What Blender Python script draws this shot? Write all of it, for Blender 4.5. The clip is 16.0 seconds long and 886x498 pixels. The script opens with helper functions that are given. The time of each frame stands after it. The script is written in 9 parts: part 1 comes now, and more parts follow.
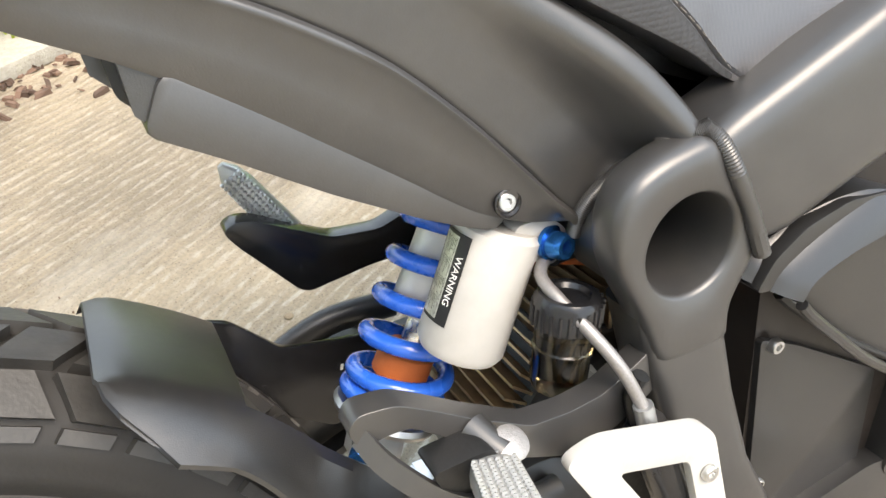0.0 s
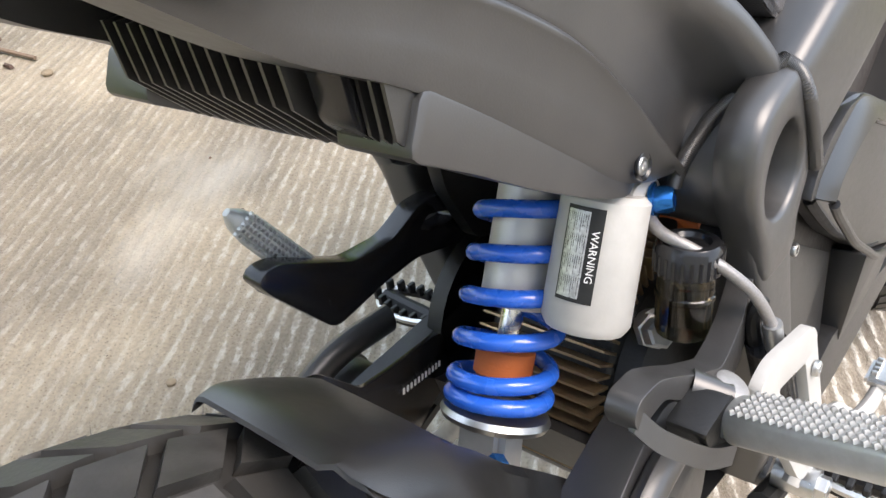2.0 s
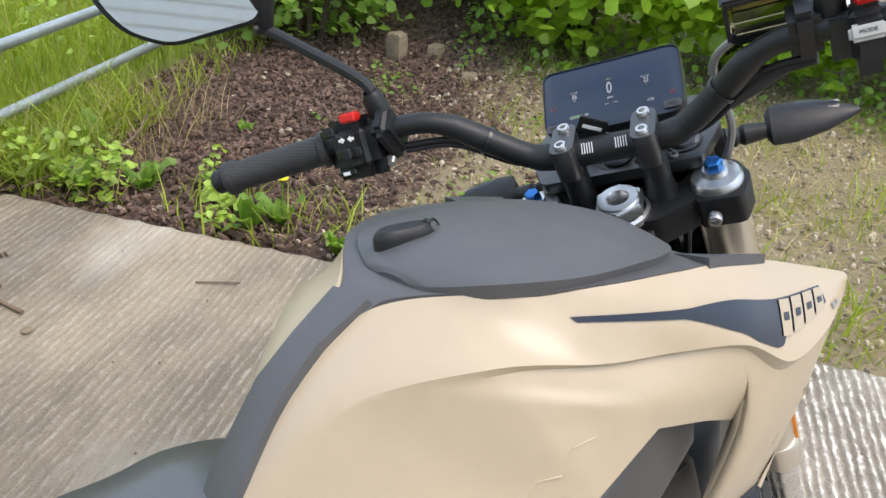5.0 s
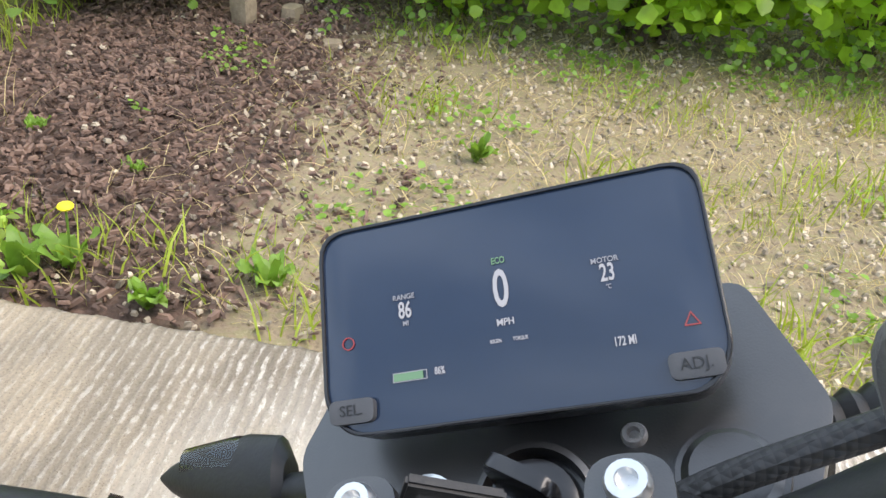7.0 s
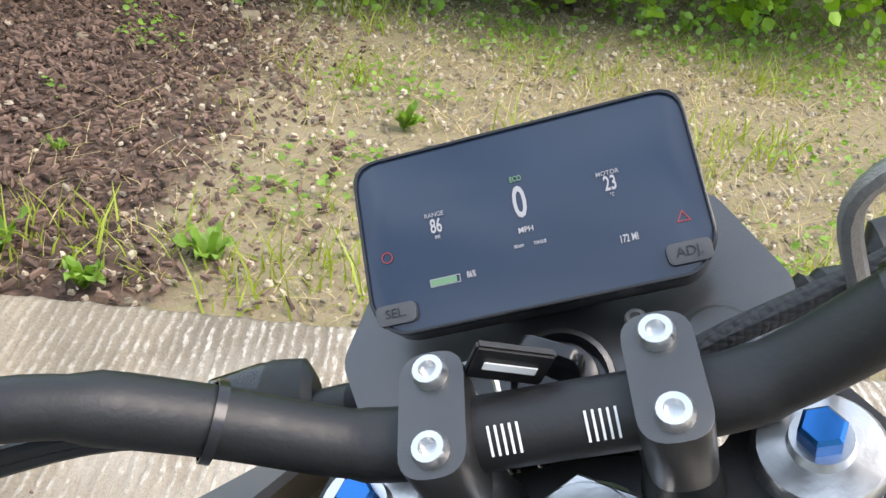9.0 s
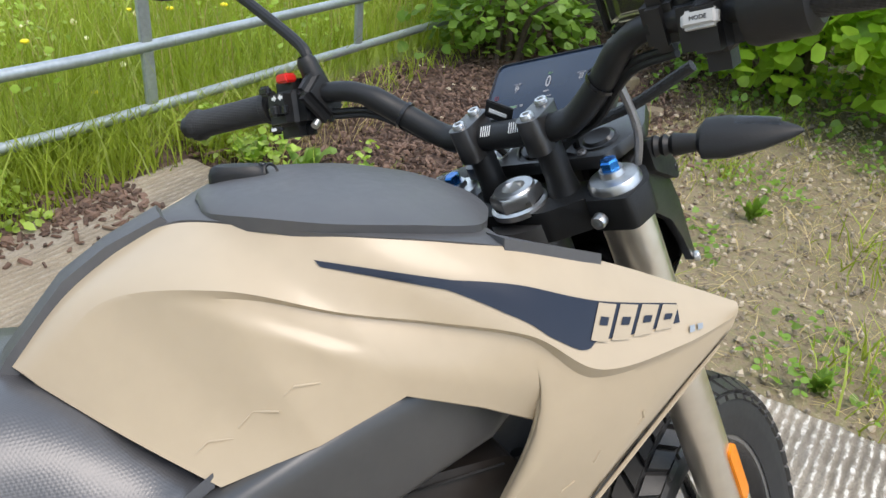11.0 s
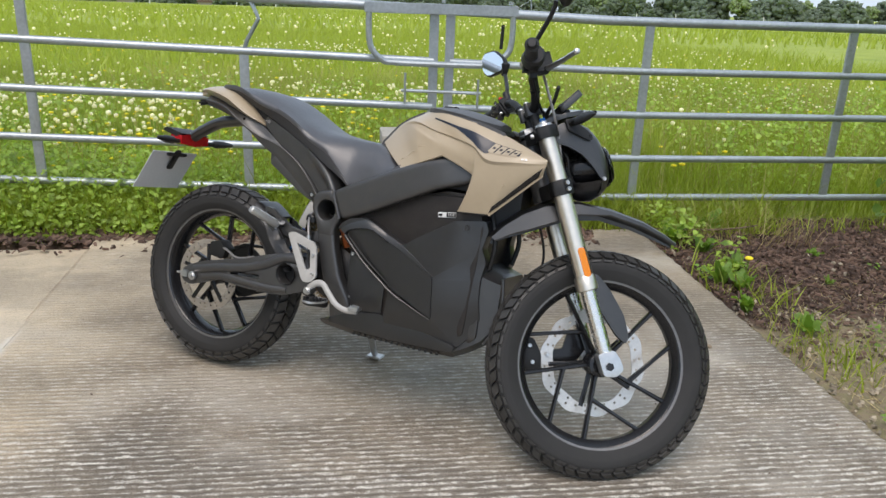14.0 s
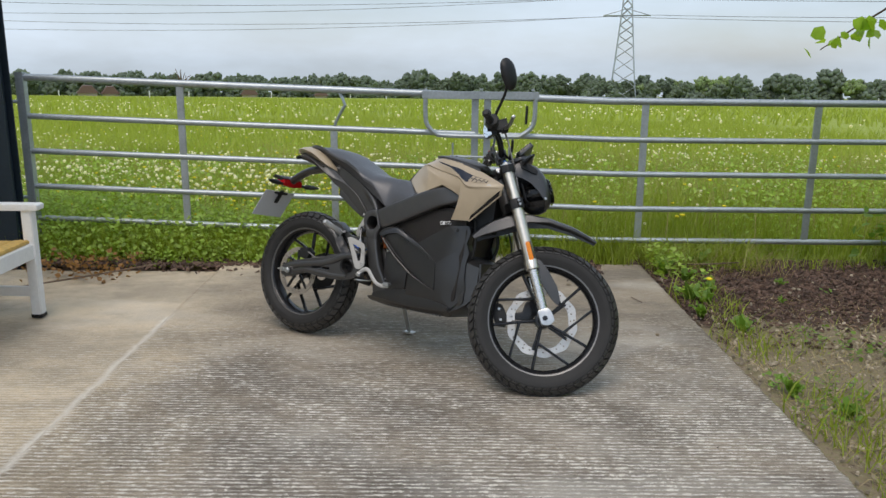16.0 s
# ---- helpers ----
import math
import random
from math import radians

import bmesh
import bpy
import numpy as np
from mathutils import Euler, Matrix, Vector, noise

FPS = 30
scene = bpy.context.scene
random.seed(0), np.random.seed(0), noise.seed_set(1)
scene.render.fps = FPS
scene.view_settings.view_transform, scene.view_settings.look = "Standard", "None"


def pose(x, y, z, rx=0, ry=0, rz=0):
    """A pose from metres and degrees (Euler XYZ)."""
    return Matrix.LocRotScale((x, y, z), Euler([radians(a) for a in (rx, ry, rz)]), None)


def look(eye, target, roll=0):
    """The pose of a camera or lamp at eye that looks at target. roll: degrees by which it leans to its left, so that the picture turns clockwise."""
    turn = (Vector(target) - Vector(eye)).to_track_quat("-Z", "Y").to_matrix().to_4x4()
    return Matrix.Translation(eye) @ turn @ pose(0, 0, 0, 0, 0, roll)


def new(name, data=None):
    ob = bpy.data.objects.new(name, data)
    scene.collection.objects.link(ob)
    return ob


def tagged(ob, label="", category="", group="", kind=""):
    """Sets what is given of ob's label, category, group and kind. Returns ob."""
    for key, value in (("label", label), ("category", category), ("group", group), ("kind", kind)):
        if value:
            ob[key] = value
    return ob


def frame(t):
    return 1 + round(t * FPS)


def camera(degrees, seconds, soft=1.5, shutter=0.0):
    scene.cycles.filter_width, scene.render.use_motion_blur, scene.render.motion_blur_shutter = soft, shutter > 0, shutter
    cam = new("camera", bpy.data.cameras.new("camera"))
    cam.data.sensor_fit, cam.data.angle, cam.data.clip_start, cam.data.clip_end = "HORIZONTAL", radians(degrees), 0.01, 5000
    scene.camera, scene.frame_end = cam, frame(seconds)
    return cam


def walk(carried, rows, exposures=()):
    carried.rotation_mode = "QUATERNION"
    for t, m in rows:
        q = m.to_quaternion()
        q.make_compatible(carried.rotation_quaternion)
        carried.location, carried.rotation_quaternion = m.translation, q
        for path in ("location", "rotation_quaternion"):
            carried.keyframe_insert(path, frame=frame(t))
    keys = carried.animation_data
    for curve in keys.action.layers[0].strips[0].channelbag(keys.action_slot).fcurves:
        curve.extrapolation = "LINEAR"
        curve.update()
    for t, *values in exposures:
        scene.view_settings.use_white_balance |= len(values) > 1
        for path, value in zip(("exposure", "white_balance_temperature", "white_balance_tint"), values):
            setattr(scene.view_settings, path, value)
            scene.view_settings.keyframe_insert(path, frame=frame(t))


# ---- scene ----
cam = camera(58.4, 16.0)
PATH = [
    (0, (0.215, -0.263, 0.961), (0.916, 1.081, -0.343), 1.8),
    (0.5, (0.136, -0.245, 0.953), (0.998, 1.033, -0.322), 1.9),
    (1, (0.084, -0.192, 0.948), (1.102, 0.969, -0.323), 2.4),
    (1.5, (0.046, -0.145, 0.937), (1.197, 0.885, -0.334), 3.1),
    (2, (0.032, -0.103, 0.937), (1.27, 0.82, -0.335), 3.8),
    (2.5, (0.012, -0.095, 0.998), (1.289, 0.792, -0.26), 4.1),
    (3, (-0.023, -0.151, 1.11), (1.264, 0.783, -0.103), 4.1),
    (3.5, (-0.028, -0.258, 1.211), (1.234, 0.772, 0.05), 4.1),
    (4, (0.049, -0.354, 1.268), (1.283, 0.77, 0.166), 4.1),
    (4.5, (0.237, -0.292, 1.29), (1.451, 0.9, 0.239), 4.4),
    (5, (0.425, -0.179, 1.305), (1.638, 1.04, 0.284), 5.0),
    (5.2, (0.521, -0.134, 1.301), (1.737, 1.085, 0.283), 5.7),
    (7.3, (0.943, 0.203, 1.196), (2.321, 1.115, 0.069), 7.3),
    (7.5, (0.941, 0.207, 1.196), (2.339, 1.073, 0.058), 7.6),
    (8, (0.931, 0.219, 1.195), (2.374, 0.997, 0.05), 8.3),
    (8.2, (0.927, 0.224, 1.195), (2.385, 0.976, 0.051), 8.5),
    (10.3, (0.716, -0.103, 1.26), (1.916, 1.1, 0.205), 7.5),
    (10.5, (0.702, -0.184, 1.272), (1.8, 1.131, 0.241), 7.0),
    (11, (0.691, -0.405, 1.285), (1.455, 1.152, 0.289), 5.4),
    (11.5, (0.782, -0.658, 1.313), (1.184, 1.059, 0.37), 5.1),
    (12, (0.974, -0.932, 1.323), (1.015, 0.867, 0.449), 4.4),
    (12.5, (1.123, -1.235, 1.353), (0.872, 0.567, 0.523), 4.2),
    (13, (1.351, -1.497, 1.372), (0.864, 0.283, 0.601), 3.5),
    (13.5, (1.618, -1.76, 1.371), (0.954, -0.012, 0.66), 2.8),
    (14, (1.853, -2.035, 1.38), (1.059, -0.32, 0.725), 2.2),
    (14.5, (2.123, -2.268, 1.389), (1.23, -0.581, 0.791), 1.8),
    (15, (2.374, -2.509, 1.409), (1.408, -0.845, 0.864), 1.2),
    (15.5, (2.6, -2.776, 1.414), (1.58, -1.128, 0.921), 0.7),
    (16, (2.851, -3.006, 1.424), (1.795, -1.37, 0.967), 0.6),
]
walk(cam, [(t, look(eye, target, roll)) for t, eye, target, roll in PATH],
     [(0.0, 1.9, 7600, 16), (0.6, 1.82, 7500, 16), (2.0, 1.64, 7100, 19), (3.5, 1.36, 6950, 18), (5.0, 1.02, 6850, 18), (7.3, 1.53, 6950, 18), (8.3, 1.53, 6950, 18), (10.5, 1.20, 6850, 17), (11.2, 0.88, 6800, 16), (12.5, 0.82, 6920, 17), (14.0, 0.42, 6920, 17), (16.0, 0.02, 6920, 16)])
# ---------------------------------------------------------------- sky, sun
world = bpy.data.worlds.new("overcast_sky")
scene.world = world
world.use_nodes = True
SUN_EL, SUN_AZ = radians(62), radians(168)
wn, wl = world.node_tree.nodes, world.node_tree.links
wn.clear()
w_out = wn.new("ShaderNodeOutputWorld")
w_bg = wn.new("ShaderNodeBackground")
w_sky = wn.new("ShaderNodeTexSky")
w_sky.sky_type = "NISHITA"
w_sky.sun_disc = False
w_sky.sun_elevation, w_sky.sun_rotation = SUN_EL, SUN_AZ
w_sky.dust_density = 1.0
w_co = wn.new("ShaderNodeTexCoord")
w_map = wn.new("ShaderNodeMapping")
w_map.inputs["Scale"].default_value = (1.0, 1.0, 3.2)
w_noise = wn.new("ShaderNodeTexNoise")
w_noise.inputs["Scale"].default_value = 2.3
w_noise.inputs["Detail"].default_value = 7.0
w_noise.inputs["Roughness"].default_value = 0.55
w_ramp = wn.new("ShaderNodeValToRGB")
w_ramp.color_ramp.elements[0].position = 0.30
w_ramp.color_ramp.elements[0].color = (0.35, 0.35, 0.35, 1)
w_ramp.color_ramp.elements[1].position = 0.66
w_ramp.color_ramp.elements[1].color = (0.85, 0.85, 0.85, 1)
w_tone = wn.new("ShaderNodeValToRGB")
w_tone.color_ramp.elements[0].position = 0.35
w_tone.color_ramp.elements[0].color = (5.6, 7.5, 9.4, 1)
w_tone.color_ramp.elements[1].position = 0.75
w_tone.color_ramp.elements[1].color = (7.1, 8.9, 10.7, 1)
w_mix = wn.new("ShaderNodeMix")
w_mix.data_type = "RGBA"
wl.new(w_co.outputs["Generated"], w_map.inputs["Vector"])
wl.new(w_map.outputs["Vector"], w_noise.inputs["Vector"])
wl.new(w_noise.outputs["Fac"], w_ramp.inputs["Fac"])
wl.new(w_noise.outputs["Fac"], w_tone.inputs["Fac"])
wl.new(w_ramp.outputs["Color"], w_mix.inputs["Factor"])
wl.new(w_sky.outputs["Color"], w_mix.inputs["A"])
wl.new(w_tone.outputs["Color"], w_mix.inputs["B"])
wl.new(w_mix.outputs["Result"], w_bg.inputs["Color"])
w_bg.inputs["Strength"].default_value = 0.105
wl.new(w_bg.outputs["Background"], w_out.inputs["Surface"])

sun = new("sun", bpy.data.lights.new("sun", "SUN"))
sun.data.energy = 1.6
sun.data.angle = radians(40)
sun.data.color = (1.0, 0.95, 0.87)
SUN_DIR = Vector((math.sin(SUN_AZ) * math.cos(SUN_EL), math.cos(SUN_AZ) * math.cos(SUN_EL), math.sin(SUN_EL)))
sun.matrix_world = look(SUN_DIR * 30, (0, 0, 0))

# ---------------------------------------------------------------- materials
def surf(name, base, rough=0.5, metal=0.0, vary=0.12, grain=90.0, stain=6.0, bump=0.06, bscale=420.0, depth=0.002,
         coat=0.0, dust=0.0, dust_colour=(0.45, 0.41, 0.34), rvary=0.12, spec=0.5, island=0.0):
    """A painted, cast or moulded surface: colour varies at two sizes, with fine relief and, where asked, settled dust."""
    m = bpy.data.materials.new(name)
    m.use_nodes = True
    n, l = m.node_tree.nodes, m.node_tree.links
    b = n["Principled BSDF"]
    co = n.new("ShaderNodeTexCoord")
    big, small, fine = (n.new("ShaderNodeTexNoise") for _ in range(3))
    big.inputs["Scale"].default_value, big.inputs["Detail"].default_value = stain, 5.0
    small.inputs["Scale"].default_value, small.inputs["Detail"].default_value = grain, 3.0
    fine.inputs["Scale"].default_value, fine.inputs["Detail"].default_value = bscale, 2.0
    for t in (big, small, fine):
        l.new(co.outputs["Object"], t.inputs["Vector"])
    add = n.new("ShaderNodeMath")
    add.operation = "ADD"
    l.new(big.outputs["Fac"], add.inputs[0])
    l.new(small.outputs["Fac"], add.inputs[1])
    last = add.outputs[0]
    if island:
        geo = n.new("ShaderNodeNewGeometry")
        isl = n.new("ShaderNodeMath")
        isl.operation = "MULTIPLY_ADD"
        isl.inputs[1].default_value, isl.inputs[2].default_value = island, -0.5 * island
        l.new(geo.outputs["Random Per Island"], isl.inputs[0])
        add2 = n.new("ShaderNodeMath")
        l.new(last, add2.inputs[0])
        l.new(isl.outputs[0], add2.inputs[1])
        last = add2.outputs[0]
    ramp = n.new("ShaderNodeValToRGB")
    lo = [c * (1 - vary) for c in base]
    hi = [min(1.0, c * (1 + vary)) for c in base]
    ramp.color_ramp.elements[0].position, ramp.color_ramp.elements[1].position = 0.35, 0.65
    ramp.color_ramp.elements[0].color, ramp.color_ramp.elements[1].color = (*lo, 1), (*hi, 1)
    half = n.new("ShaderNodeMath")
    half.operation = "MULTIPLY"
    half.inputs[1].default_value = 0.5
    l.new(last, half.inputs[0])
    l.new(half.outputs[0], ramp.inputs["Fac"])
    colour = ramp.outputs["Color"]
    if dust:
        dn = n.new("ShaderNodeTexNoise")
        dn.inputs["Scale"].default_value, dn.inputs["Detail"].default_value = 28.0, 8.0
        l.new(co.outputs["Object"], dn.inputs["Vector"])
        dr = n.new("ShaderNodeValToRGB")
        dr.color_ramp.elements[0].position, dr.color_ramp.elements[1].position = 0.42, 0.78
        dr.color_ramp.elements[0].color, dr.color_ramp.elements[1].color = (0, 0, 0, 1), (dust, dust, dust, 1)
        l.new(dn.outputs["Fac"], dr.inputs["Fac"])
        mx = n.new("ShaderNodeMix")
        mx.data_type = "RGBA"
        mx.inputs["B"].default_value = (*dust_colour, 1)
        l.new(dr.outputs["Color"], mx.inputs["Factor"])
        l.new(colour, mx.inputs["A"])
        colour = mx.outputs["Result"]
    l.new(colour, b.inputs["Base Color"])
    rr = n.new("ShaderNodeMapRange")
    rr.inputs["To Min"].default_value, rr.inputs["To Max"].default_value = max(0.02, rough - rvary), min(1.0, rough + rvary)
    l.new(small.outputs["Fac"], rr.inputs["Value"])
    l.new(rr.outputs["Result"], b.inputs["Roughness"])
    b.inputs["Metallic"].default_value = metal
    b.inputs["Specular IOR Level"].default_value = spec
    b.inputs["Coat Weight"].default_value = coat
    b.inputs["Coat Roughness"].default_value = 0.06
    if bump:
        bp = n.new("ShaderNodeBump")
        bp.inputs["Strength"].default_value, bp.inputs["Distance"].default_value = bump, depth
        l.new(fine.outputs["Fac"], bp.inputs["Height"])
        l.new(bp.outputs["Normal"], b.inputs["Normal"])
    return m


def weave(m, scale=520.0, strength=0.35, depth=0.0006):
    """Adds the fine cross weave of textured vinyl or rubber to a surf() material."""
    n, l = m.node_tree.nodes, m.node_tree.links
    b = n["Principled BSDF"]
    co = n.new("ShaderNodeTexCoord")
    mp = n.new("ShaderNodeMapping")
    mp.inputs["Rotation"].default_value = (0, 0, radians(45))
    chk = n.new("ShaderNodeTexVoronoi")
    chk.feature = "F1"
    chk.inputs["Scale"].default_value = scale
    chk.inputs["Randomness"].default_value = 0.08
    l.new(co.outputs["Object"], mp.inputs["Vector"])
    l.new(mp.outputs["Vector"], chk.inputs["Vector"])
    bp = n.new("ShaderNodeBump")
    bp.inputs["Strength"].default_value, bp.inputs["Distance"].default_value = strength, depth
    bp.invert = True
    l.new(chk.outputs["Distance"], bp.inputs["Height"])
    l.new(bp.outputs["Normal"], b.inputs["Normal"])
    return m


M_sand = surf("sand_paint", (0.44, 0.355, 0.245), 0.34, 0.0, 0.03, 40, 3, 0.0, coat=0.12, rvary=0.05)
M_frame = surf("satin_black_powder_coat", (0.030, 0.0292, 0.0286), 0.38, 0.0, 0.10, 160, 5, 0.10, 900, 0.0006, dust=0.02, rvary=0.06, spec=1.0)
M_plastic = surf("grained_black_plastic", (0.015, 0.0148, 0.0148), 0.34, 0.0, 0.12, 200, 6, 0.16, 1100, 0.0006, dust=0.025, rvary=0.06, spec=1.0)
M_cover = surf("moulded_battery_cover_plastic", (0.013, 0.0128, 0.0130), 0.33, 0.0, 0.10, 200, 6, 0.12, 1000, 0.0006, dust=0.010, rvary=0.05, spec=0.8)
M_bracket = surf("grey_brown_bracket_paint", (0.115, 0.108, 0.095), 0.5, 0.0, 0.1, 120, 6, 0.1)
M_batt = surf("bronze_black_battery_case", (0.020, 0.016, 0.014), 0.38, 0.2, 0.12, 160, 5, 0.08, 700, 0.0006, dust=0.02)
M_lid = surf("matt_grey_black_lid", (0.078, 0.079, 0.082), 0.50, 0.0, 0.10, 120, 5, 0.12, 800, 0.0006, dust=0.03, spec=0.6)
M_gloss = surf("gloss_black", (0.012, 0.012, 0.013), 0.22, 0.0, 0.15, 90, 6, 0.0)
M_black = surf("matt_black", (0.007, 0.007, 0.007), 0.5, 0.0, 0.2, 120, 8, 0.1)
M_rubber = surf("tyre_rubber", (0.018, 0.0177, 0.0172), 0.70, 0.0, 0.2, 70, 9, 0.2, 300, 0.001, dust=0.25, dust_colour=(0.030, 0.027, 0.024))
M_tread = surf("dusty_tread_rubber", (0.036, 0.035, 0.033), 0.46, 0.0, 0.25, 90, 14, 0.25, 260, 0.001, dust=0.12, dust_colour=(0.17, 0.155, 0.14), island=0.5, spec=0.5)
M_grip = weave(surf("grip_rubber", (0.022, 0.022, 0.022), 0.6, 0.0, 0.15, 120, 8), 330, 0.8, 0.001)
M_seat = weave(surf("seat_vinyl", (0.056, 0.056, 0.060), 0.36, 0.0, 0.10, 60, 4, rvary=0.05, spec=1.0), 420, 0.30, 0.0007)
M_seat_side = weave(surf("ribbed_seat_side", (0.030, 0.030, 0.031), 0.6, 0.0, 0.1, 60, 4), 300, 0.5, 0.0009)
M_thread = surf("pale_thread", (0.20, 0.18, 0.165), 0.7)
M_alu = surf("cast_aluminium", (0.62, 0.62, 0.61), 0.33, 1.0, 0.10, 120, 9, 0.12, 500, 0.0008)
M_zinc = surf("zinc_plated_steel", (0.40, 0.41, 0.41), 0.38, 0.8, 0.15, 120, 9, 0.12, 500, 0.0008)
M_peg = surf("dull_cast_aluminium", (0.50, 0.50, 0.485), 0.42, 0.55, 0.10, 160, 12, 0.15, 500, 0.0008)
M_chrome = surf("polished_fork_metal", (0.82, 0.80, 0.76), 0.26, 1.0, 0.06, 60, 5, 0.0)
M_champ = surf("champagne_anodised_fork", (0.80, 0.74, 0.64), 0.34, 1.0, 0.05, 60, 5, 0.0)
M_white = surf("white_painted_metal", (0.43, 0.42, 0.395), 0.42, 0.0, 0.06, 90, 6, 0.05)
M_plate = surf("number_plate_back", (0.62, 0.63, 0.64), 0.45, 0.0, 0.04)
M_silver = surf("silver_grey_paint", (0.46, 0.45, 0.43), 0.40, 0.4, 0.08, 90, 6, 0.06)
M_spring = surf("blue_spring_enamel", (0.012, 0.11, 0.55), 0.26, 0.0, 0.06, 60, 5, 0.0, coat=0.4)
M_blue = surf("blue_anodised", (0.02, 0.16, 0.46), 0.22, 0.85, 0.1, 60, 5, 0.0)
M_orange = surf("orange_bump_foam", (0.42, 0.10, 0.02), 0.75, 0.0, 0.15, 60, 8, 0.4, 350, 0.001)
M_amber = surf("amber_reflector", (0.75, 0.22, 0.01), 0.16, 0.0, 0.1, 260, 10, 0.5, 700, 0.001)
M_red = surf("red_switch", (0.62, 0.02, 0.015), 0.35, 0.0, 0.05)
M_redlens = surf("red_tail_lens", (0.45, 0.01, 0.015), 0.12, 0.0, 0.05)
M_disc = surf("brake_disc_steel", (0.70, 0.68, 0.64), 0.34, 0.65, 0.1, 140, 12, 0.15, 400, 0.0004)
M_discr = surf("heat_tinted_disc_steel", (0.46, 0.41, 0.35), 0.36, 0.7, 0.12, 140, 12, 0.15, 400, 0.0004)
M_rimlip = surf("grey_machined_rim", (0.20, 0.195, 0.19), 0.38, 0.6, 0.1, 90, 6, 0.05)
M_fin = surf("bronze_motor_fin", (0.46, 0.33, 0.19), 0.40, 0.8, 0.2, 120, 12, 0.05)
M_hole_shade = surf("hole_shade_black", (0.003, 0.003, 0.003), 1.0, 0.0, 0.1, spec=0.0)
M_decal = surf("navy_decal", (0.010, 0.014, 0.026), 0.22, 0.0, 0.05, 30, 4, 0.0)
M_letter = surf("sand_letter_block", (0.40, 0.325, 0.225), 0.34, 0.0, 0.03)
M_label = surf("silver_label", (0.50, 0.50, 0.48), 0.32, 0.6, 0.3, 420, 260, 0.0)
M_print = surf("white_print", (0.75, 0.75, 0.73), 0.5)
M_hose = surf("braided_steel_hose", (0.31, 0.295, 0.285), 0.38, 0.6, 0.15, 500, 20, 0.5, 1200, 0.0008)
M_galv = surf("galvanised_steel", (0.43, 0.47, 0.49), 0.44, 0.75, 0.16, 60, 7, 0.12, 300, 0.001, dust=0.12, dust_colour=(0.30, 0.32, 0.30))
M_conc = surf("cast_concrete", (0.40, 0.38, 0.33), 0.9, 0.0, 0.16, 70, 7, 0.5, 160, 0.004, dust=0.3, dust_colour=(0.24, 0.23, 0.17))
M_bench = surf("white_painted_wood", (0.78, 0.78, 0.76), 0.5, 0.0, 0.05, 50, 6, 0.15, 120, 0.001, dust=0.1)
M_seatpad = surf("weathered_yellow_seat_slat", (0.55, 0.36, 0.10), 0.7, 0.0, 0.3, 40, 9, 0.2, 150, 0.001)
M_post = surf("blue_black_painted_steel", (0.018, 0.030, 0.042), 0.45, 0.0, 0.15, 40, 4, 0.1)
M_clad = surf("off_white_coated_sheet", (0.72, 0.68, 0.61), 0.5, 0.0, 0.05, 30, 1.5, 0.05)
M_stone = surf("buff_field_stone", (0.25, 0.195, 0.13), 0.9, 0.0, 0.25, 40, 9, 0.7, 90, 0.008, island=0.3)
M_chip = surf("shredded_bark", (0.128, 0.080, 0.058), 0.9, 0.0, 0.45, 40, 9, 0.3, 200, 0.002, island=0.9)
M_gravel = surf("pale_gravel", (0.36, 0.30, 0.22), 0.9, 0.0, 0.40, 60, 9, 0.4, 200, 0.003, island=1.2)
M_twig = surf("grey_brown_twig", (0.16, 0.11, 0.075), 0.85, 0.0, 0.3, 60, 9, 0.4, 200, 0.002)
M_bark = surf("hedge_bark", (0.10, 0.075, 0.05), 0.9, 0.0, 0.3, 60, 9, 0.6, 120, 0.006)
M_farhouse = surf("far_house_wall", (0.42, 0.36, 0.30), 0.9)
M_farroof = surf("far_house_roof", (0.16, 0.10, 0.08), 0.9)


def leaf_mat(name, base, vary=0.3, through_light=0.35, rough=0.5):
    """Thin leaf: diffuse and gloss with light coming through, each leaf a little different."""
    m = surf(name, base, rough, 0.0, vary, 30, 2.5, 0.15, 120, 0.001, island=0.8)
    n, l = m.node_tree.nodes, m.node_tree.links
    tr = n.new("ShaderNodeBsdfTranslucent")
    tr.inputs["Color"].default_value = (base[0] * 1.7, base[1] * 1.7, base[2] * 0.9, 1)
    mx = n.new("ShaderNodeMixShader")
    mx.inputs[0].default_value = through_light
    l.new(n["Principled BSDF"].outputs[0], mx.inputs[1])
    l.new(tr.outputs[0], mx.inputs[2])
    l.new(mx.outputs[0], n["Material Output"].inputs["Surface"])
    return m


# distance haze is mixed into this foliage green
M_far = leaf_mat("hazed_far_foliage", (0.23, 0.285, 0.225), 0.15, 0.5, 1.0)
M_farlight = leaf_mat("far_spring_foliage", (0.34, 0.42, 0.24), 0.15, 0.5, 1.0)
M_grass = leaf_mat("meadow_grass", (0.27, 0.335, 0.04), 0.35, 0.35)
M_field = leaf_mat("sunlit_meadow_grass", (0.34, 0.395, 0.065), 0.3, 0.4)
M_dry = leaf_mat("dry_grass", (0.44, 0.35, 0.18), 0.3, 0.3)
M_hazel = leaf_mat("hazel_leaf", (0.31, 0.48, 0.05), 0.35, 0.45, 0.40)
M_weed = leaf_mat("weed_leaf", (0.16, 0.28, 0.04), 0.3, 0.35)
M_nettle = leaf_mat("nettle_leaf", (0.32, 0.44, 0.085), 0.5, 0.45)
M_grass2 = leaf_mat("yellowing_meadow_grass", (0.38, 0.42, 0.09), 0.35, 0.35)
M_redleaf = leaf_mat("rusty_leaf", (0.28, 0.14, 0.04), 0.4, 0.3)
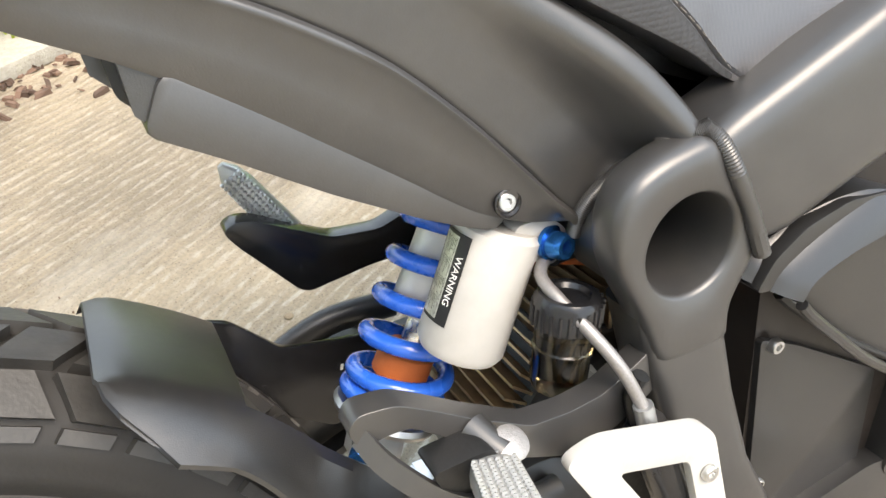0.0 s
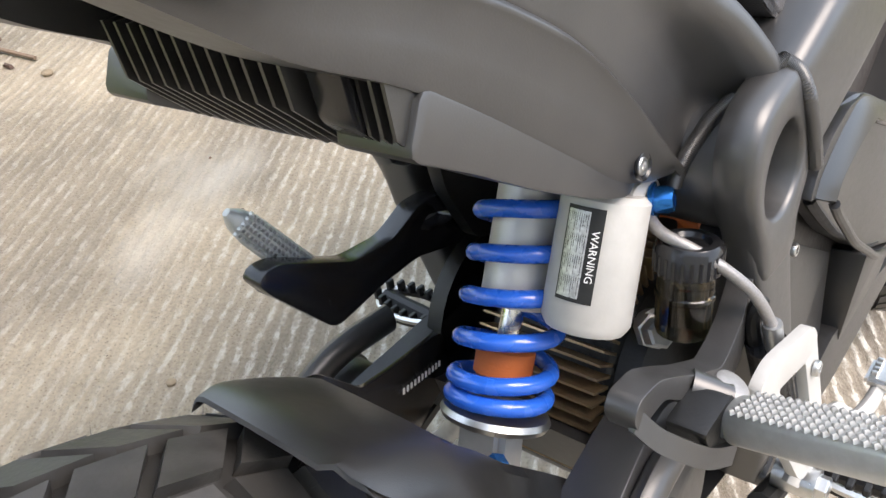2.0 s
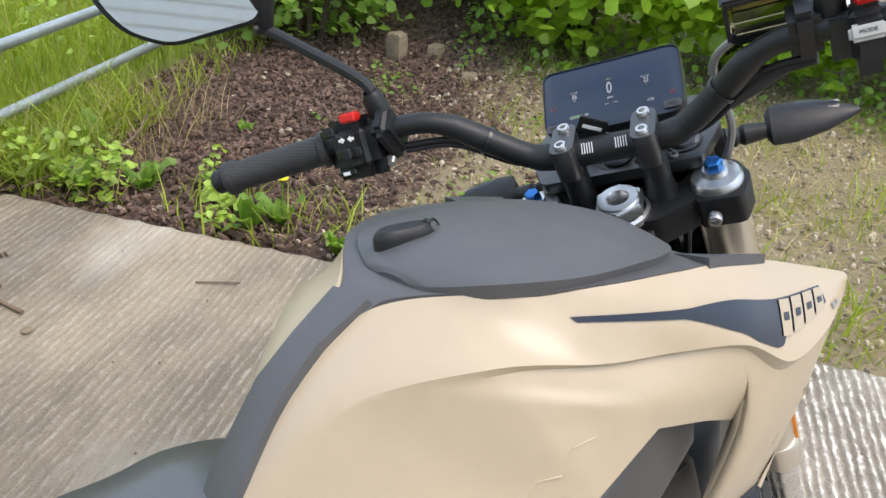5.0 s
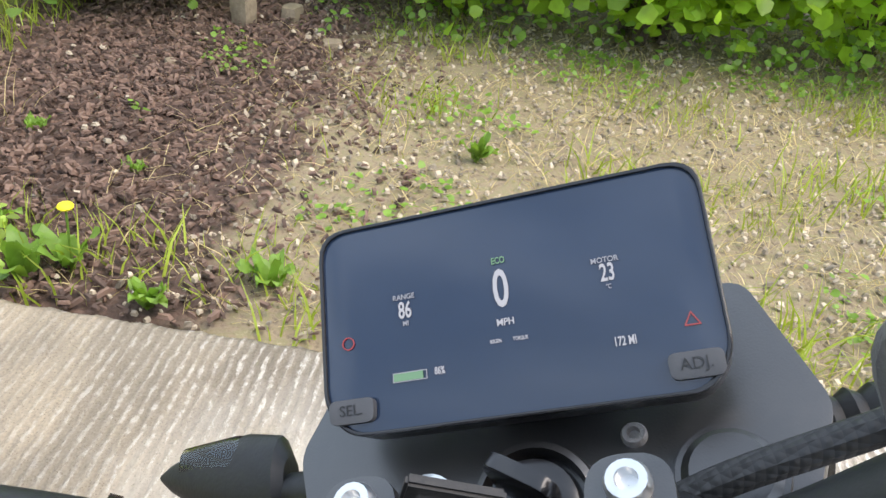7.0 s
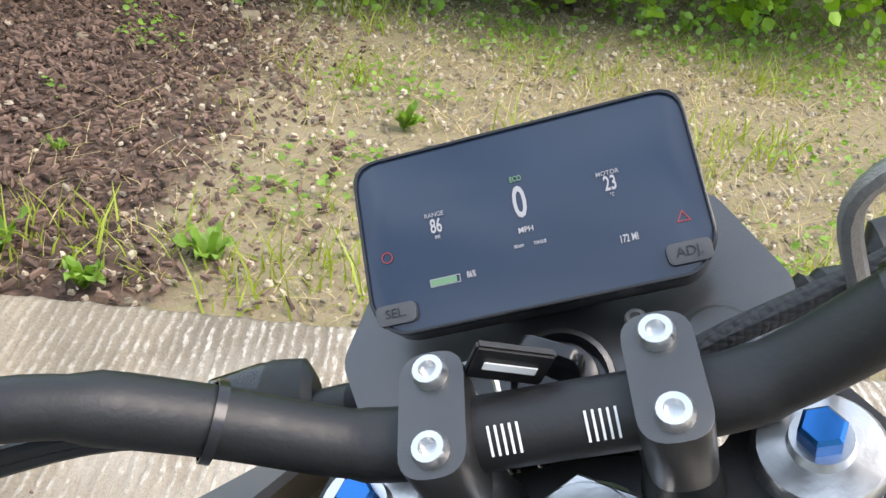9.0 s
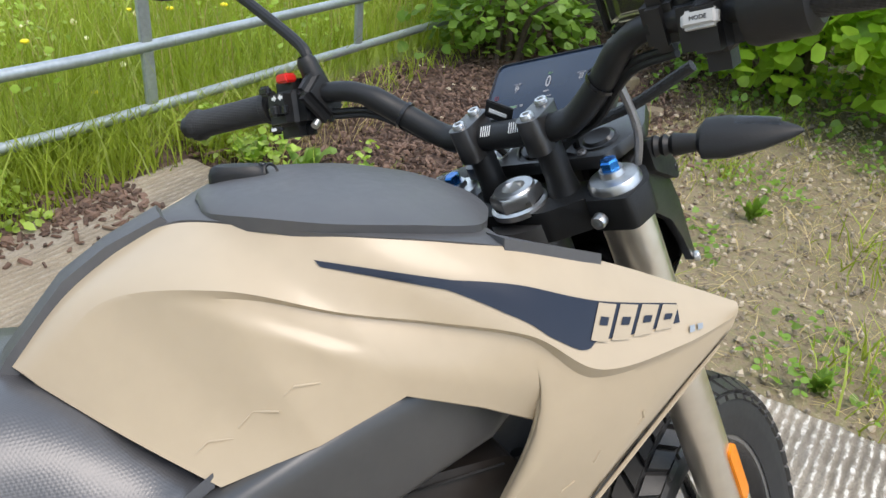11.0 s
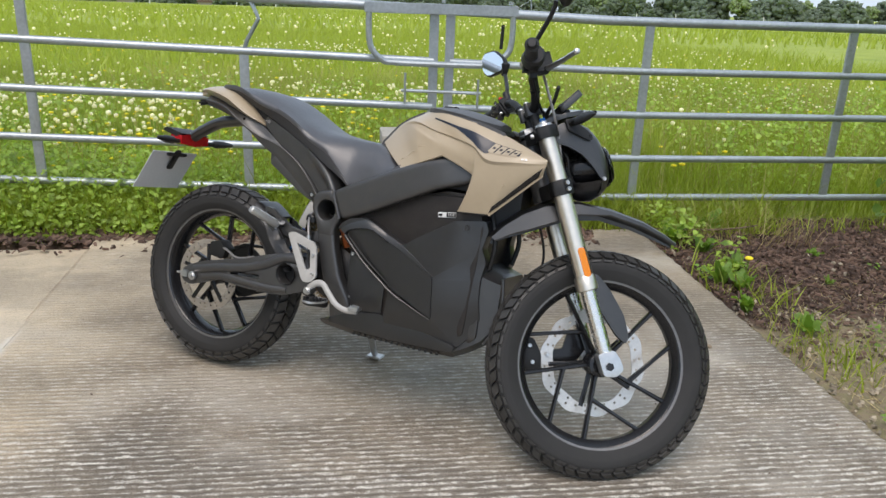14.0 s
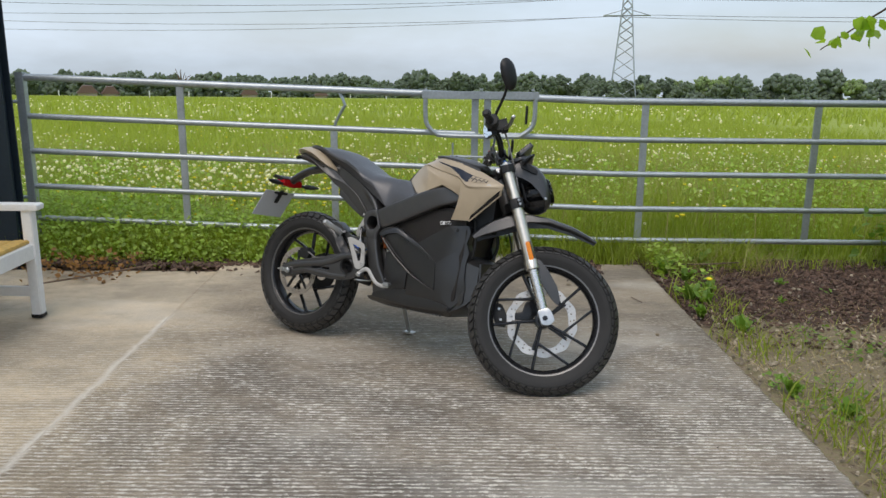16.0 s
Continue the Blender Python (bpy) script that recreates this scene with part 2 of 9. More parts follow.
M_clock = leaf_mat("dandelion_clock_down", (0.84, 0.81, 0.70), 0.12, 0.35, 0.95)
M_yellow = surf("dandelion_yellow", (0.86, 0.70, 0.02), 0.7, 0.0, 0.15)


GREY, SAND, PALE = (0.330, 0.272, 0.195), (0.60, 0.495, 0.35), (0.72, 0.68, 0.60)


def slab_mat(name, ribs=1.0):
    """Ribbed yard concrete: worn pale crests, damp patches, and sandy wear that runs across the joint of the two slabs."""
    m = surf(name, GREY, 0.88, 0.0, 0.24, 150, 3.0, 0.55, 240, 0.004)
    n, l = m.node_tree.nodes, m.node_tree.links
    b = n["Principled BSDF"]
    src = b.inputs["Base Color"].links[0].from_socket
    co = n.new("ShaderNodeTexCoord").outputs["Object"]
    xyz = n.new("ShaderNodeSeparateXYZ")
    l.new(co, xyz.inputs[0])

    def stretched(sx, sy):
        mp = n.new("ShaderNodeMapping")
        mp.inputs["Scale"].default_value = (sx, sy, 1.0)
        l.new(co, mp.inputs["Vector"])
        return mp.outputs["Vector"]

    def cloud(sx, sy, detail=5.0, rough=0.6):
        t = n.new("ShaderNodeTexNoise")
        t.inputs["Scale"].default_value, t.inputs["Detail"].default_value, t.inputs["Roughness"].default_value = 1.0, detail, rough
        l.new(stretched(sx, sy), t.inputs["Vector"])
        return t.outputs["Fac"]

    def calc(op, *args):
        x = n.new("ShaderNodeMath")
        x.operation = op
        for k, v in enumerate(args):
            if isinstance(v, (int, float)):
                x.inputs[k].default_value = v
            else:
                l.new(v, x.inputs[k])
        return x.outputs[0]

    def span(v, lo, hi, a=0.0, c=1.0):
        r = n.new("ShaderNodeMapRange")
        for k, w in (("From Min", lo), ("From Max", hi), ("To Min", a), ("To Max", c)):
            r.inputs[k].default_value = w
        l.new(v, r.inputs["Value"])
        return r.outputs["Result"]

    def blend(f, a, c, kind="MIX"):
        x = n.new("ShaderNodeMix")
        x.data_type, x.blend_type = "RGBA", kind
        l.new(f, x.inputs["Factor"])
        l.new(a, x.inputs["A"])
        if isinstance(c, tuple):
            x.inputs["B"].default_value = (*c, 1)
        else:
            l.new(c, x.inputs["B"])
        return x.outputs["Result"]

    # sandy wear towards the older slab
    edge = calc("MULTIPLY_ADD", cloud(1.5, 1.1, 6.0), 1.5, xyz.outputs["X"])
    sandy = span(edge, 0.62, -0.02)
    col = blend(sandy, src, tuple(v / g for v, g in zip(SAND, GREY)), "MULTIPLY")
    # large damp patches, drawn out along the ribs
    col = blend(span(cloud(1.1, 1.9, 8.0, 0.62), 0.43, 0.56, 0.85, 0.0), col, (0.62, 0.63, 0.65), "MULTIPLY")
    # ribs
    wave = n.new("ShaderNodeTexWave")
    wave.wave_type, wave.bands_direction, wave.wave_profile = "BANDS", "Y", "SIN"
    wave.inputs["Scale"].default_value, wave.inputs["Distortion"].default_value = 12.6, 3.6
    wave.inputs["Detail"].default_value, wave.inputs["Detail Scale"].default_value, wave.inputs["Detail Roughness"].default_value = 4.0, 1.9, 0.66
    l.new(stretched(0.42, 1.0), wave.inputs["Vector"])
    streak = cloud(20.0, 42.0, 7.0, 0.78)
    rib = calc("ADD", wave.outputs["Fac"], calc("MULTIPLY_ADD", streak, 3.4, -1.7))
    # away from the gate the tone turns paler and cooler, the grooves darker
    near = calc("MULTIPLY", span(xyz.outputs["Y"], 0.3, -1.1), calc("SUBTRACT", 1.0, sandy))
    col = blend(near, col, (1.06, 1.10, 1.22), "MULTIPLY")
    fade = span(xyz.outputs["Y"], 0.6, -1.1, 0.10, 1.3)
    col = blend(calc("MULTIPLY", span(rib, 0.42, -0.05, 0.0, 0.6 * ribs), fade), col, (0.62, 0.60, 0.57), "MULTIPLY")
    # grit
    spk = n.new("ShaderNodeTexVoronoi")
    spk.inputs["Scale"].default_value = 150.0
    l.new(co, spk.inputs["Vector"])
    col = blend(span(spk.outputs["Distance"], 0.30, 0.10), col, (0.66, 0.64, 0.61), "MULTIPLY")
    # pale crests, stronger away from the gate, and pale scuffed places
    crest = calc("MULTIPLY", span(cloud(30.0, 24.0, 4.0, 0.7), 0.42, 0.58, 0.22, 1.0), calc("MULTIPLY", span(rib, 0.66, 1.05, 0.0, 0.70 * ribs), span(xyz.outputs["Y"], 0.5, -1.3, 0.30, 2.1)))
    scuff = span(cloud(0.9, 1.6, 6.0), 0.52, 0.66, 0.0, 0.34)
    # crumbled line of mortar along the joint
    off = calc("ABSOLUTE", calc("ADD", xyz.outputs["X"], calc("MULTIPLY_ADD", cloud(5.0, 5.0, 6.0, 0.7), 0.10, 0.745)))
    line = calc("MULTIPLY", span(off, 0.030, 0.004, 0.0, 0.75), span(calc("MULTIPLY_ADD", cloud(4.0, 3.0), 0.9, xyz.outputs["Y"]), 0.95, 0.65))
    f = calc("MAXIMUM", calc("MAXIMUM", crest, scuff), line)
    col = blend(f, col, PALE)
    l.new(col, b.inputs["Base Color"])
    hb = n.new("ShaderNodeBump")
    hb.inputs["Strength"].default_value, hb.inputs["Distance"].default_value = 0.7 * ribs, 0.004
    l.new(rib, hb.inputs["Height"])
    l.new(b.inputs["Normal"].links[0].from_socket, hb.inputs["Normal"])
    l.new(hb.outputs["Normal"], b.inputs["Normal"])
    return m


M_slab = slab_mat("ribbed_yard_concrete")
M_slab2 = slab_mat("old_smooth_concrete", 0.6)


def ground_mat():
    """Soil that is bark mulch by the gate, gravel and thin grass further off, and meadow beyond the gate."""
    m = bpy.data.materials.new("soil_and_meadow")
    m.use_nodes = True
    n, l = m.node_tree.nodes, m.node_tree.links
    b = n["Principled BSDF"]
    b.inputs["Roughness"].default_value = 0.95
    co = n.new("ShaderNodeTexCoord")
    sep = n.new("ShaderNodeSeparateXYZ")
    l.new(co.outputs["Object"], sep.inputs[0])
    wob = n.new("ShaderNodeTexNoise")
    wob.inputs["Scale"].default_value, wob.inputs["Detail"].default_value = 2.2, 6.0
    l.new(co.outputs["Object"], wob.inputs["Vector"])

    def band(low, high, wobble):
        a = n.new("ShaderNodeMath")
        a.operation = "MULTIPLY_ADD"
        a.inputs[1].default_value = wobble
        l.new(wob.outputs["Fac"], a.inputs[0])
        l.new(sep.outputs["Y"], a.inputs[2])
        r = n.new("ShaderNodeMapRange")
        r.inputs["From Min"].default_value, r.inputs["From Max"].default_value = low + wobble / 2, high + wobble / 2
        l.new(a.outputs[0], r.inputs["Value"])
        return r.outputs["Result"]

    def tone(scale, stops, detail=7.0):
        t = n.new("ShaderNodeTexNoise")
        t.inputs["Scale"].default_value, t.inputs["Detail"].default_value, t.inputs["Roughness"].default_value = scale, detail, 0.65
        l.new(co.outputs["Object"], t.inputs["Vector"])
        r = n.new("ShaderNodeValToRGB")
        e = r.color_ramp.elements
        e[0].position, e[0].color = stops[0][0], (*stops[0][1], 1)
        e[1].position, e[1].color = stops[-1][0], (*stops[-1][1], 1)
        for p, c in stops[1:-1]:
            e.new(p).color = (*c, 1)
        l.new(t.outputs["Fac"], r.inputs["Fac"])
        return r.outputs["Color"], t

    gravel, gt = tone(34.0, [(0.30, (0.10, 0.075, 0.05)), (0.46, (0.27, 0.21, 0.135)), (0.58, (0.22, 0.195, 0.10)), (0.72, (0.42, 0.34, 0.23))])
    mulch, _ = tone(26.0, [(0.30, (0.030, 0.019, 0.014)), (0.55, (0.100, 0.062, 0.045)), (0.75, (0.20, 0.13, 0.095))])
    field, _ = tone(0.9, [(0.25, (0.22, 0.30, 0.04)), (0.55, (0.32, 0.385, 0.06)), (0.8, (0.41, 0.44, 0.10))], 9.0)

    def mix(f, a, c):
        x = n.new("ShaderNodeMix")
        x.data_type = "RGBA"
        l.new(f, x.inputs["Factor"])
        l.new(a, x.inputs["A"])
        l.new(c, x.inputs["B"])
        return x.outputs["Result"]

    c1 = mix(band(0.20, 0.42, 0.9), gravel, mulch)
    c2 = mix(band(1.75, 1.95, 0.3), c1, field)
    l.new(c2, b.inputs["Base Color"])
    bp = n.new("ShaderNodeBump")
    bp.inputs["Strength"].default_value, bp.inputs["Distance"].default_value = 0.8, 0.02
    l.new(gt.outputs["Fac"], bp.inputs["Height"])
    l.new(bp.outputs["Normal"], b.inputs["Normal"])
    return m


M_ground = ground_mat()


def glass_mat(name, tint=(1, 1, 1), rough=0.02):
    m = bpy.data.materials.new(name)
    m.use_nodes = True
    b = m.node_tree.nodes["Principled BSDF"]
    b.inputs["Base Color"].default_value = (*tint, 1)
    b.inputs["Transmission Weight"].default_value = 1.0
    b.inputs["Roughness"].default_value = rough
    b.inputs["IOR"].default_value = 1.45
    return m


M_lens = glass_mat("clear_lens", (0.95, 0.97, 1.0))
M_smoke = glass_mat("amber_brown_reservoir", (0.22, 0.18, 0.10), 0.08)
M_key = surf("grey_rubber_key", (0.050, 0.051, 0.054), 0.5)
# blue in the mirror's base colour stands in for reflected sky
M_mirror = surf("sky_tinted_mirror_glass", (0.72, 0.80, 0.9), 0.03, 1.0, 0.01, rvary=0.01, bump=0.0)
# the screen's navy base carries the blue of the sky it reflects
M_screen = surf("sky_tinted_display_glass", (0.010, 0.021, 0.044), 0.12, 0.0, 0.1, 20, 4, 0.0, rvary=0.03, spec=0.6)


def glow_mat(name, colour, power):
    m = bpy.data.materials.new(name)
    m.use_nodes = True
    b = m.node_tree.nodes["Principled BSDF"]
    b.inputs["Base Color"].default_value = (*[0.08 * c for c in colour], 1)
    b.inputs["Emission Color"].default_value = (*colour, 1)
    b.inputs["Emission Strength"].default_value = power
    return m


M_digit = glow_mat("lit_white_digits", (0.65, 0.7, 0.78), 0.24)
M_digit_dim = glow_mat("lit_dim_digits", (0.75, 0.82, 0.95), 0.12)
M_digit_green = glow_mat("lit_green_digits", (0.25, 0.55, 0.32), 0.20)
M_digit_red = glow_mat("lit_red_symbol", (0.6, 0.08, 0.08), 0.20)

# ---------------------------------------------------------------- mesh tools
def mesh_of(name, bm, mat, sharp=35):
    bmesh.ops.recalc_face_normals(bm, faces=bm.faces[:])
    me = bpy.data.meshes.new(name)
    bm.to_mesh(me)
    bm.free()
    if mat:
        me.materials.append(mat)
    me.polygons.foreach_set("use_smooth", [True] * len(me.polygons))
    me.set_sharp_from_angle(angle=radians(sharp))
    return me


def part(name, bm, mat, parent, label="", sharp=35):
    ob = new(name, mesh_of(name, bm, mat, sharp))
    ob.parent = parent
    if label:
        tagged(ob, label)
    return ob


def thing(name, label, category, at=(0, 0, 0), group="", kind="", turn=None):
    ob = new(name)
    ob.matrix_world = Matrix.Translation(at) @ (turn or Matrix())
    return tagged(ob, label, category, group, kind)


def solo(name, bm, mat, label, category, group="", kind="", sharp=35):
    return tagged(new(name, mesh_of(name, bm, mat, sharp)), label, category, group, kind)


def mirrored(bm):
    """A copy of bm on the other side of the mid plane."""
    other = bm.copy()
    bmesh.ops.scale(other, vec=(1, -1, 1), verts=other.verts[:])
    bmesh.ops.reverse_faces(other, faces=other.faces[:])
    return other


def join(*bms):
    vs, fs = [], []
    for b in bms:
        base = len(vs)
        b.verts.index_update()
        vs += [v.co.copy() for v in b.verts]
        fs += [[base + v.index for v in f.verts] for f in b.faces]
        b.free()
    me = bpy.data.meshes.new("join")
    me.from_pydata(vs, [], fs)
    out = bmesh.new()
    out.from_mesh(me)
    bpy.data.meshes.remove(me)
    return out


def loft(loops, closed=True, caps=True):
    bm = bmesh.new()
    rows = [[bm.verts.new(p) for p in lp] for lp in loops]
    n = len(rows[0])
    for a, b in zip(rows, rows[1:]):
        for i in range(n if closed else n - 1):
            j = (i + 1) % n
            bm.faces.new((a[i], a[j], b[j], b[i]))
    if caps and closed:
        bm.faces.new(rows[0][::-1])
        bm.faces.new(rows[-1])
    return bm


def spline(points, steps=6):
    """Points on a smooth curve through the given ones."""
    p = [Vector(q) for q in points]
    p = [2 * p[0] - p[1], *p, 2 * p[-1] - p[-2]]
    out = []
    for i in range(1, len(p) - 2):
        for k in range(steps):
            t = k / steps
            a, b, c, d = p[i - 1], p[i], p[i + 1], p[i + 2]
            out.append(0.5 * ((2 * b) + (c - a) * t + (2 * a - 5 * b + 4 * c - d) * t * t + (3 * b - a - 3 * c + d) * t ** 3))
    out.append(p[-2])
    return out


def tube(points, r, n=12, squash=1.0, caps=True, up=None):
    """A round bar along points; r is one radius or one for each point. squash flattens it across its second axis."""
    p = [Vector(q) for q in points]
    rs = r if isinstance(r, (list, tuple)) else [r] * len(p)
    loops = []
    side = None
    for i, q in enumerate(p):
        t = (p[min(i + 1, len(p) - 1)] - p[max(i - 1, 0)]).normalized()
        if side is None:
            ref = Vector(up) if up else (Vector((0, 0, 1)) if abs(t.z) < 0.9 else Vector((0, 1, 0)))
            side = (ref - t * ref.dot(t)).normalized()
        else:
            side = (side - t * side.dot(t)).normalized()
        other = t.cross(side)
        loops.append([q + (side * math.cos(2 * math.pi * k / n) + other * math.sin(2 * math.pi * k / n) * squash) * rs[i] for k in range(n)])
    return loft(loops, caps=caps)


def rod(a, b, r, n=20, r2=None, bev=0.0):
    a, b = Vector(a), Vector(b)
    t = (b - a).normalized()
    if bev:
        return tube([a, a + t * bev, b - t * bev, b], [r - bev, r, r2 or r, (r2 or r) - bev], n)
    return tube([a, b], [r, r2 or r], n)


def lathe(profile, centre, axis, n=32, arc=2 * math.pi):
    """Turns a profile of (radius, height) round an axis."""
    c, ax = Vector(centre), Vector(axis).normalized()
    ref = Vector((0, 0, 1)) if abs(ax.z) < 0.9 else Vector((1, 0, 0))
    u = (ref - ax * ref.dot(ax)).normalized()
    v = ax.cross(u)
    loops = []
    for k in range(n):
        a = arc * k / n
        d = u * math.cos(a) + v * math.sin(a)
        loops.append([c + d * r + ax * h for r, h in profile])
    bm = bmesh.new()
    rows = [[bm.verts.new(q) for q in lp] for lp in loops]
    for i in range(n):
        a, b = rows[i], rows[(i + 1) % n]
        for k in range(len(profile) - 1):
            bm.faces.new((a[k], a[k + 1], b[k + 1], b[k]))
    bmesh.ops.remove_doubles(bm, verts=bm.verts[:], dist=1e-6)
    return bm


def bevel_sharp(bm, width, angle=30, seg=2):
    bm.normal_update()
    es = [e for e in bm.edges if len(e.link_faces) == 2 and e.calc_face_angle(0) > radians(angle)]
    if es and width:
        bmesh.ops.bevel(bm, geom=es, offset=width, segments=seg, affect="EDGES", profile=0.6, clamp_overlap=True)
    return bm


def prism(outline, y0, y1, bev=0.004, holes=(), y0f=None, y1f=None, seg=2):
    """A plate with the outline (x, z), from y0 to y1, with holes through it. y0f, y1f bend its faces: y as a function of x, z."""
    bm = bmesh.new()
    es = []
    for loop in (outline, *holes):
        vs = [bm.verts.new((x, y0, z)) for x, z in loop]
        es += [bm.edges.new((vs[i], vs[(i + 1) % len(vs)])) for i in range(len(vs))]
    bmesh.ops.triangle_fill(bm, use_beauty=True, use_dissolve=False, edges=es)
    low = bm.faces[:]
    got = bmesh.ops.extrude_face_region(bm, geom=low)
    top = [g for g in got["geom"] if isinstance(g, bmesh.types.BMVert)]
    topset = set(top)
    for v in bm.verts:
        x, z = v.co.x, v.co.z
        if v in topset:
            v.co.y = y1f(x, z) if y1f else y1
        elif y0f:
            v.co.y = y0f(x, z)
    bmesh.ops.recalc_face_normals(bm, faces=bm.faces[:])
    return bevel_sharp(bm, bev, 40, seg)


def box(centre, size, bev=0.003, turn=None, seg=2):
    bm = bmesh.new()
    bmesh.ops.create_cube(bm, size=1.0)
    bmesh.ops.scale(bm, vec=size, verts=bm.verts[:])
    if bev:
        bmesh.ops.bevel(bm, geom=bm.edges[:], offset=bev, segments=seg, affect="EDGES", clamp_overlap=True)
    bm.transform(Matrix.Translation(centre) @ (turn or Matrix()))
    return bm


def circle(cx, cz, r, n=28, sx=1.0):
    return [(cx + r * sx * math.cos(2 * math.pi * k / n), cz + r * math.sin(2 * math.pi * k / n)) for k in range(n)]


def rounded(points, r, n=4):
    """Rounds the corners of a flat outline."""
    out = []
    m = len(points)
    for i in range(m):
        a, b, c = (Vector(points[(i + k) % m]) for k in (-1, 0, 1))
        d1, d2 = (a - b), (c - b)
        k = min(r, d1.length * 0.45, d2.length * 0.45)
        p, q = b + d1.normalized() * k, b + d2.normalized() * k
        for s in range(n + 1):
            t = s / n
            out.append(tuple(p * (1 - t) ** 2 + b * 2 * t * (1 - t) + q * t * t))
    return out


def hexbolt(at, axis, r, h, n=6):
    a, t = Vector(at), Vector(axis).normalized()
    return tube([a, a + t * h * 0.85, a + t * h], [r, r, r * 0.82], n)


def socket_bolt(at, axis, r, h):
    """A round-headed bolt with a sunk hexagon socket."""
    a, t = Vector(at), Vector(axis).normalized()
    head = lathe([(0.0001, 0), (r, 0), (r, h * 0.7), (r * 0.85, h), (r * 0.5, h), (r * 0.45, h * 0.35), (0.0001, h * 0.35)], a, t, 18)
    return head


def words(text, size, m, mat, parent, name="print", depth=0.0006, align="CENTER", label="", bold=0.0):
    """Raised print with Blender's own font, laid in the plane of m (x to the right, y up, z out)."""
    cu = bpy.data.curves.new(name, "FONT")
    cu.body, cu.size, cu.extrude, cu.align_x, cu.align_y = text, size, depth / 2, align, "CENTER"
    cu.resolution_u = 3
    cu.offset = size * bold
    tmp = bpy.data.objects.new(name, cu)
    me = bpy.data.meshes.new_from_object(tmp)
    bpy.data.objects.remove(tmp)
    bpy.data.curves.remove(cu)
    me.transform(m)
    me.materials.clear()
    me.materials.append(mat)
    me.name = name
    ob = new(name, me)
    ob.parent = parent
    if label:
        tagged(ob, label)
    return ob


def plate_on(m, w, h, d=0.0008, bev=0.0):
    b = box((0, 0, 0), (w, h, d), bev)
    b.transform(m)
    return b


def raw_mesh(name, verts, quads, mat, sizes=4):
    """A mesh straight from number arrays; all faces have the same number of corners."""
    me = bpy.data.meshes.new(name)
    verts, quads = np.asarray(verts, dtype=np.float32).reshape(-1, 3), np.asarray(quads, dtype=np.int32)
    k = quads.shape[1]
    me.vertices.add(len(verts))
    me.vertices.foreach_set("co", verts.ravel())
    me.loops.add(quads.size)
    me.loops.foreach_set("vertex_index", quads.ravel())
    me.polygons.add(len(quads))
    me.polygons.foreach_set("loop_start", np.arange(0, quads.size, k, dtype=np.int32))
    me.polygons.foreach_set("use_smooth", np.ones(len(quads), dtype=bool))
    me.materials.append(mat)
    me.update(calc_edges=True)
    return me


def blades(name, base, height, width, rng, mat, lean=0.35, parent=None):
    """Many bent grass blades as one mesh: base points (n, 3), heights and widths (n)."""
    n = len(base)
    a = rng.uniform(0, 2 * np.pi, n)
    side = np.stack([np.cos(a), np.sin(a), np.zeros(n)], 1) * width[:, None] * 0.5
    b = rng.uniform(0, 2 * np.pi, n)
    fall = np.stack([np.cos(b), np.sin(b), np.zeros(n)], 1) * (height * lean * rng.uniform(0.2, 1.6, n))[:, None]
    up = np.zeros((n, 3))
    up[:, 2] = height
    v = np.empty((n, 6, 3), dtype=np.float32)
    v[:, 0], v[:, 1] = base - side, base + side
    mid = base + up * 0.55 + fall * 0.35
    v[:, 2], v[:, 3] = mid + side * 0.8, mid - side * 0.8
    tip = base + up * 0.97 + fall
    v[:, 4], v[:, 5] = tip + side * 0.12, tip - side * 0.12
    i = np.arange(n)[:, None] * 6
    q = np.concatenate([i + np.array([[0, 1, 2, 3]]), i + np.array([[3, 2, 4, 5]])], 0)
    return raw_mesh(name, v, q, mat)


def leaves(name, at, normal, size, rng, mat, narrow=0.62, fold=0.18):
    """Many folded pointed leaves as one mesh."""
    n = len(at)
    nz = normal / np.linalg.norm(normal, axis=1, keepdims=True)
    r = rng.normal(size=(n, 3))
    u = r - nz * np.sum(r * nz, 1, keepdims=True)
    u /= np.linalg.norm(u, axis=1, keepdims=True)
    w = np.cross(nz, u)
    s = size[:, None]
    shape = [(0, 0, 0), (0.28, 0.42, 1), (0.68, 0.34, 1), (1.0, 0, 0.3), (0.68, -0.34, 1), (0.28, -0.42, 1)]
    v = np.empty((n, 6, 3), dtype=np.float32)
    for k, (x, y, f) in enumerate(shape):
        v[:, k] = at + u * s * (x - 0.4) + w * s * y * narrow * 2 * 0.7 + nz * s * fold * f * (abs(y) * 1.2 - (0.5 if k == 3 else 0))
    i = np.arange(n)[:, None] * 6
    q = np.concatenate([i + np.array([[0, 1, 2, 3]]), i + np.array([[0, 3, 4, 5]])], 0)
    return raw_mesh(name, v, q, mat)

# ---------------------------------------------------------------- the yard: its own axes run along and across the gate
YARD = Matrix.Rotation(radians(32.97), 4, "Z")
rng = np.random.default_rng(7)


def yard(a, q, z=0.0):
    return YARD @ Vector((a, q, z))


def fall(q):
    """The meadow drops gently away beyond the gate."""
    return -0.038 * max(0.0, q - 3.0)


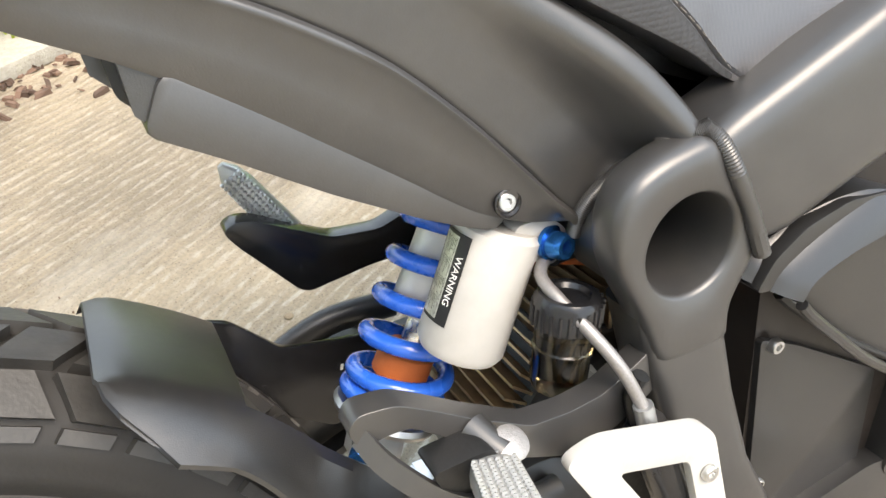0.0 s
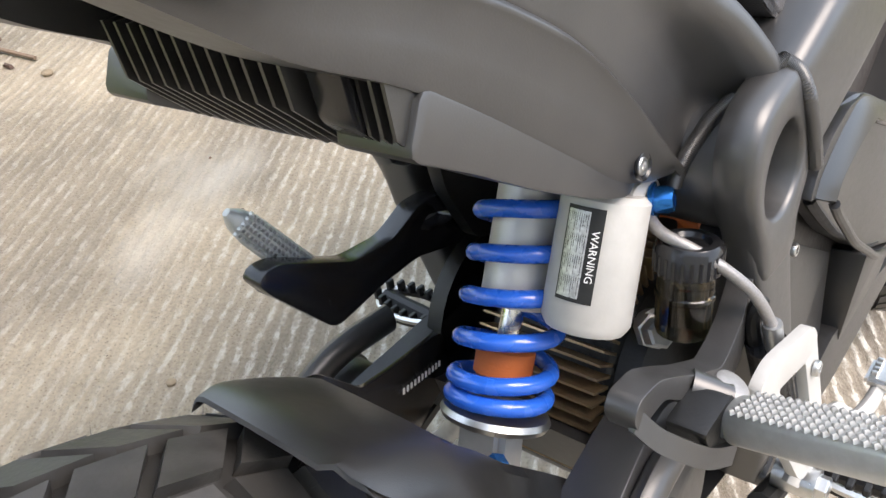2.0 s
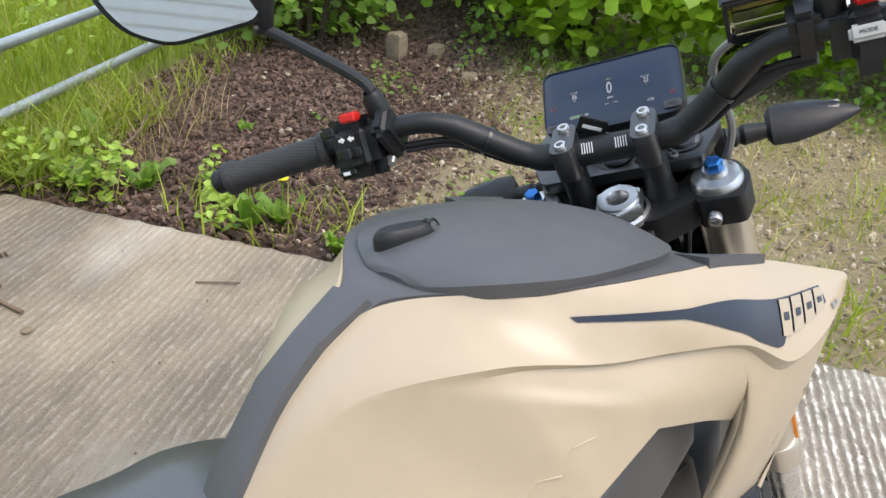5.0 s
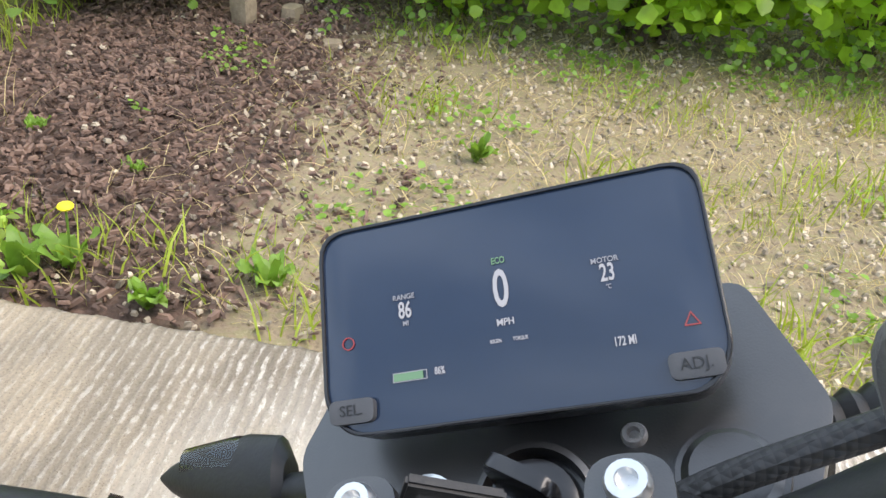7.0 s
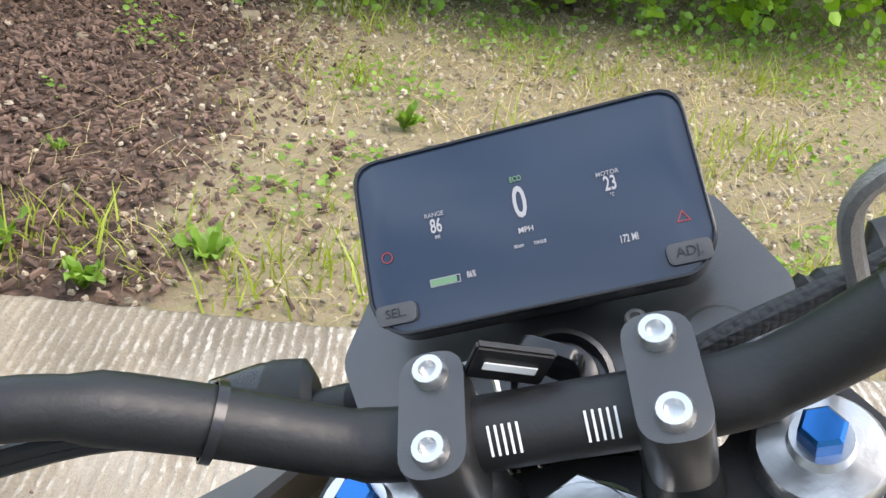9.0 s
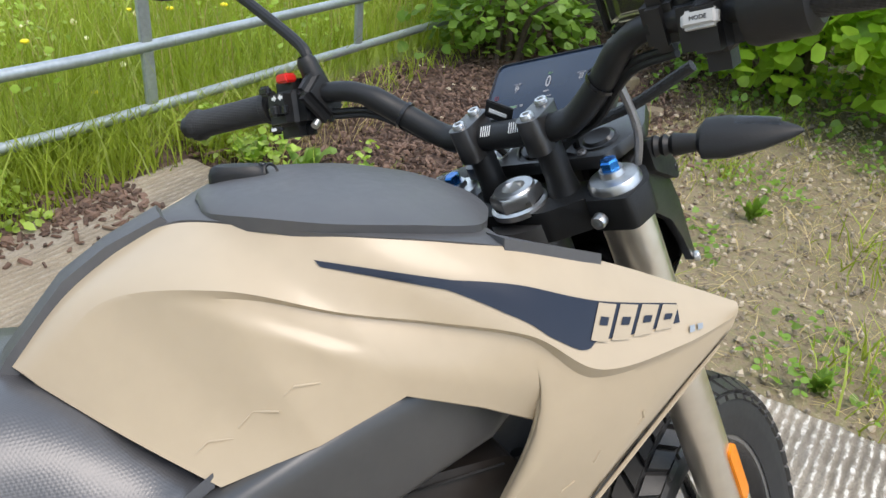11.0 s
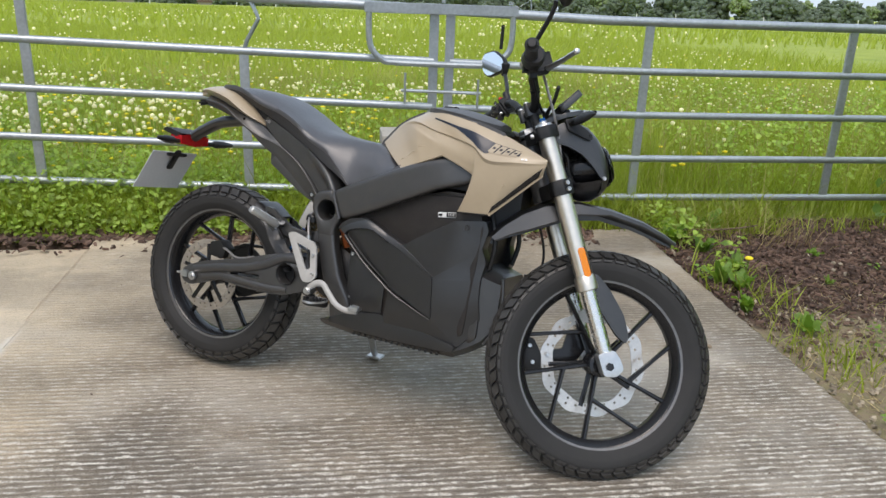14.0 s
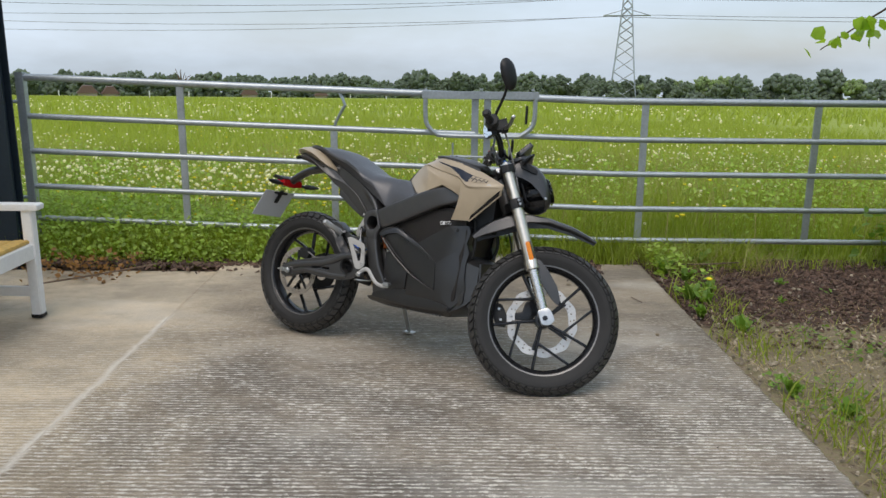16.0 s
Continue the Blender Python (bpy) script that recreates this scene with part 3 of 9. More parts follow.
# ground: one sheet to the horizon
def ground_sheet():
    fine = [x * 0.22 for x in range(-45, 46)]
    far = [12, 15, 20, 28, 40, 60, 90, 140, 210, 300, 500, 900, 1700, 3000]
    ga = [-f for f in far[::-1]] + fine + far
    gq = ga
    vs, fs = [], []
    for q in gq:
        for a in ga:
            z = -0.035 + 0.016 * noise.noise(Vector((a * 2.1, q * 2.1, 0))) + 0.02 * noise.noise(Vector((a * 0.6, q * 0.6, 5)))
            if a < 2.1 and q < 1.45:
                z = -0.09
            elif abs(a) > 9.8 or abs(q) > 9.8:
                z = -0.04
            if q > 3:
                z += fall(q)
            vs.append((a, q, z))
    n = len(ga)
    for j in range(len(gq) - 1):
        for i in range(n - 1):
            fs.append((j * n + i, j * n + i + 1, (j + 1) * n + i + 1, (j + 1) * n + i))
    ob = new("ground", raw_mesh("ground", vs, fs, M_ground))
    ob.matrix_world = YARD
    return tagged(ob, "soil with bark mulch, gravel and a green meadow beyond the gate", "ground", kind="structure")


ground_sheet()


# ribbed slab: the drag of the brush is in the mesh
def ribbed_slab():
    a0, a1, q0, q1 = -0.80, 2.22, -4.2, 1.56
    na, nq = 150, 1300
    aa, qq = np.linspace(a0, a1, na), np.linspace(q0, q1, nq)
    A, Q = np.meshgrid(aa, qq)
    phase = np.zeros_like(A)
    amp = np.zeros_like(A)
    wear = np.zeros_like(A)
    for k in range(5):
        fa, fq, ph = rng.uniform(1.5, 7.0), rng.uniform(1.0, 5.0), rng.uniform(0, 6.28)
        phase += np.sin(A * fa + Q * fq + ph) * 0.9
        amp += np.sin(A * rng.uniform(6, 22) + Q * rng.uniform(4, 30) + rng.uniform(0, 6.28))
        wear += np.sin(A * rng.uniform(1, 3) + Q * rng.uniform(1, 3) + rng.uniform(0, 6.28))
    amp = 0.0028 * np.clip(0.80 + 0.50 * amp, 0.03, 2.0) * np.clip(0.42 - 0.44 * Q, 0.12, 0.9)
    Z = amp * (np.abs(np.sin(Q * math.pi / 0.024 + phase)) - 0.5) + rng.normal(0, 0.0008, A.shape) + 0.002 * wear / 5
    # worn arrises: the edges drop and chip
    edge = np.minimum(np.minimum(A - a0 + 0.006 + 0.01 * (Q > 0.4), a1 - A), np.minimum(Q - q0, q1 - Q))
    Z -= np.clip(0.012 - edge, 0, 0.012) * (0.5 + 0.6 * np.abs(np.sin(A * 31 + Q * 27)))
    V = np.stack([A, Q, Z], 2).reshape(-1, 3)
    idx = np.arange(nq * na).reshape(nq, na)
    F = np.stack([idx[:-1, :-1], idx[:-1, 1:], idx[1:, 1:], idx[1:, :-1]], 2).reshape(-1, 4)
    ring = [*idx[0], *idx[1:, -1], *idx[-1, -2::-1], *idx[-2:0:-1, 0]]
    low = V[ring].copy()
    low[:, 2] = -0.14
    base = len(V)
    V = np.concatenate([V, low])
    m = len(ring)
    S = np.array([(ring[i], base + i, base + (i + 1) % m, ring[(i + 1) % m]) for i in range(m)])
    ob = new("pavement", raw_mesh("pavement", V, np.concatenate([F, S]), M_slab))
    ob.matrix_world = YARD
    return tagged(ob, "worn tan concrete slab with brushed ribs and damp patches", "concrete slab", kind="structure")


ribbed_slab()


def old_slab():
    bm = bmesh.new()
    bmesh.ops.create_grid(bm, x_segments=60, y_segments=70, size=1.0)
    for v in bm.verts:
        a, q = -0.792 - 2.6 * (v.co.x * 0.5 + 0.5), -4.2 + 5.55 * (v.co.y * 0.5 + 0.5)
        z = -0.004 + 0.003 * noise.noise(Vector((a * 3, q * 3, 1))) + 0.006 * noise.noise(Vector((a, q, 8)))
        if q > 1.0:
            z -= (q - 1.0) * 0.08
        v.co = (a, q, z)
    ob = new("pavement", mesh_of("pavement", bm, M_slab2))
    ob.matrix_world = YARD
    return tagged(ob, "old smooth sandy concrete with earth at its edge", "concrete slab", kind="structure")


old_slab()

# ---------------------------------------------------------------- gate
GQ, GA = 1.77, 2.232
RAILS = (0.135, 0.375, 0.635, 0.888, 1.165)


def lift(s):
    return 0.03 * max(0.0, -s - 0.2)


def rail(s0, s1, z, r):
    return tube([yard(GA + s, GQ, z + lift(s)) for s in np.linspace(s0, s1, 9)], r, 14)


def upright(s, z0, z1, w=0.05, d=0.02, off=0.0):
    b = box((GA + s, GQ + off, (z0 + z1) / 2 + lift(s)), (w, d, z1 - z0), 0.003)
    b.transform(YARD)
    return b


def gate(label, s0, s1, posts):
    g = thing("field_gate", label, "gate", tuple(yard(GA + s0, GQ, 0)), group="gate leaves")
    inv = g.matrix_world.inverted()

    def add(nm, bm, lb=""):
        bm.transform(inv)
        return part(nm, bm, M_galv, g, lb)

    for i, z in enumerate(RAILS):
        add("rail", rail(s0, s1, z, 0.026 if i == 4 else 0.021))
    for s in posts:
        add("upright", upright(s, RAILS[0] - 0.02, RAILS[4] + 0.005))
    return g, add


left_gate, add_left = gate("galvanised steel five-bar gate leaf half sunk in weeds", -4.52, -1.24, (-3.38, -1.24))
add_left("upright", upright(-2.27, RAILS[0] - 0.02, RAILS[3] + 0.005))
add_left("bent_strap", tube([yard(GA + s, GQ, z + lift(s)) for s, z in ((-2.27, RAILS[3]), (-2.25, 0.945), (-2.185, 1.06), (-2.20, 1.10), (-2.235, RAILS[4]))], 0.017, 6, 0.5), "upright strap kinked below the top rail")
add_left("hanging_post", upright(-4.52, 0.0, 1.20, 0.06, 0.06))
for z in (1.02, 0.32):
    b = tube([yard(GA - 4.52, GQ, z + 0.1), yard(GA - 4.66, GQ - 0.01, z + 0.1)], 0.012, 8)
    add_left("hinge", b, "dark gate hinge pin")
right_gate, add_right = gate("galvanised steel five-bar gate leaf beside bark mulch", -1.15, 2.45, (-1.15, 0.0, 1.26, 2.45))


def latch_loop():
    t = thing("gate_latch", "galvanised latch loop joining both gate leaves", "gate latch", tuple(yard(GA - 1.2, GQ - 0.03, 1.1)))
    inv = t.matrix_world.inverted()
    o = GQ - 0.045
    p = [(-1.60, 1.20), (-1.60, 1.06), (-1.585, 0.985), (-1.53, 0.93), (-1.45, 0.912), (-0.98, 0.905), (-0.90, 0.92), (-0.83, 0.975), (-0.81, 1.05), (-0.81, 1.19)]
    b = tube(spline([yard(GA + s, o, z) for s, z in p], 4), 0.017, 10)
    b.transform(inv)
    part("loop", b, M_galv, t)
    b = box((GA - 1.205, o, 1.20), (0.84, 0.035, 0.055), 0.004)
    b.transform(inv @ YARD)
    part("top_bar", b, M_galv, t)
    b = tube([yard(GA - 0.87, o - 0.03, 1.13), yard(GA - 0.875, o - 0.03, 1.0)], 0.010, 8)
    b.transform(inv)
    part("latch_pin", b, M_black, t)
    b = tube([yard(GA - 1.42, o, 0.762), yard(GA - 0.97, o, 0.752)], 0.009, 8)
    b.transform(inv)
    part("drop_bar", b, M_galv, t)
    for s, z0, z1 in ((-1.40, 0.69, 0.86), (-0.99, 0.67, 0.83)):
        b = rod(yard(GA + s, o - 0.014, z0), yard(GA + s, o - 0.014, z1), 0.007, 8)
        b.transform(inv)
        part("drop_pin", b, M_galv, t)
    for s in (-1.6, -1.2, -0.83):
        b = rod(yard(GA + s, o - 0.02, 1.235), yard(GA + s, o - 0.02, 1.25), 0.012, 6)
        b.transform(inv)
        part("bolt", b, M_galv, t)


latch_loop()

# ---------------------------------------------------------------- cast concrete frame standing at the slab's edge
def concrete_frame():
    a0, a1, q0, q1, h, t = 0.70, 1.355, 1.40, 1.66, 0.565, 0.075
    f = thing("concrete_frame", "weathered hollow cast concrete frame standing by the gate", "concrete frame", tuple(yard((a0 + a1) / 2, q0, 0)))
    inv = f.matrix_world.inverted()

    def add(nm, outline):
        bm = prism(outline, q0, q1, 0.006)
        for v in bm.verts:
            v.co += Vector((noise.noise(v.co * 9), noise.noise(v.co * 9 + Vector((7, 0, 0))), noise.noise(v.co * 9 + Vector((0, 7, 0))))) * 0.003
        bm.transform(inv @ YARD)
        part(nm, bm, M_conc, f)

    add("leg", [(a0, 0.0), (a0 + t, 0.0), (a0 + t, h - t - 0.05), (a0 + t + 0.05, h - t), (a0, h - t)])
    add("leg", [(a1, 0.0), (a1 - t, 0.0), (a1 - t, h - t - 0.05), (a1 - t - 0.05, h - t), (a1, h - t)])
    add("sill", [(a0 + t, 0.0), (a1 - t, 0.0), (a1 - t, 0.045), (a0 + t, 0.045)])
    add("top_slab", [(a0 - 0.008, h - t + 0.001), (a1 + 0.008, h - t + 0.001), (a1 + 0.008, h + 0.004), (a0 - 0.008, h + 0.004)])
    return f


concrete_frame()

# ---------------------------------------------------------------- bench, wall and steel post at the yard's end
def bench():
    t = thing("garden_bench", "white painted wooden garden bench with yellowed seat slats", "bench", tuple(yard(-1.52, 0.22, 0)))
    inv = t.matrix_world.inverted()

    def add(nm, bm, mat=M_bench, lb=""):
        bm.transform(inv @ YARD)
        part(nm, bm, mat, t, lb)

    for q in (0.22, -1.18):
        add("front_leg", box((-1.52, q, 0.32), (0.058, 0.058, 0.61), 0.005))
        add("back_leg", box((-2.02, q, 0.46), (0.058, 0.058, 0.92), 0.005))
        add("armrest", prism(rounded([(-2.04, 0.615), (-1.45, 0.615), (-1.45, 0.65), (-2.04, 0.65)], 0.012), q - 0.04, q + 0.04, 0.006))
        add("side_rail", box((-1.77, q, 0.15), (0.46, 0.028, 0.055), 0.003))
        add("side_rail", box((-1.77, q, 0.385), (0.46, 0.028, 0.07), 0.003))
        add("foot_shoe", box((-1.52, q, 0.012), (0.062, 0.062, 0.024), 0.003), M_black, "dark foot shoe")
    add("front_rail", box((-1.515, -0.48, 0.385), (0.03, 1.36, 0.085), 0.004))
    add("back_rail", box((-2.02, -0.48, 0.86), (0.03, 1.36, 0.085), 0.004))
    for i in range(5):
        add("seat_slat", box((-1.56 - 0.095 * i, -0.48, 0.435 + 0.004 * (i == 0)), (0.085, 1.36, 0.02), 0.004), M_seatpad)
    for i in range(9):
        add("back_slat", box((-2.02, -1.08 + 0.15 * i, 0.63), (0.018, 0.06, 0.40), 0.003))
    return t


bench()


def side_wall():
    wall = box((-2.62, -1.55, 1.35), (0.22, 5.9, 2.9), 0.0)
    wall.transform(YARD)
    w = solo("wall_side", wall, M_clad, "off-white building wall behind the bench clad in profiled sheet", "wall", kind="structure")
    # flat ribs of the cladding run level, one over the other
    prof = [(0.0, 0.0), (0.010, 0.012), (0.058, 0.012), (0.068, 0.0), (0.070, 0.0), (0.070, -0.006), (0.0, -0.006)]
    bm = bmesh.new()
    ends = [[bm.verts.new((x, y, z)) for z, x in prof] for y in (-2.94, 2.94)]
    n = len(prof)
    for k in range(n):
        bm.faces.new((ends[0][k], ends[0][(k + 1) % n], ends[1][(k + 1) % n], ends[1][k]))
    bm.faces.new(ends[0][::-1])
    bm.faces.new(ends[1])
    me = mesh_of("cladding_rib", bm, M_clad, 20)
    for r in range(38):
        ob = new("cladding_rib", me)
        ob.parent = w
        ob.matrix_world = YARD @ pose(-2.504, -1.55, 0.06 + 0.0715 * r)
    return w


side_wall()


def gate_post():
    """Square wooden post that the right leaf hangs from."""
    bm = box((4.86, 1.80, 0.62), (0.17, 0.17, 1.40), 0.012)
    bmesh.ops.subdivide_edges(bm, edges=[e for e in bm.edges if e.calc_length() > 0.5], cuts=8)
    for v in bm.verts:
        v.co += Vector((noise.noise(v.co * 5), noise.noise(v.co * 5 + Vector((9, 0, 0))), 0)) * 0.008
    bm.transform(YARD)
    return solo("gate_post", bm, M_twig, "square brown weathered timber gate post in undergrowth", "gate post")


gate_post()


def steel_post():
    b = box((-2.37, 1.53, 1.5), (0.12, 0.10, 3.2), 0.006)
    b = join(b, box((-2.37, 1.47, 1.5), (0.20, 0.014, 3.2), 0.003), box((-2.37, 1.59, 1.5), (0.20, 0.014, 3.2), 0.003))
    b.transform(YARD)
    return solo("steel_post", b, M_post, "dark blue painted steel post at the building corner", "post")


steel_post()

# ---------------------------------------------------------------- bark, gravel, stones
def scatter(name, count, region, size, mat, label, category, flat=0.35, rise=-0.02, slim=1.0):
    """Small loose pieces lying about, one mesh."""
    n = count
    c = np.array([region() for _ in range(n)])
    s = rng.uniform(size[0], size[1], n)
    ang = rng.uniform(0, 6.283, n)
    tilt = rng.normal(0, 0.3, (n, 2))
    corner = np.array([(-1, -0.6, -1), (1, -0.8, -1), (0.9, 0.7, -1), (-0.8, 0.8, -1), (-0.7, -0.5, 1), (0.8, -0.5, 1), (0.6, 0.6, 1), (-0.6, 0.5, 1)])
    V = np.empty((n, 8, 3), dtype=np.float32)
    for k in range(8):
        j = corner[k] * (1 + rng.normal(0, 0.18, (n, 3)))
        x, y, z = j[:, 0] * s, j[:, 1] * s * slim, j[:, 2] * s * flat
        z = z + x * tilt[:, 0] + y * tilt[:, 1]
        V[:, k, 0] = c[:, 0] + x * np.cos(ang) - y * np.sin(ang)
        V[:, k, 1] = c[:, 1] + x * np.sin(ang) + y * np.cos(ang)
        V[:, k, 2] = c[:, 2] + z + rise
    f = np.array([(0, 3, 2, 1), (4, 5, 6, 7), (0, 1, 5, 4), (1, 2, 6, 5), (2, 3, 7, 6), (3, 0, 4, 7)])
    F = (np.arange(n)[:, None, None] * 8 + f[None]).reshape(-1, 4)
    me = raw_mesh(name, V, F, mat)
    me.polygons.foreach_set("use_smooth", [False] * len(me.polygons))
    ob = new(name, me)
    ob.matrix_world = YARD
    return tagged(ob, label, category, kind="stuff")


def at_mulch():
    a, q = rng.uniform(2.24, 5.6), rng.normal(0.95, 0.42)
    return a, min(1.75, max(-0.1, q)), rng.uniform(-0.02, 0.012)


def at_gravel():
    return rng.uniform(2.24, 6.5), rng.uniform(-3.2, 0.55), rng.uniform(-0.02, 0.004)


scatter("bark_chips", 13000, at_mulch, (0.005, 0.021), M_chip, "shredded dark brown bark mulch in the bed", "bark mulch", 0.28, -0.012, 0.45)
scatter("gravel", 10000, at_gravel, (0.002, 0.010), M_gravel, "pale loose gravel and chippings beside the slab", "gravel", 0.5, -0.016)
scatter("gravel", 1400, at_gravel, (0.004, 0.014), M_gravel, "cream stone chippings beside the slab", "gravel", 0.55, -0.010)
scatter("gravel", 110, at_mulch, (0.005, 0.014), M_gravel, "pale chips strewn over the bark", "gravel", 0.4, -0.004)
scatter("grit", 90, lambda: (rng.uniform(-0.7, 2.2), rng.uniform(-2.4, 1.5), 0.003), (0.001, 0.0035), M_chip, "dark grit strewn on the slab", "grit", 0.5, 0.0)
scatter("leaf_litter", 3200, lambda: (rng.uniform(-2.4, 1.9), 1.40 + abs(rng.normal(0, 0.16)) * (1 if rng.random() < 0.9 else -0.6), 0.006), (0.006, 0.024), M_chip,
        "brown leaf litter and bark along the slab's edge", "leaf litter", 0.25, 0.0, 0.5)


def field_stone(a, q, size, seed, label):
    bm = bmesh.new()
    bmesh.ops.create_cube(bm, size=1.0)
    bmesh.ops.subdivide_edges(bm, edges=bm.edges[:], cuts=3, use_grid_fill=True)
    for v in bm.verts:
        r = Vector((noise.noise(v.co * 2.3 + Vector((seed, 0, 0))), noise.noise(v.co * 2.3 + Vector((0, seed, 0))), noise.noise(v.co * 2.3 + Vector((0, 0, seed)))))
        v.co = v.co.lerp(v.co.normalized() * 0.62, 0.35) + r * 0.10
    bmesh.ops.scale(bm, vec=size, verts=bm.verts[:])
    bm.transform(Matrix.Translation(yard(a, q, -0.04 + size[2] * 0.48)) @ Matrix.Rotation(seed * 1.7, 4, "Z"))
    return solo("field_stone", bm, M_stone, label, "stone", "stones in the mulch")


for a, q, sz, sd in ((4.30, 0.84, (0.10, 0.07, 0.16), 1.0), (4.45, 0.66, (0.10, 0.07, 0.08), 2.1), (4.15, 0.40, (0.08, 0.06, 0.05), 3.3), (3.75, 0.95, (0.05, 0.04, 0.03), 4.4)):
    field_stone(a, q, sz, sd, "buff field stone lying in bark mulch under the hedge")
for a, q, s, sd in ((1.60, 0.98, 0.014, 1.3), (1.93, 0.0, 0.012, 2.2), (0.72, 0.34, 0.008, 6.1)):
    bm = bmesh.new()
    bmesh.ops.create_icosphere(bm, subdivisions=2, radius=s)
    for v in bm.verts:
        v.co *= 1 + 0.3 * noise.noise(v.co * 60 + Vector((sd, 0, 0)))
        v.co.z *= 0.55
    bm.transform(Matrix.Translation(yard(a, q, s * 0.45)))
    solo("pebble", bm, M_stone, "small loose stone on the concrete slab", "stone", "pebbles on the slab")


def stick(points, r, label):
    bm = tube(spline([yard(a, q, z) for a, q, z in points], 5), r, 6)
    return solo("stick", bm, M_twig, label, "stick")


stick([(1.66, 1.32, 0.008), (1.69, 1.2, 0.010), (1.66, 1.04, 0.008)], 0.006, "dry curved stick lying on the concrete")
stick([(1.95, 0.70, 0.006), (1.99, 0.58, 0.008)], 0.003, "thin dry twig on the concrete")
stick([(-1.9, 0.75, 0.02), (-1.5, 0.95, 0.05), (-1.2, 1.2, 0.06)], 0.006, "dry stick in the leaf litter")
stick([(2.24, 1.5, 0.02), (2.6, 1.35, 0.06), (2.9, 1.45, 0.05)], 0.005, "dry twig lying on the bark")


# ---------------------------------------------------------------- grass, weeds, flowers
def spread(n, a0, a1, q0, q1, keep=None):
    a, q = rng.uniform(a0, a1, n), rng.uniform(q0, q1, n)
    if keep is not None:
        k = keep(a, q)
        a, q = a[k], q[k]
    z = np.where(q > 3, -0.038 * (np.minimum(q, 300) - 3), 0.0) - 0.04
    return np.stack([a, q, z], 1)


def lay(name, me, label, category):
    ob = new(name, me)
    ob.matrix_world = YARD
    return tagged(ob, label, category, kind="stuff")


def patchy(a, q, f=0.9):
    return 0.5 + 0.5 * np.sin(a * f * 1.7 + 1.3 * np.sin(q * f)) * np.sin(q * f * 1.3 + 2.0 * np.sin(a * f * 0.7))


# meadow close to the gate
p = spread(95000, -9.0, 7.5, 1.80, 8.5)
h = rng.uniform(0.16, 0.42, len(p)) * (0.65 + 0.6 * patchy(p[:, 0], p[:, 1]))
lay("meadow_grass", blades("meadow_grass", p, h, rng.uniform(0.004, 0.010, len(p)), rng, M_grass, 0.5), "tall fresh green meadow grass beyond the gate", "meadow grass")
p = spread(60000, -26, 13, 8.0, 30.0)
h = rng.uniform(0.2, 0.5, len(p)) * (0.6 + 0.6 * patchy(p[:, 0], p[:, 1], 0.35))
lay("meadow_grass", blades("meadow_grass", p, h, rng.uniform(0.012, 0.035, len(p)), rng, M_field, 0.5), "green meadow grass further off", "meadow grass")
p = spread(26000, -95, 40, 30.0, 130.0)
h = rng.uniform(0.25, 0.6, len(p))
lay("meadow_grass", blades("meadow_grass", p, h, rng.uniform(0.06, 0.16, len(p)), rng, M_field, 0.5), "distant meadow grass", "meadow grass")
p = spread(7000, -8, 7, 1.9, 9.0, lambda a, q: patchy(a, q, 0.6) > 0.45)
lay("seed_stalks", blades("seed_stalks", p, rng.uniform(0.35, 0.62, len(p)), np.full(len(p), 0.004), rng, M_dry, 0.2), "pale dry seed stalks standing in the meadow", "dry stalks")


def heads(name, pts, size, mat, label, category, squash=1.0):
    """Round flower or seed heads, twenty faces each, one mesh."""
    t = (1 + 5 ** 0.5) / 2
    iv = np.array([(-1, t, 0), (1, t, 0), (-1, -t, 0), (1, -t, 0), (0, -1, t), (0, 1, t), (0, -1, -t), (0, 1, -t), (t, 0, -1), (t, 0, 1), (-t, 0, -1), (-t, 0, 1)], dtype=float)
    iv /= np.linalg.norm(iv[0])
    fs = np.array([(0, 11, 5), (0, 5, 1), (0, 1, 7), (0, 7, 10), (0, 10, 11), (1, 5, 9), (5, 11, 4), (11, 10, 2), (10, 7, 6), (7, 1, 8),
                   (3, 9, 4), (3, 4, 2), (3, 2, 6), (3, 6, 8), (3, 8, 9), (4, 9, 5), (2, 4, 11), (6, 2, 10), (8, 6, 7), (9, 8, 1)])
    iv[:, 2] *= squash
    V = pts[:, None, :] + iv[None] * size[:, None, None]
    F = (np.arange(len(pts))[:, None, None] * 12 + fs[None]).reshape(-1, 3)
    return lay(name, raw_mesh(name, V, F, mat), label, category)


def flower_field(n, a0, a1, q0, q1, z0, z1):
    p = spread(n, a0, a1, q0, q1, lambda a, q: patchy(a + 3, q, 0.8) > 0.35)
    p[:, 2] += rng.uniform(z0, z1, len(p))
    return p


def drifts(n, each, a0, a1, q0, q1, z0, z1, wide):
    """Flower heads in loose drifts round n centres."""
    c = np.stack([rng.uniform(a0, a1, n), rng.uniform(q0, q1, n)], 1)
    k = rng.integers(each // 3, each, n)
    m = np.repeat(c, k, 0) + rng.normal(0, wide, (int(k.sum()), 2)) * np.array([1.6, 0.7])
    m[:, 1] = np.maximum(m[:, 1], 1.95)
    z = np.where(m[:, 1] > 3, -0.038 * (m[:, 1] - 3), 0.0) - 0.04 + rng.uniform(z0, z1, len(m))
    return np.concatenate([m, z[:, None]], 1)


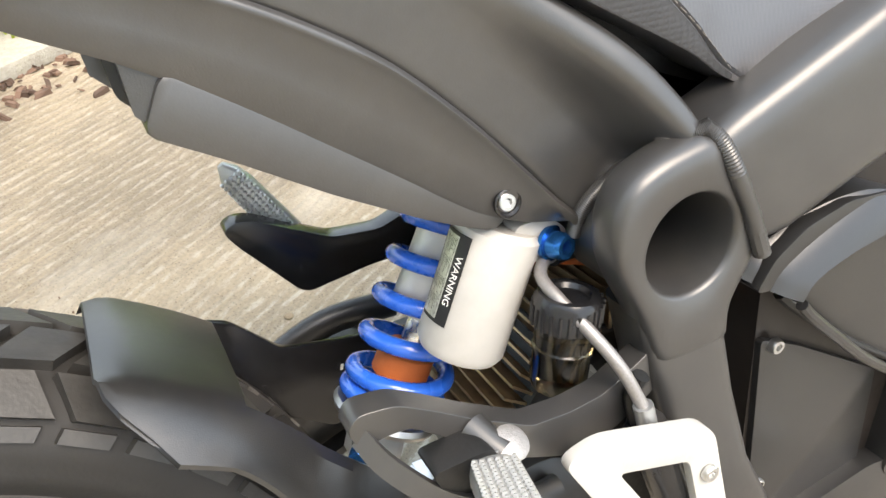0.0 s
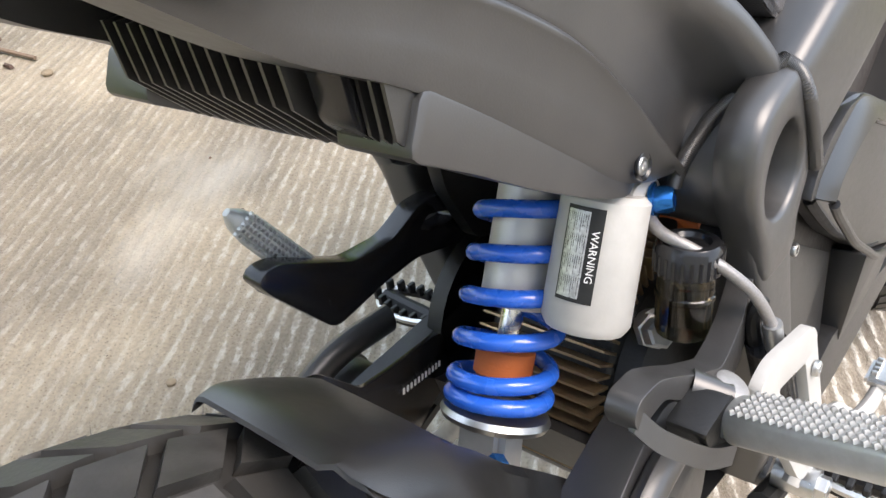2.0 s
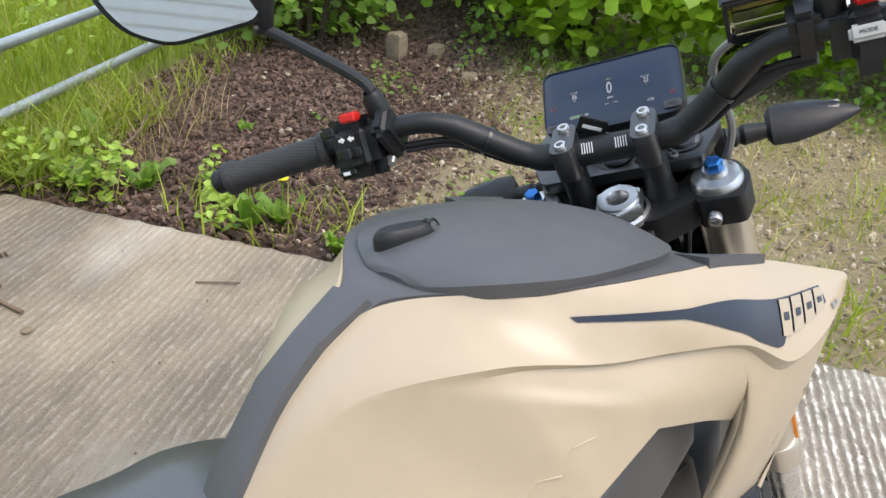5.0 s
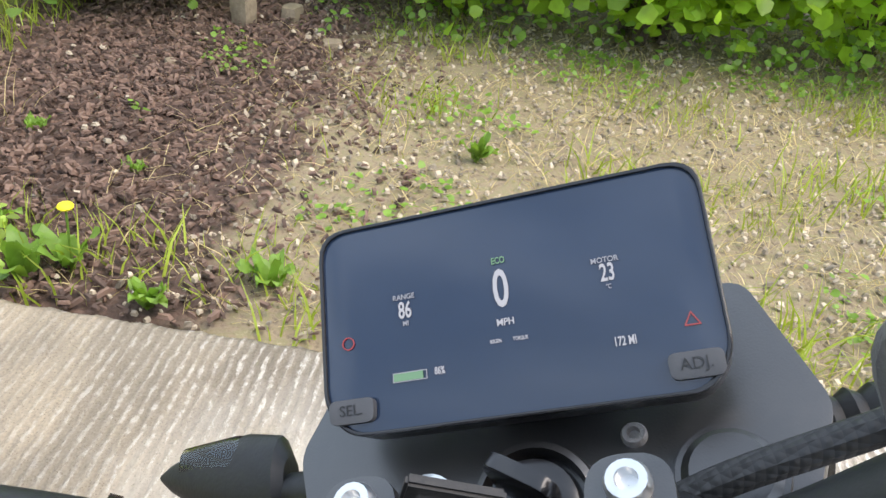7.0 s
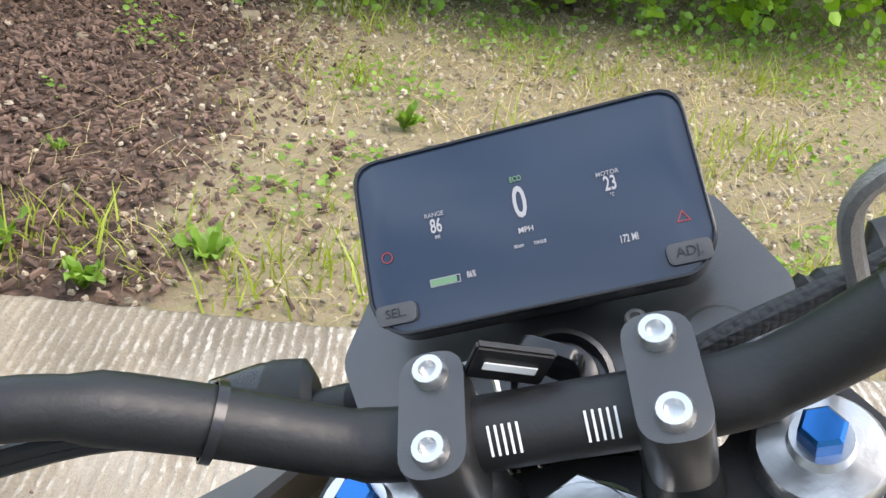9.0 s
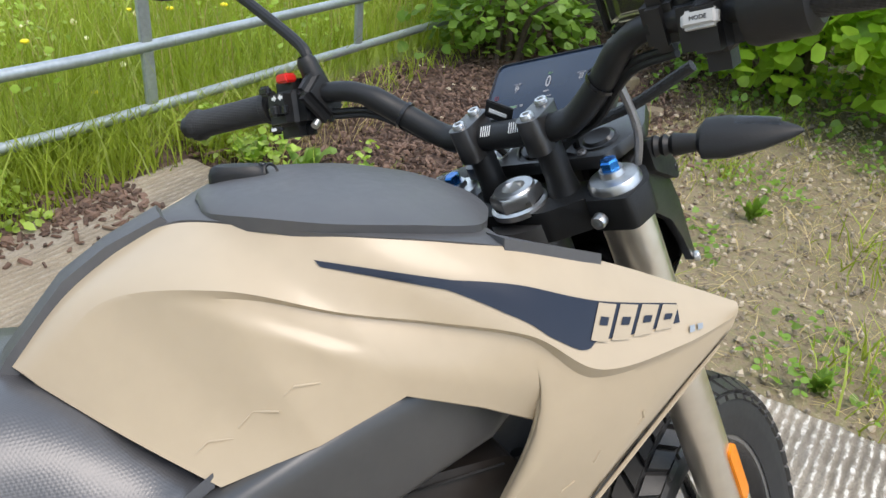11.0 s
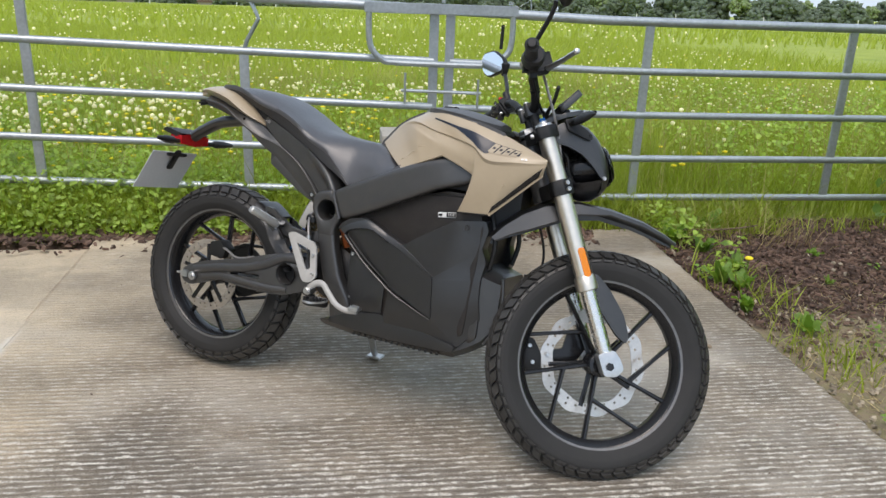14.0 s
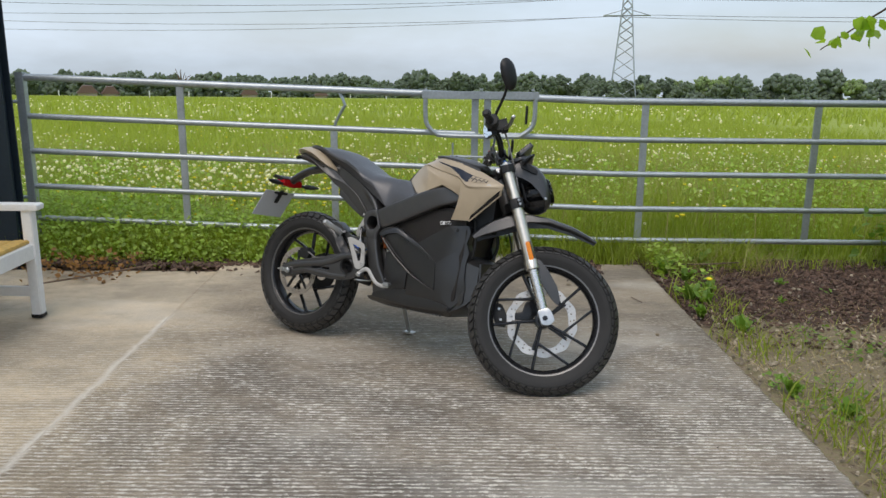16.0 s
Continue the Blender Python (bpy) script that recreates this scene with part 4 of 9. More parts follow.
p = np.concatenate([flower_field(150, -8.5, 7, 1.95, 7, 0.20, 0.50), flower_field(220, -18, 9, 7, 18, 0.28, 0.5), drifts(52, 44, -8.5, 2.2, 2.5, 6.5, 0.28, 0.50, 0.26),
                    drifts(60, 34, -16, 9, 6.5, 15.0, 0.3, 0.48, 0.45), drifts(9, 20, 2.5, 7.0, 2.6, 7.0, 0.25, 0.45, 0.3)])
heads("dandelion_clocks", p, rng.uniform(0.008, 0.021, len(p)), M_clock, "white dandelion clocks over the meadow", "dandelion clocks")
stalk = p.copy()
stalk[:, 2] -= 0.34
lay("flower_stalks", blades("flower_stalks", stalk, np.full(len(p), 0.36), np.full(len(p), 0.005), rng, M_weed, 0.0), "thin green flower stalks", "flower stalks")
p = flower_field(900, -40, 16, 18, 60, 0.3, 0.55)
heads("dandelion_clocks", p, rng.uniform(0.03, 0.055, len(p)), M_clock, "distant white dandelion clocks", "dandelion clocks")
p = np.concatenate([flower_field(230, -8.5, 7, 1.85, 7, 0.15, 0.42), flower_field(300, -18, 9, 7, 20, 0.2, 0.4)])
heads("dandelion_flowers", p, rng.uniform(0.016, 0.026, len(p)), M_yellow, "yellow dandelion and buttercup flowers in the meadow", "dandelion flowers", 0.45)

# rank leafy clumps in the meadow, white umbels and a drift of yellow flowers near the gate
p = spread(30000, -9, 7.5, 1.9, 9.0, lambda a, q: patchy(a * 0.8 + 1, q * 0.9, 1.0) > 0.5)
lay("meadow_grass", blades("meadow_grass", p, rng.uniform(0.2, 0.5, len(p)), rng.uniform(0.004, 0.009, len(p)), rng, M_grass2, 0.6), "yellowing meadow grass in drifts beyond the gate", "meadow grass")
p = spread(52000, -8, 7, 1.95, 6.0, lambda a, q: patchy(a * 1.6, q * 1.6, 1.3) > 0.5 - 0.25 * (q < 3.0) * (a < 1.0))
p[:, 2] += rng.uniform(0.05, 0.62, len(p)) * (0.4 + 0.6 * patchy(p[:, 0] * 1.6, p[:, 1] * 1.6, 1.3))
lay("meadow_weeds", leaves("meadow_weeds", p, rng.normal(0, 0.6, (len(p), 3)) + np.array([0, -0.2, 0.9]), rng.uniform(0.012, 0.046, len(p)), rng, M_nettle), "rank leafy weeds in the meadow", "weeds")
p = spread(2600, -7, 7, 2.1, 6.0, lambda a, q: patchy(a * 1.1 + 2, q * 1.1, 1.1) > 0.66)
p[:, 2] += rng.uniform(0.30, 0.56, len(p))
heads("white_umbels", p, rng.uniform(0.006, 0.014, len(p)), M_clock, "small white umbels over the weeds", "wild flowers", 0.6)
p = spread(230, -2.2, 0.9, 1.95, 4.2)
p[:, 2] += rng.uniform(0.25, 0.5, len(p))
heads("dandelion_flowers", p, rng.uniform(0.010, 0.022, len(p)), M_yellow, "drift of yellow flowers behind the gate", "dandelion flowers", 0.45)

# weeds along the gate foot, and thin grass on the bed
p = spread(16000, -2.6, 2.15, 1.50, 1.95, lambda a, q: rng.random(len(a)) < np.where(a < 0.4, 1.0, 0.55) * (0.35 + 0.65 * (q > 1.62)))
lay("gate_weeds", blades("gate_weeds", p, rng.uniform(0.06, 0.32, len(p)), rng.uniform(0.004, 0.009, len(p)), rng, M_grass, 0.6), "long grass growing through the gate foot", "weeds")
p = spread(30000, -4.6, 1.6, 1.45, 2.4, lambda a, q: rng.random(len(a)) < np.clip(0.9 - 0.16 * a, 0.12, 1))
p[:, 2] += rng.uniform(0.03, 0.42, len(p)) * np.clip(0.85 - 0.2 * (p[:, 0] + 1), 0.45, 1.1) * np.clip((p[:, 1] - 1.3) * 2.2, 0.25, 1)
nrm = rng.normal(0, 0.5, (len(p), 3)) + np.array([0, -0.3, 1.0])
lay("nettles", leaves("nettles", p, nrm, rng.uniform(0.014, 0.044, len(p)), rng, M_nettle), "leafy green nettles and weeds at the gate foot", "weeds")
p = spread(15000, 2.28, 6.8, -3.4, 0.75, lambda a, q: rng.random(len(a)) < np.clip(0.75 - q * 0.5, 0.1, 1))
lay("straw", blades("straw", p + np.array([0, 0, 0.012]), rng.uniform(0.012, 0.05, len(p)), rng.uniform(0.002, 0.005, len(p)), rng, M_dry, 2.6), "flattened pale straw and dead grass", "straw")
p = spread(13000, 2.3, 6.8, -3.4, 0.5, lambda a, q: (patchy(a, q, 2.6) > 0.72 - 0.10 * (a > 3.6)) | (rng.random(len(a)) < 0.05))
lay("thin_grass", blades("thin_grass", p, rng.uniform(0.03, 0.10, len(p)), rng.uniform(0.003, 0.007, len(p)), rng, M_grass, 0.7), "thin grass tufts growing in the gravel", "grass tufts")
p = spread(5200, 2.22, 4.4, -2.6, 1.7, lambda a, q: (np.exp(-((a - 2.42) / 0.22) ** 2) * patchy(q, a, 3.0) + (q < 0.25) * patchy(a, q, 3.3) * 0.55 + (q > 1.5) * 0.6) > 0.42)
lay("edge_grass", blades("edge_grass", p, rng.uniform(0.05, 0.17, len(p)), rng.uniform(0.004, 0.009, len(p)), rng, M_grass, 0.7), "grass tufts along the slab's edge", "grass tufts")
p = spread(330, 2.25, 3.2, 1.2, 1.9)
lay("dry_stalks", blades("dry_stalks", p, rng.uniform(0.08, 0.3, len(p)), np.full(len(p), 0.003), rng, M_dry, 0.9), "dry straw and stalks by the slab's corner", "dry stalks")
p = spread(2200, 2.24, 3.0, 0.75, 1.65, lambda a, q: patchy(q * 1.3 + 0.4, a, 3.4) * np.exp(-((a - 2.35) / 0.32) ** 2) > 0.46)
p[:, 2] += rng.uniform(0.02, 0.20, len(p)) * (0.4 + 0.6 * (p[:, 1] > 0.9))
lay("edge_weeds", leaves("edge_weeds", p, rng.normal(0, 0.5, (len(p), 3)) + np.array([0, 0, 1.0]), rng.uniform(0.018, 0.05, len(p)), rng, M_nettle), "leafy green weeds along the slab's edge by the bark", "weeds")
p = spread(900, 2.24, 3.1, 1.45, 1.85, lambda a, q: patchy(a, q * 1.4, 3.0) > 0.45)
lay("edge_grass", blades("edge_grass", p, rng.uniform(0.10, 0.28, len(p)), rng.uniform(0.004, 0.008, len(p)), rng, M_grass, 0.8), "long arching grass below the gate", "grass tufts")
p = spread(260, -2.0, -1.35, 0.9, 1.45)
p[:, 2] += rng.uniform(0.02, 0.16, len(p))
lay("rusty_weed", leaves("rusty_weed", p, rng.normal(0, 0.6, (len(p), 3)) + np.array([0, 0, 1.0]), rng.uniform(0.02, 0.045, len(p)), rng, M_redleaf), "rusty brown low weed beside the bench", "weeds")


p = spread(6500, 2.25, 4.6, -3.2, 0.9, lambda a, q: patchy(a + 1, q, 3.1) * (1.15 - 0.25 * (q > 0)) > 0.68)
p[:, 2] += rng.uniform(0.02, 0.07, len(p))
lay("creeping_weeds", leaves("creeping_weeds", p, rng.normal(0, 0.4, (len(p), 3)) + np.array([0, 0, 1.0]), rng.uniform(0.010, 0.032, len(p)), rng, M_weed, 0.75), "low creeping green weeds in the gravel", "weeds")


p = spread(3600, 4.25, 5.2, -2.8, 0.6, lambda a, q: rng.random(len(a)) < np.clip((a - 4.2) * 1.6, 0.1, 1) * (0.25 + 0.75 * patchy(a, q, 3.0)))
p[:, 2] += rng.uniform(0.02, 0.36, len(p)) * np.clip((p[:, 0] - 4.1) * 1.1, 0.2, 1)
lay("hedge_foot_weeds", leaves("hedge_foot_weeds", p, rng.normal(0, 0.55, (len(p), 3)) + np.array([-0.3, 0, 0.8]), rng.uniform(0.02, 0.06, len(p)), rng, M_weed), "leafy green undergrowth along the foot of the hedge", "undergrowth")


def dock(a, q, size, seed, flower=False):
    """A leafy rosette of broad upright leaves."""
    r = random.Random(seed)
    t = thing("dock_weed", "leafy green dock weed at the slab's edge" + (" with one yellow flower" if flower else ""), "weed", tuple(yard(a, q, -0.03)), "weeds at the slab's edge")
    for k in range(r.randint(8, 12)):
        ang = r.uniform(0, 6.283)
        ln, out, w = size * r.uniform(0.6, 1.1), r.uniform(0.25, 0.85), size * r.uniform(0.13, 0.2)
        rows = []
        for i in range(7):
            u = i / 6
            c = Vector((math.cos(ang) * ln * out * u, math.sin(ang) * ln * out * u, ln * (u * (1.25 - 0.55 * u * (0.5 + out)))))
            sd = Vector((-math.sin(ang), math.cos(ang), 0)) * w * math.sin(math.pi * min(0.98, 0.08 + u * 0.9)) ** 0.8
            wave = Vector((0, 0, 0.012 * math.sin(u * 9 + k)))
            rows.append([c - sd + wave, c - Vector((0, 0, 0.25 * sd.length)), c + sd - wave])
        part("leaf", loft(rows, closed=False), M_weed, t)
    if flower:
        part("stem", tube([(0, 0, 0), (0.01, 0.0, size * 1.15)], 0.003, 6), M_weed, t)
        bm = bmesh.new()
        bmesh.ops.create_icosphere(bm, subdivisions=2, radius=0.02)
        bmesh.ops.scale(bm, vec=(1, 1, 0.5), verts=bm.verts[:])
        bmesh.ops.translate(bm, vec=(0.01, 0, size * 1.18), verts=bm.verts[:])
        part("flower", bm, M_yellow, t, "yellow dandelion flower head")


for i, (a, q, s, fl) in enumerate(((2.34, 1.36, 0.17, 0), (2.44, 1.18, 0.15, 0), (2.33, 0.72, 0.17, 0), (2.40, 0.64, 0.15, 1), (2.30, 0.40, 0.13, 0), (2.52, 0.92, 0.12, 0),
                                   (2.62, 1.55, 0.2, 0), (2.45, 0.15, 0.13, 0), (3.05, 1.1, 0.07, 0), (2.9, 0.7, 0.06, 0), (3.30, -0.30, 0.12, 0), (2.36, -0.72, 0.12, 0), (2.50, -0.95, 0.10, 0))):
    dock(a, q, s, 40 + i, bool(fl))


# ---------------------------------------------------------------- hedge beyond the mulch
def shrub(a, q, r, h, n, seed, label, mat=None, leaf=1.0):
    g = np.random.default_rng(seed)
    t = thing("hazel_shrub", label, "shrub", tuple(yard(a, q, -0.05)), "hedge shrubs")
    pr = random.Random(seed)
    tips = []
    for k in range(9):
        ang, sp = pr.uniform(0, 6.283), pr.uniform(0.2, 1.0) * r
        tip = Vector((math.cos(ang) * sp, math.sin(ang) * sp, h * pr.uniform(0.6, 0.98)))
        part("stem", tube(spline([(0.1 * math.cos(ang), 0.1 * math.sin(ang), 0), tip * 0.5 + Vector((pr.uniform(-0.1, 0.1), pr.uniform(-0.1, 0.1), 0.1)), tip], 4), [0.022, 0.02, 0.018, 0.016, 0.013, 0.010, 0.008, 0.006, 0.004], 6), M_bark, t)
        tips.append(tip)
    # leaves hang in sprays round the stems and over the outside
    m = 70
    cs = g.normal(0, 1, (m, 3))
    cs /= np.linalg.norm(cs, axis=1, keepdims=True)
    cs *= g.uniform(0.55, 1.0, m)[:, None] ** 0.5
    cs = cs * np.array([r, r, h * 0.5]) + np.array([0, 0, h * 0.52])
    pick = g.integers(0, m, n)
    p = cs[pick] + g.normal(0, 0.13, (n, 3)) * np.array([1, 1, 0.7])
    p = p[p[:, 2] > 0.10]
    nr = g.normal(0, 0.45, p.shape) + np.array([0, 0, 0.9]) + (p - np.array([0, 0, h * 0.45])) * 0.35
    ob = new("foliage", leaves("foliage", p, nr, g.uniform(0.05, 0.11, len(p)) * leaf, g, mat or M_hazel, 0.8))
    ob.parent = t


for i, (a, q, r, h, n) in enumerate(((5.25, 2.45, 0.55, 1.1, 2200), (5.75, 0.75, 0.65, 2.1, 4200), (5.0, -0.1, 0.70, 2.2, 4600), (4.9, -1.0, 0.80, 2.3, 5200), (5.15, -2.1, 0.9, 2.4, 5200), (5.6, -3.2, 1.0, 2.4, 3600), (6.2, 0.2, 0.9, 2.8, 3200), (6.4, 2.2, 0.8, 2.2, 2600))):
    shrub(a, q, r, h, n, 100 + i, "bright green leafy hazel shrub in the hedge")


shrub(4.42, 1.42, 0.42, 0.55, 1500, 131, "low dark green leafy bush in front of the gate", M_weed, 0.75)


def overhang():
    """The end of a branch that reaches out over the bed."""
    t = thing("hazel_branch", "leafy green branch end hanging against the sky", "branch", tuple(yard(3.35, 0.42, 1.95)))
    inv = t.matrix_world.inverted()
    p0 = [(3.9, -0.2, 2.1), (3.5, 0.15, 2.02), (3.15, 0.45, 1.72), (2.92, 0.62, 1.52)]
    b = tube(spline([yard(*p) for p in p0], 5), [0.012 - 0.0006 * i for i in range(16)], 6)
    b.transform(inv)
    part("twig", b, M_bark, t)
    g = np.random.default_rng(5)
    pts = []
    for i in range(70):
        u = g.uniform(0.0, 1.0)
        c = Vector(p0[0]).lerp(Vector(p0[3]), u)
        c += Vector((g.normal(0, 0.05), g.normal(0, 0.05), g.normal(0.05 * (1 - u), 0.05)))
        pts.append(tuple(inv @ yard(*c)))
    ob = new("foliage", leaves("foliage", np.array(pts), g.normal(0, 0.7, (70, 3)) + np.array([0.3, 0.3, 0.4]), g.uniform(0.05, 0.10, 70), g, M_hazel, 0.8))
    ob.parent = t


overhang()

# ---------------------------------------------------------------- far side of the meadow
def polar(deg, r):
    x, y = r * math.cos(radians(deg)), r * math.sin(radians(deg))
    q = (YARD.inverted() @ Vector((x, y, 0))).y
    return Vector((x, y, fall(q) - 0.5))


def clumps(name, centres, radii, mat, label, seed, squash=0.85):
    """Tree crowns far off: many small uneven clumps, one mesh."""
    g = np.random.default_rng(seed)
    t = (1 + 5 ** 0.5) / 2
    iv = np.array([(-1, t, 0), (1, t, 0), (-1, -t, 0), (1, -t, 0), (0, -1, t), (0, 1, t), (0, -1, -t), (0, 1, -t), (t, 0, -1), (t, 0, 1), (-t, 0, -1), (-t, 0, 1)], dtype=float) / 1.902
    fs = np.array([(0, 11, 5), (0, 5, 1), (0, 1, 7), (0, 7, 10), (0, 10, 11), (1, 5, 9), (5, 11, 4), (11, 10, 2), (10, 7, 6), (7, 1, 8),
                   (3, 9, 4), (3, 4, 2), (3, 2, 6), (3, 6, 8), (3, 8, 9), (4, 9, 5), (2, 4, 11), (6, 2, 10), (8, 6, 7), (9, 8, 1)])
    k = 170
    C = np.repeat(np.array([tuple(c) for c in centres]), k, 0)
    R = np.repeat(np.array(radii), k)
    d = g.normal(0, 1, C.shape)
    d *= (R * g.uniform(0.3, 1.0, len(R)) / np.linalg.norm(d, axis=1))[:, None]
    d[:, 2] *= squash
    V = (C + d)[:, None, :] + (iv[None] * (1 + g.normal(0, 0.22, (len(C), 12, 1)))) * (R * g.uniform(0.10, 0.24, len(R)))[:, None, None]
    F = (np.arange(len(C))[:, None, None] * 12 + fs[None]).reshape(-1, 3)
    return tagged(new(name, raw_mesh(name, V, F, mat)), label, "far trees", kind="stuff")


g = random.Random(11)
dark_c, dark_r, light_c, light_r = [], [], [], []
for k in range(230):
    deg = 78 + 88 * k / 229 + g.uniform(-0.4, 0.4)
    base = polar(deg, g.uniform(205, 240))
    hgt = g.uniform(3.0, 5.4) * (1.25 if 96 < deg < 101 or 108 < deg < 128 and g.random() < 0.4 else 1.0)
    r = hgt * g.uniform(0.42, 0.6)
    (dark_c if (k * 7) % 5 or deg > 112 else light_c).append(base + Vector((0, 0, hgt * 0.75 + 0.5)))
    (dark_r if (k * 7) % 5 or deg > 112 else light_r).append(r)
    if g.random() < 0.85:
        dark_c.append(base + Vector((g.uniform(-2, 2), g.uniform(-2, 2), 1.2)))
        dark_r.append(g.uniform(2.2, 3.2))
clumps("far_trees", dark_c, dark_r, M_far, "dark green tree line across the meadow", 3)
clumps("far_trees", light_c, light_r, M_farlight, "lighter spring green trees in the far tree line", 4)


def bare_tree():
    t = thing("bare_tree", "leafless grey tree in the far tree line", "tree", tuple(polar(141.0, 200)))
    g = random.Random(3)
    part("trunk", tube([(0, 0, -0.5), (0, 0, 3.5)], [0.4, 0.25], 6), M_twig, t)
    for k in range(26):
        a, e, ln = g.uniform(0, 6.28), g.uniform(0.5, 1.3), g.uniform(2.5, 4.6)
        d = Vector((math.cos(a) * math.cos(e), math.sin(a) * math.cos(e), math.sin(e)))
        s = Vector((0, 0, g.uniform(1.5, 3.4)))
        part("limb", tube([s, s + d * ln * 0.5 + Vector((0, 0, 0.3)), s + d * ln], [0.14, 0.09, 0.04], 5), M_twig, t)


bare_tree()


def pylon():
    base = polar(110.0, 215)
    t = thing("pylon", "grey lattice electricity pylon beyond the meadow", "pylon", tuple(base), turn=Matrix.Rotation(radians(20), 4, "Z"))
    H, w0, w1 = 36.0, 3.6, 0.8

    def corner(k, z):
        w = w0 + (w1 - w0) * min(1.0, (z / 30.0) ** 0.85)
        return Vector(((-1, 1, 1, -1)[k] * w, (-1, -1, 1, 1)[k] * w, z))

    levels = [0, 4.2, 8, 11.5, 14.6, 17.3, 19.8, 22.2, 24.6, 27, 30, 33, H]
    for k in range(4):
        part("leg", tube([corner(k, z) for z in levels], 0.17, 5), M_galv, t)
        for z0, z1 in zip(levels, levels[1:]):
            n = (k + 1) % 4
            part("brace", tube([corner(k, z0), corner(n, z1)], 0.09, 4), M_galv, t)
            part("brace", tube([corner(n, z0), corner(k, z1)], 0.09, 4), M_galv, t)
    for z, ln in ((22.2, 6.0), (27.0, 7.5), (32.0, 5.5)):
        part("arm", join(tube([(-ln, 0, z), (ln, 0, z)], 0.16, 5), tube([(-ln, 0, z), (0, 0, z + 1.7), (ln, 0, z)], 0.1, 4)), M_galv, t)
    return base


PB = pylon()


def cables():
    t = thing("power_cables", "thin dark power cables across the sky", "cables", (0, 0, 0))
    for z, off in ((22.0, -5), (22.3, 5), (26.8, -6.5), (27.1, 6.5), (31.8, 0)):
        for deg, r in ((165, 330), (55, 330)):
            end = polar(deg, r) + Vector((0, 0, z + off * 0.3 + 2))
            a = PB + Vector((off, off * 0.3, z))
            pts = [a.lerp(end, u) - Vector((0, 0, 7.5 * 4 * u * (1 - u) * 0.5)) for u in np.linspace(0, 1, 14)]
            part("cable", tube(pts, 0.05, 4), M_black, t)


cables()


def far_house(deg, r, w, h):
    t = thing("far_house", "low far-off house with a pale wall and roof", "house", tuple(polar(deg, r) + Vector((0, 0, 0.3))), "houses beyond the meadow", turn=Matrix.Rotation(radians(deg - 90), 4, "Z"))
    part("wall", box((0, 0, h / 2), (w, 5, h), 0.0), M_farhouse, t)
    part("roof", prism([(-w / 2 - 0.3, h), (w / 2 + 0.3, h), (w / 2 - 1, h + 1.6), (-w / 2 + 1, h + 1.6)], -2.8, 2.8, 0.0), M_farroof, t)


for d, r, w, h in ((147.0, 196, 4.0, 0.9), (145.6, 200, 3.5, 0.8), (136.5, 200, 3.6, 0.9), (131.5, 198, 3.0, 0.8)):
    far_house(d, r, w, h)


def spire():
    t = thing("church_spire", "slim far-off church spire over trees", "church spire", tuple(polar(96.2, 225)))
    part("tower", box((0, 0, 2.5), (1.6, 1.6, 5), 0.0), M_twig, t)
    part("spire", tube([(0, 0, 5), (0, 0, 9.0)], [0.9, 0.05], 8), M_twig, t)


spire()
fp = mesh_of("fence_post", box((0, 0, 0.55), (0.16, 0.16, 1.5), 0.02), M_bench)
for k in range(15):
    ob = tagged(new("fence_post", fp), "white post standing in the far meadow", "fence post", "fence posts across the meadow")
    ob.matrix_world = Matrix.Translation(polar(88 + 4.6 * k + (k % 3), 150 + 6 * (k % 4)) + Vector((0, 0, 0.45)))

# ---------------------------------------------------------------- motorcycle: x ahead, y to its left, z up; it leans on its stand
LEANED = Matrix.Translation((0, 0, 0.006)) @ Matrix.Rotation(radians(-14.0), 4, "X")
bike = thing("motorcycle", "sand and black electric motorcycle leaning on its side stand", "motorcycle", turn=LEANED)
bike.matrix_world = LEANED


def both(name, bm, mat, parent=None, label="", sharp=35):
    """The same part on the right and on the left."""
    o = mirrored(bm)
    r = part(name, bm, mat, parent or bike, label, sharp)
    l = part(name, o, mat, parent or bike, label, sharp)
    return r, l


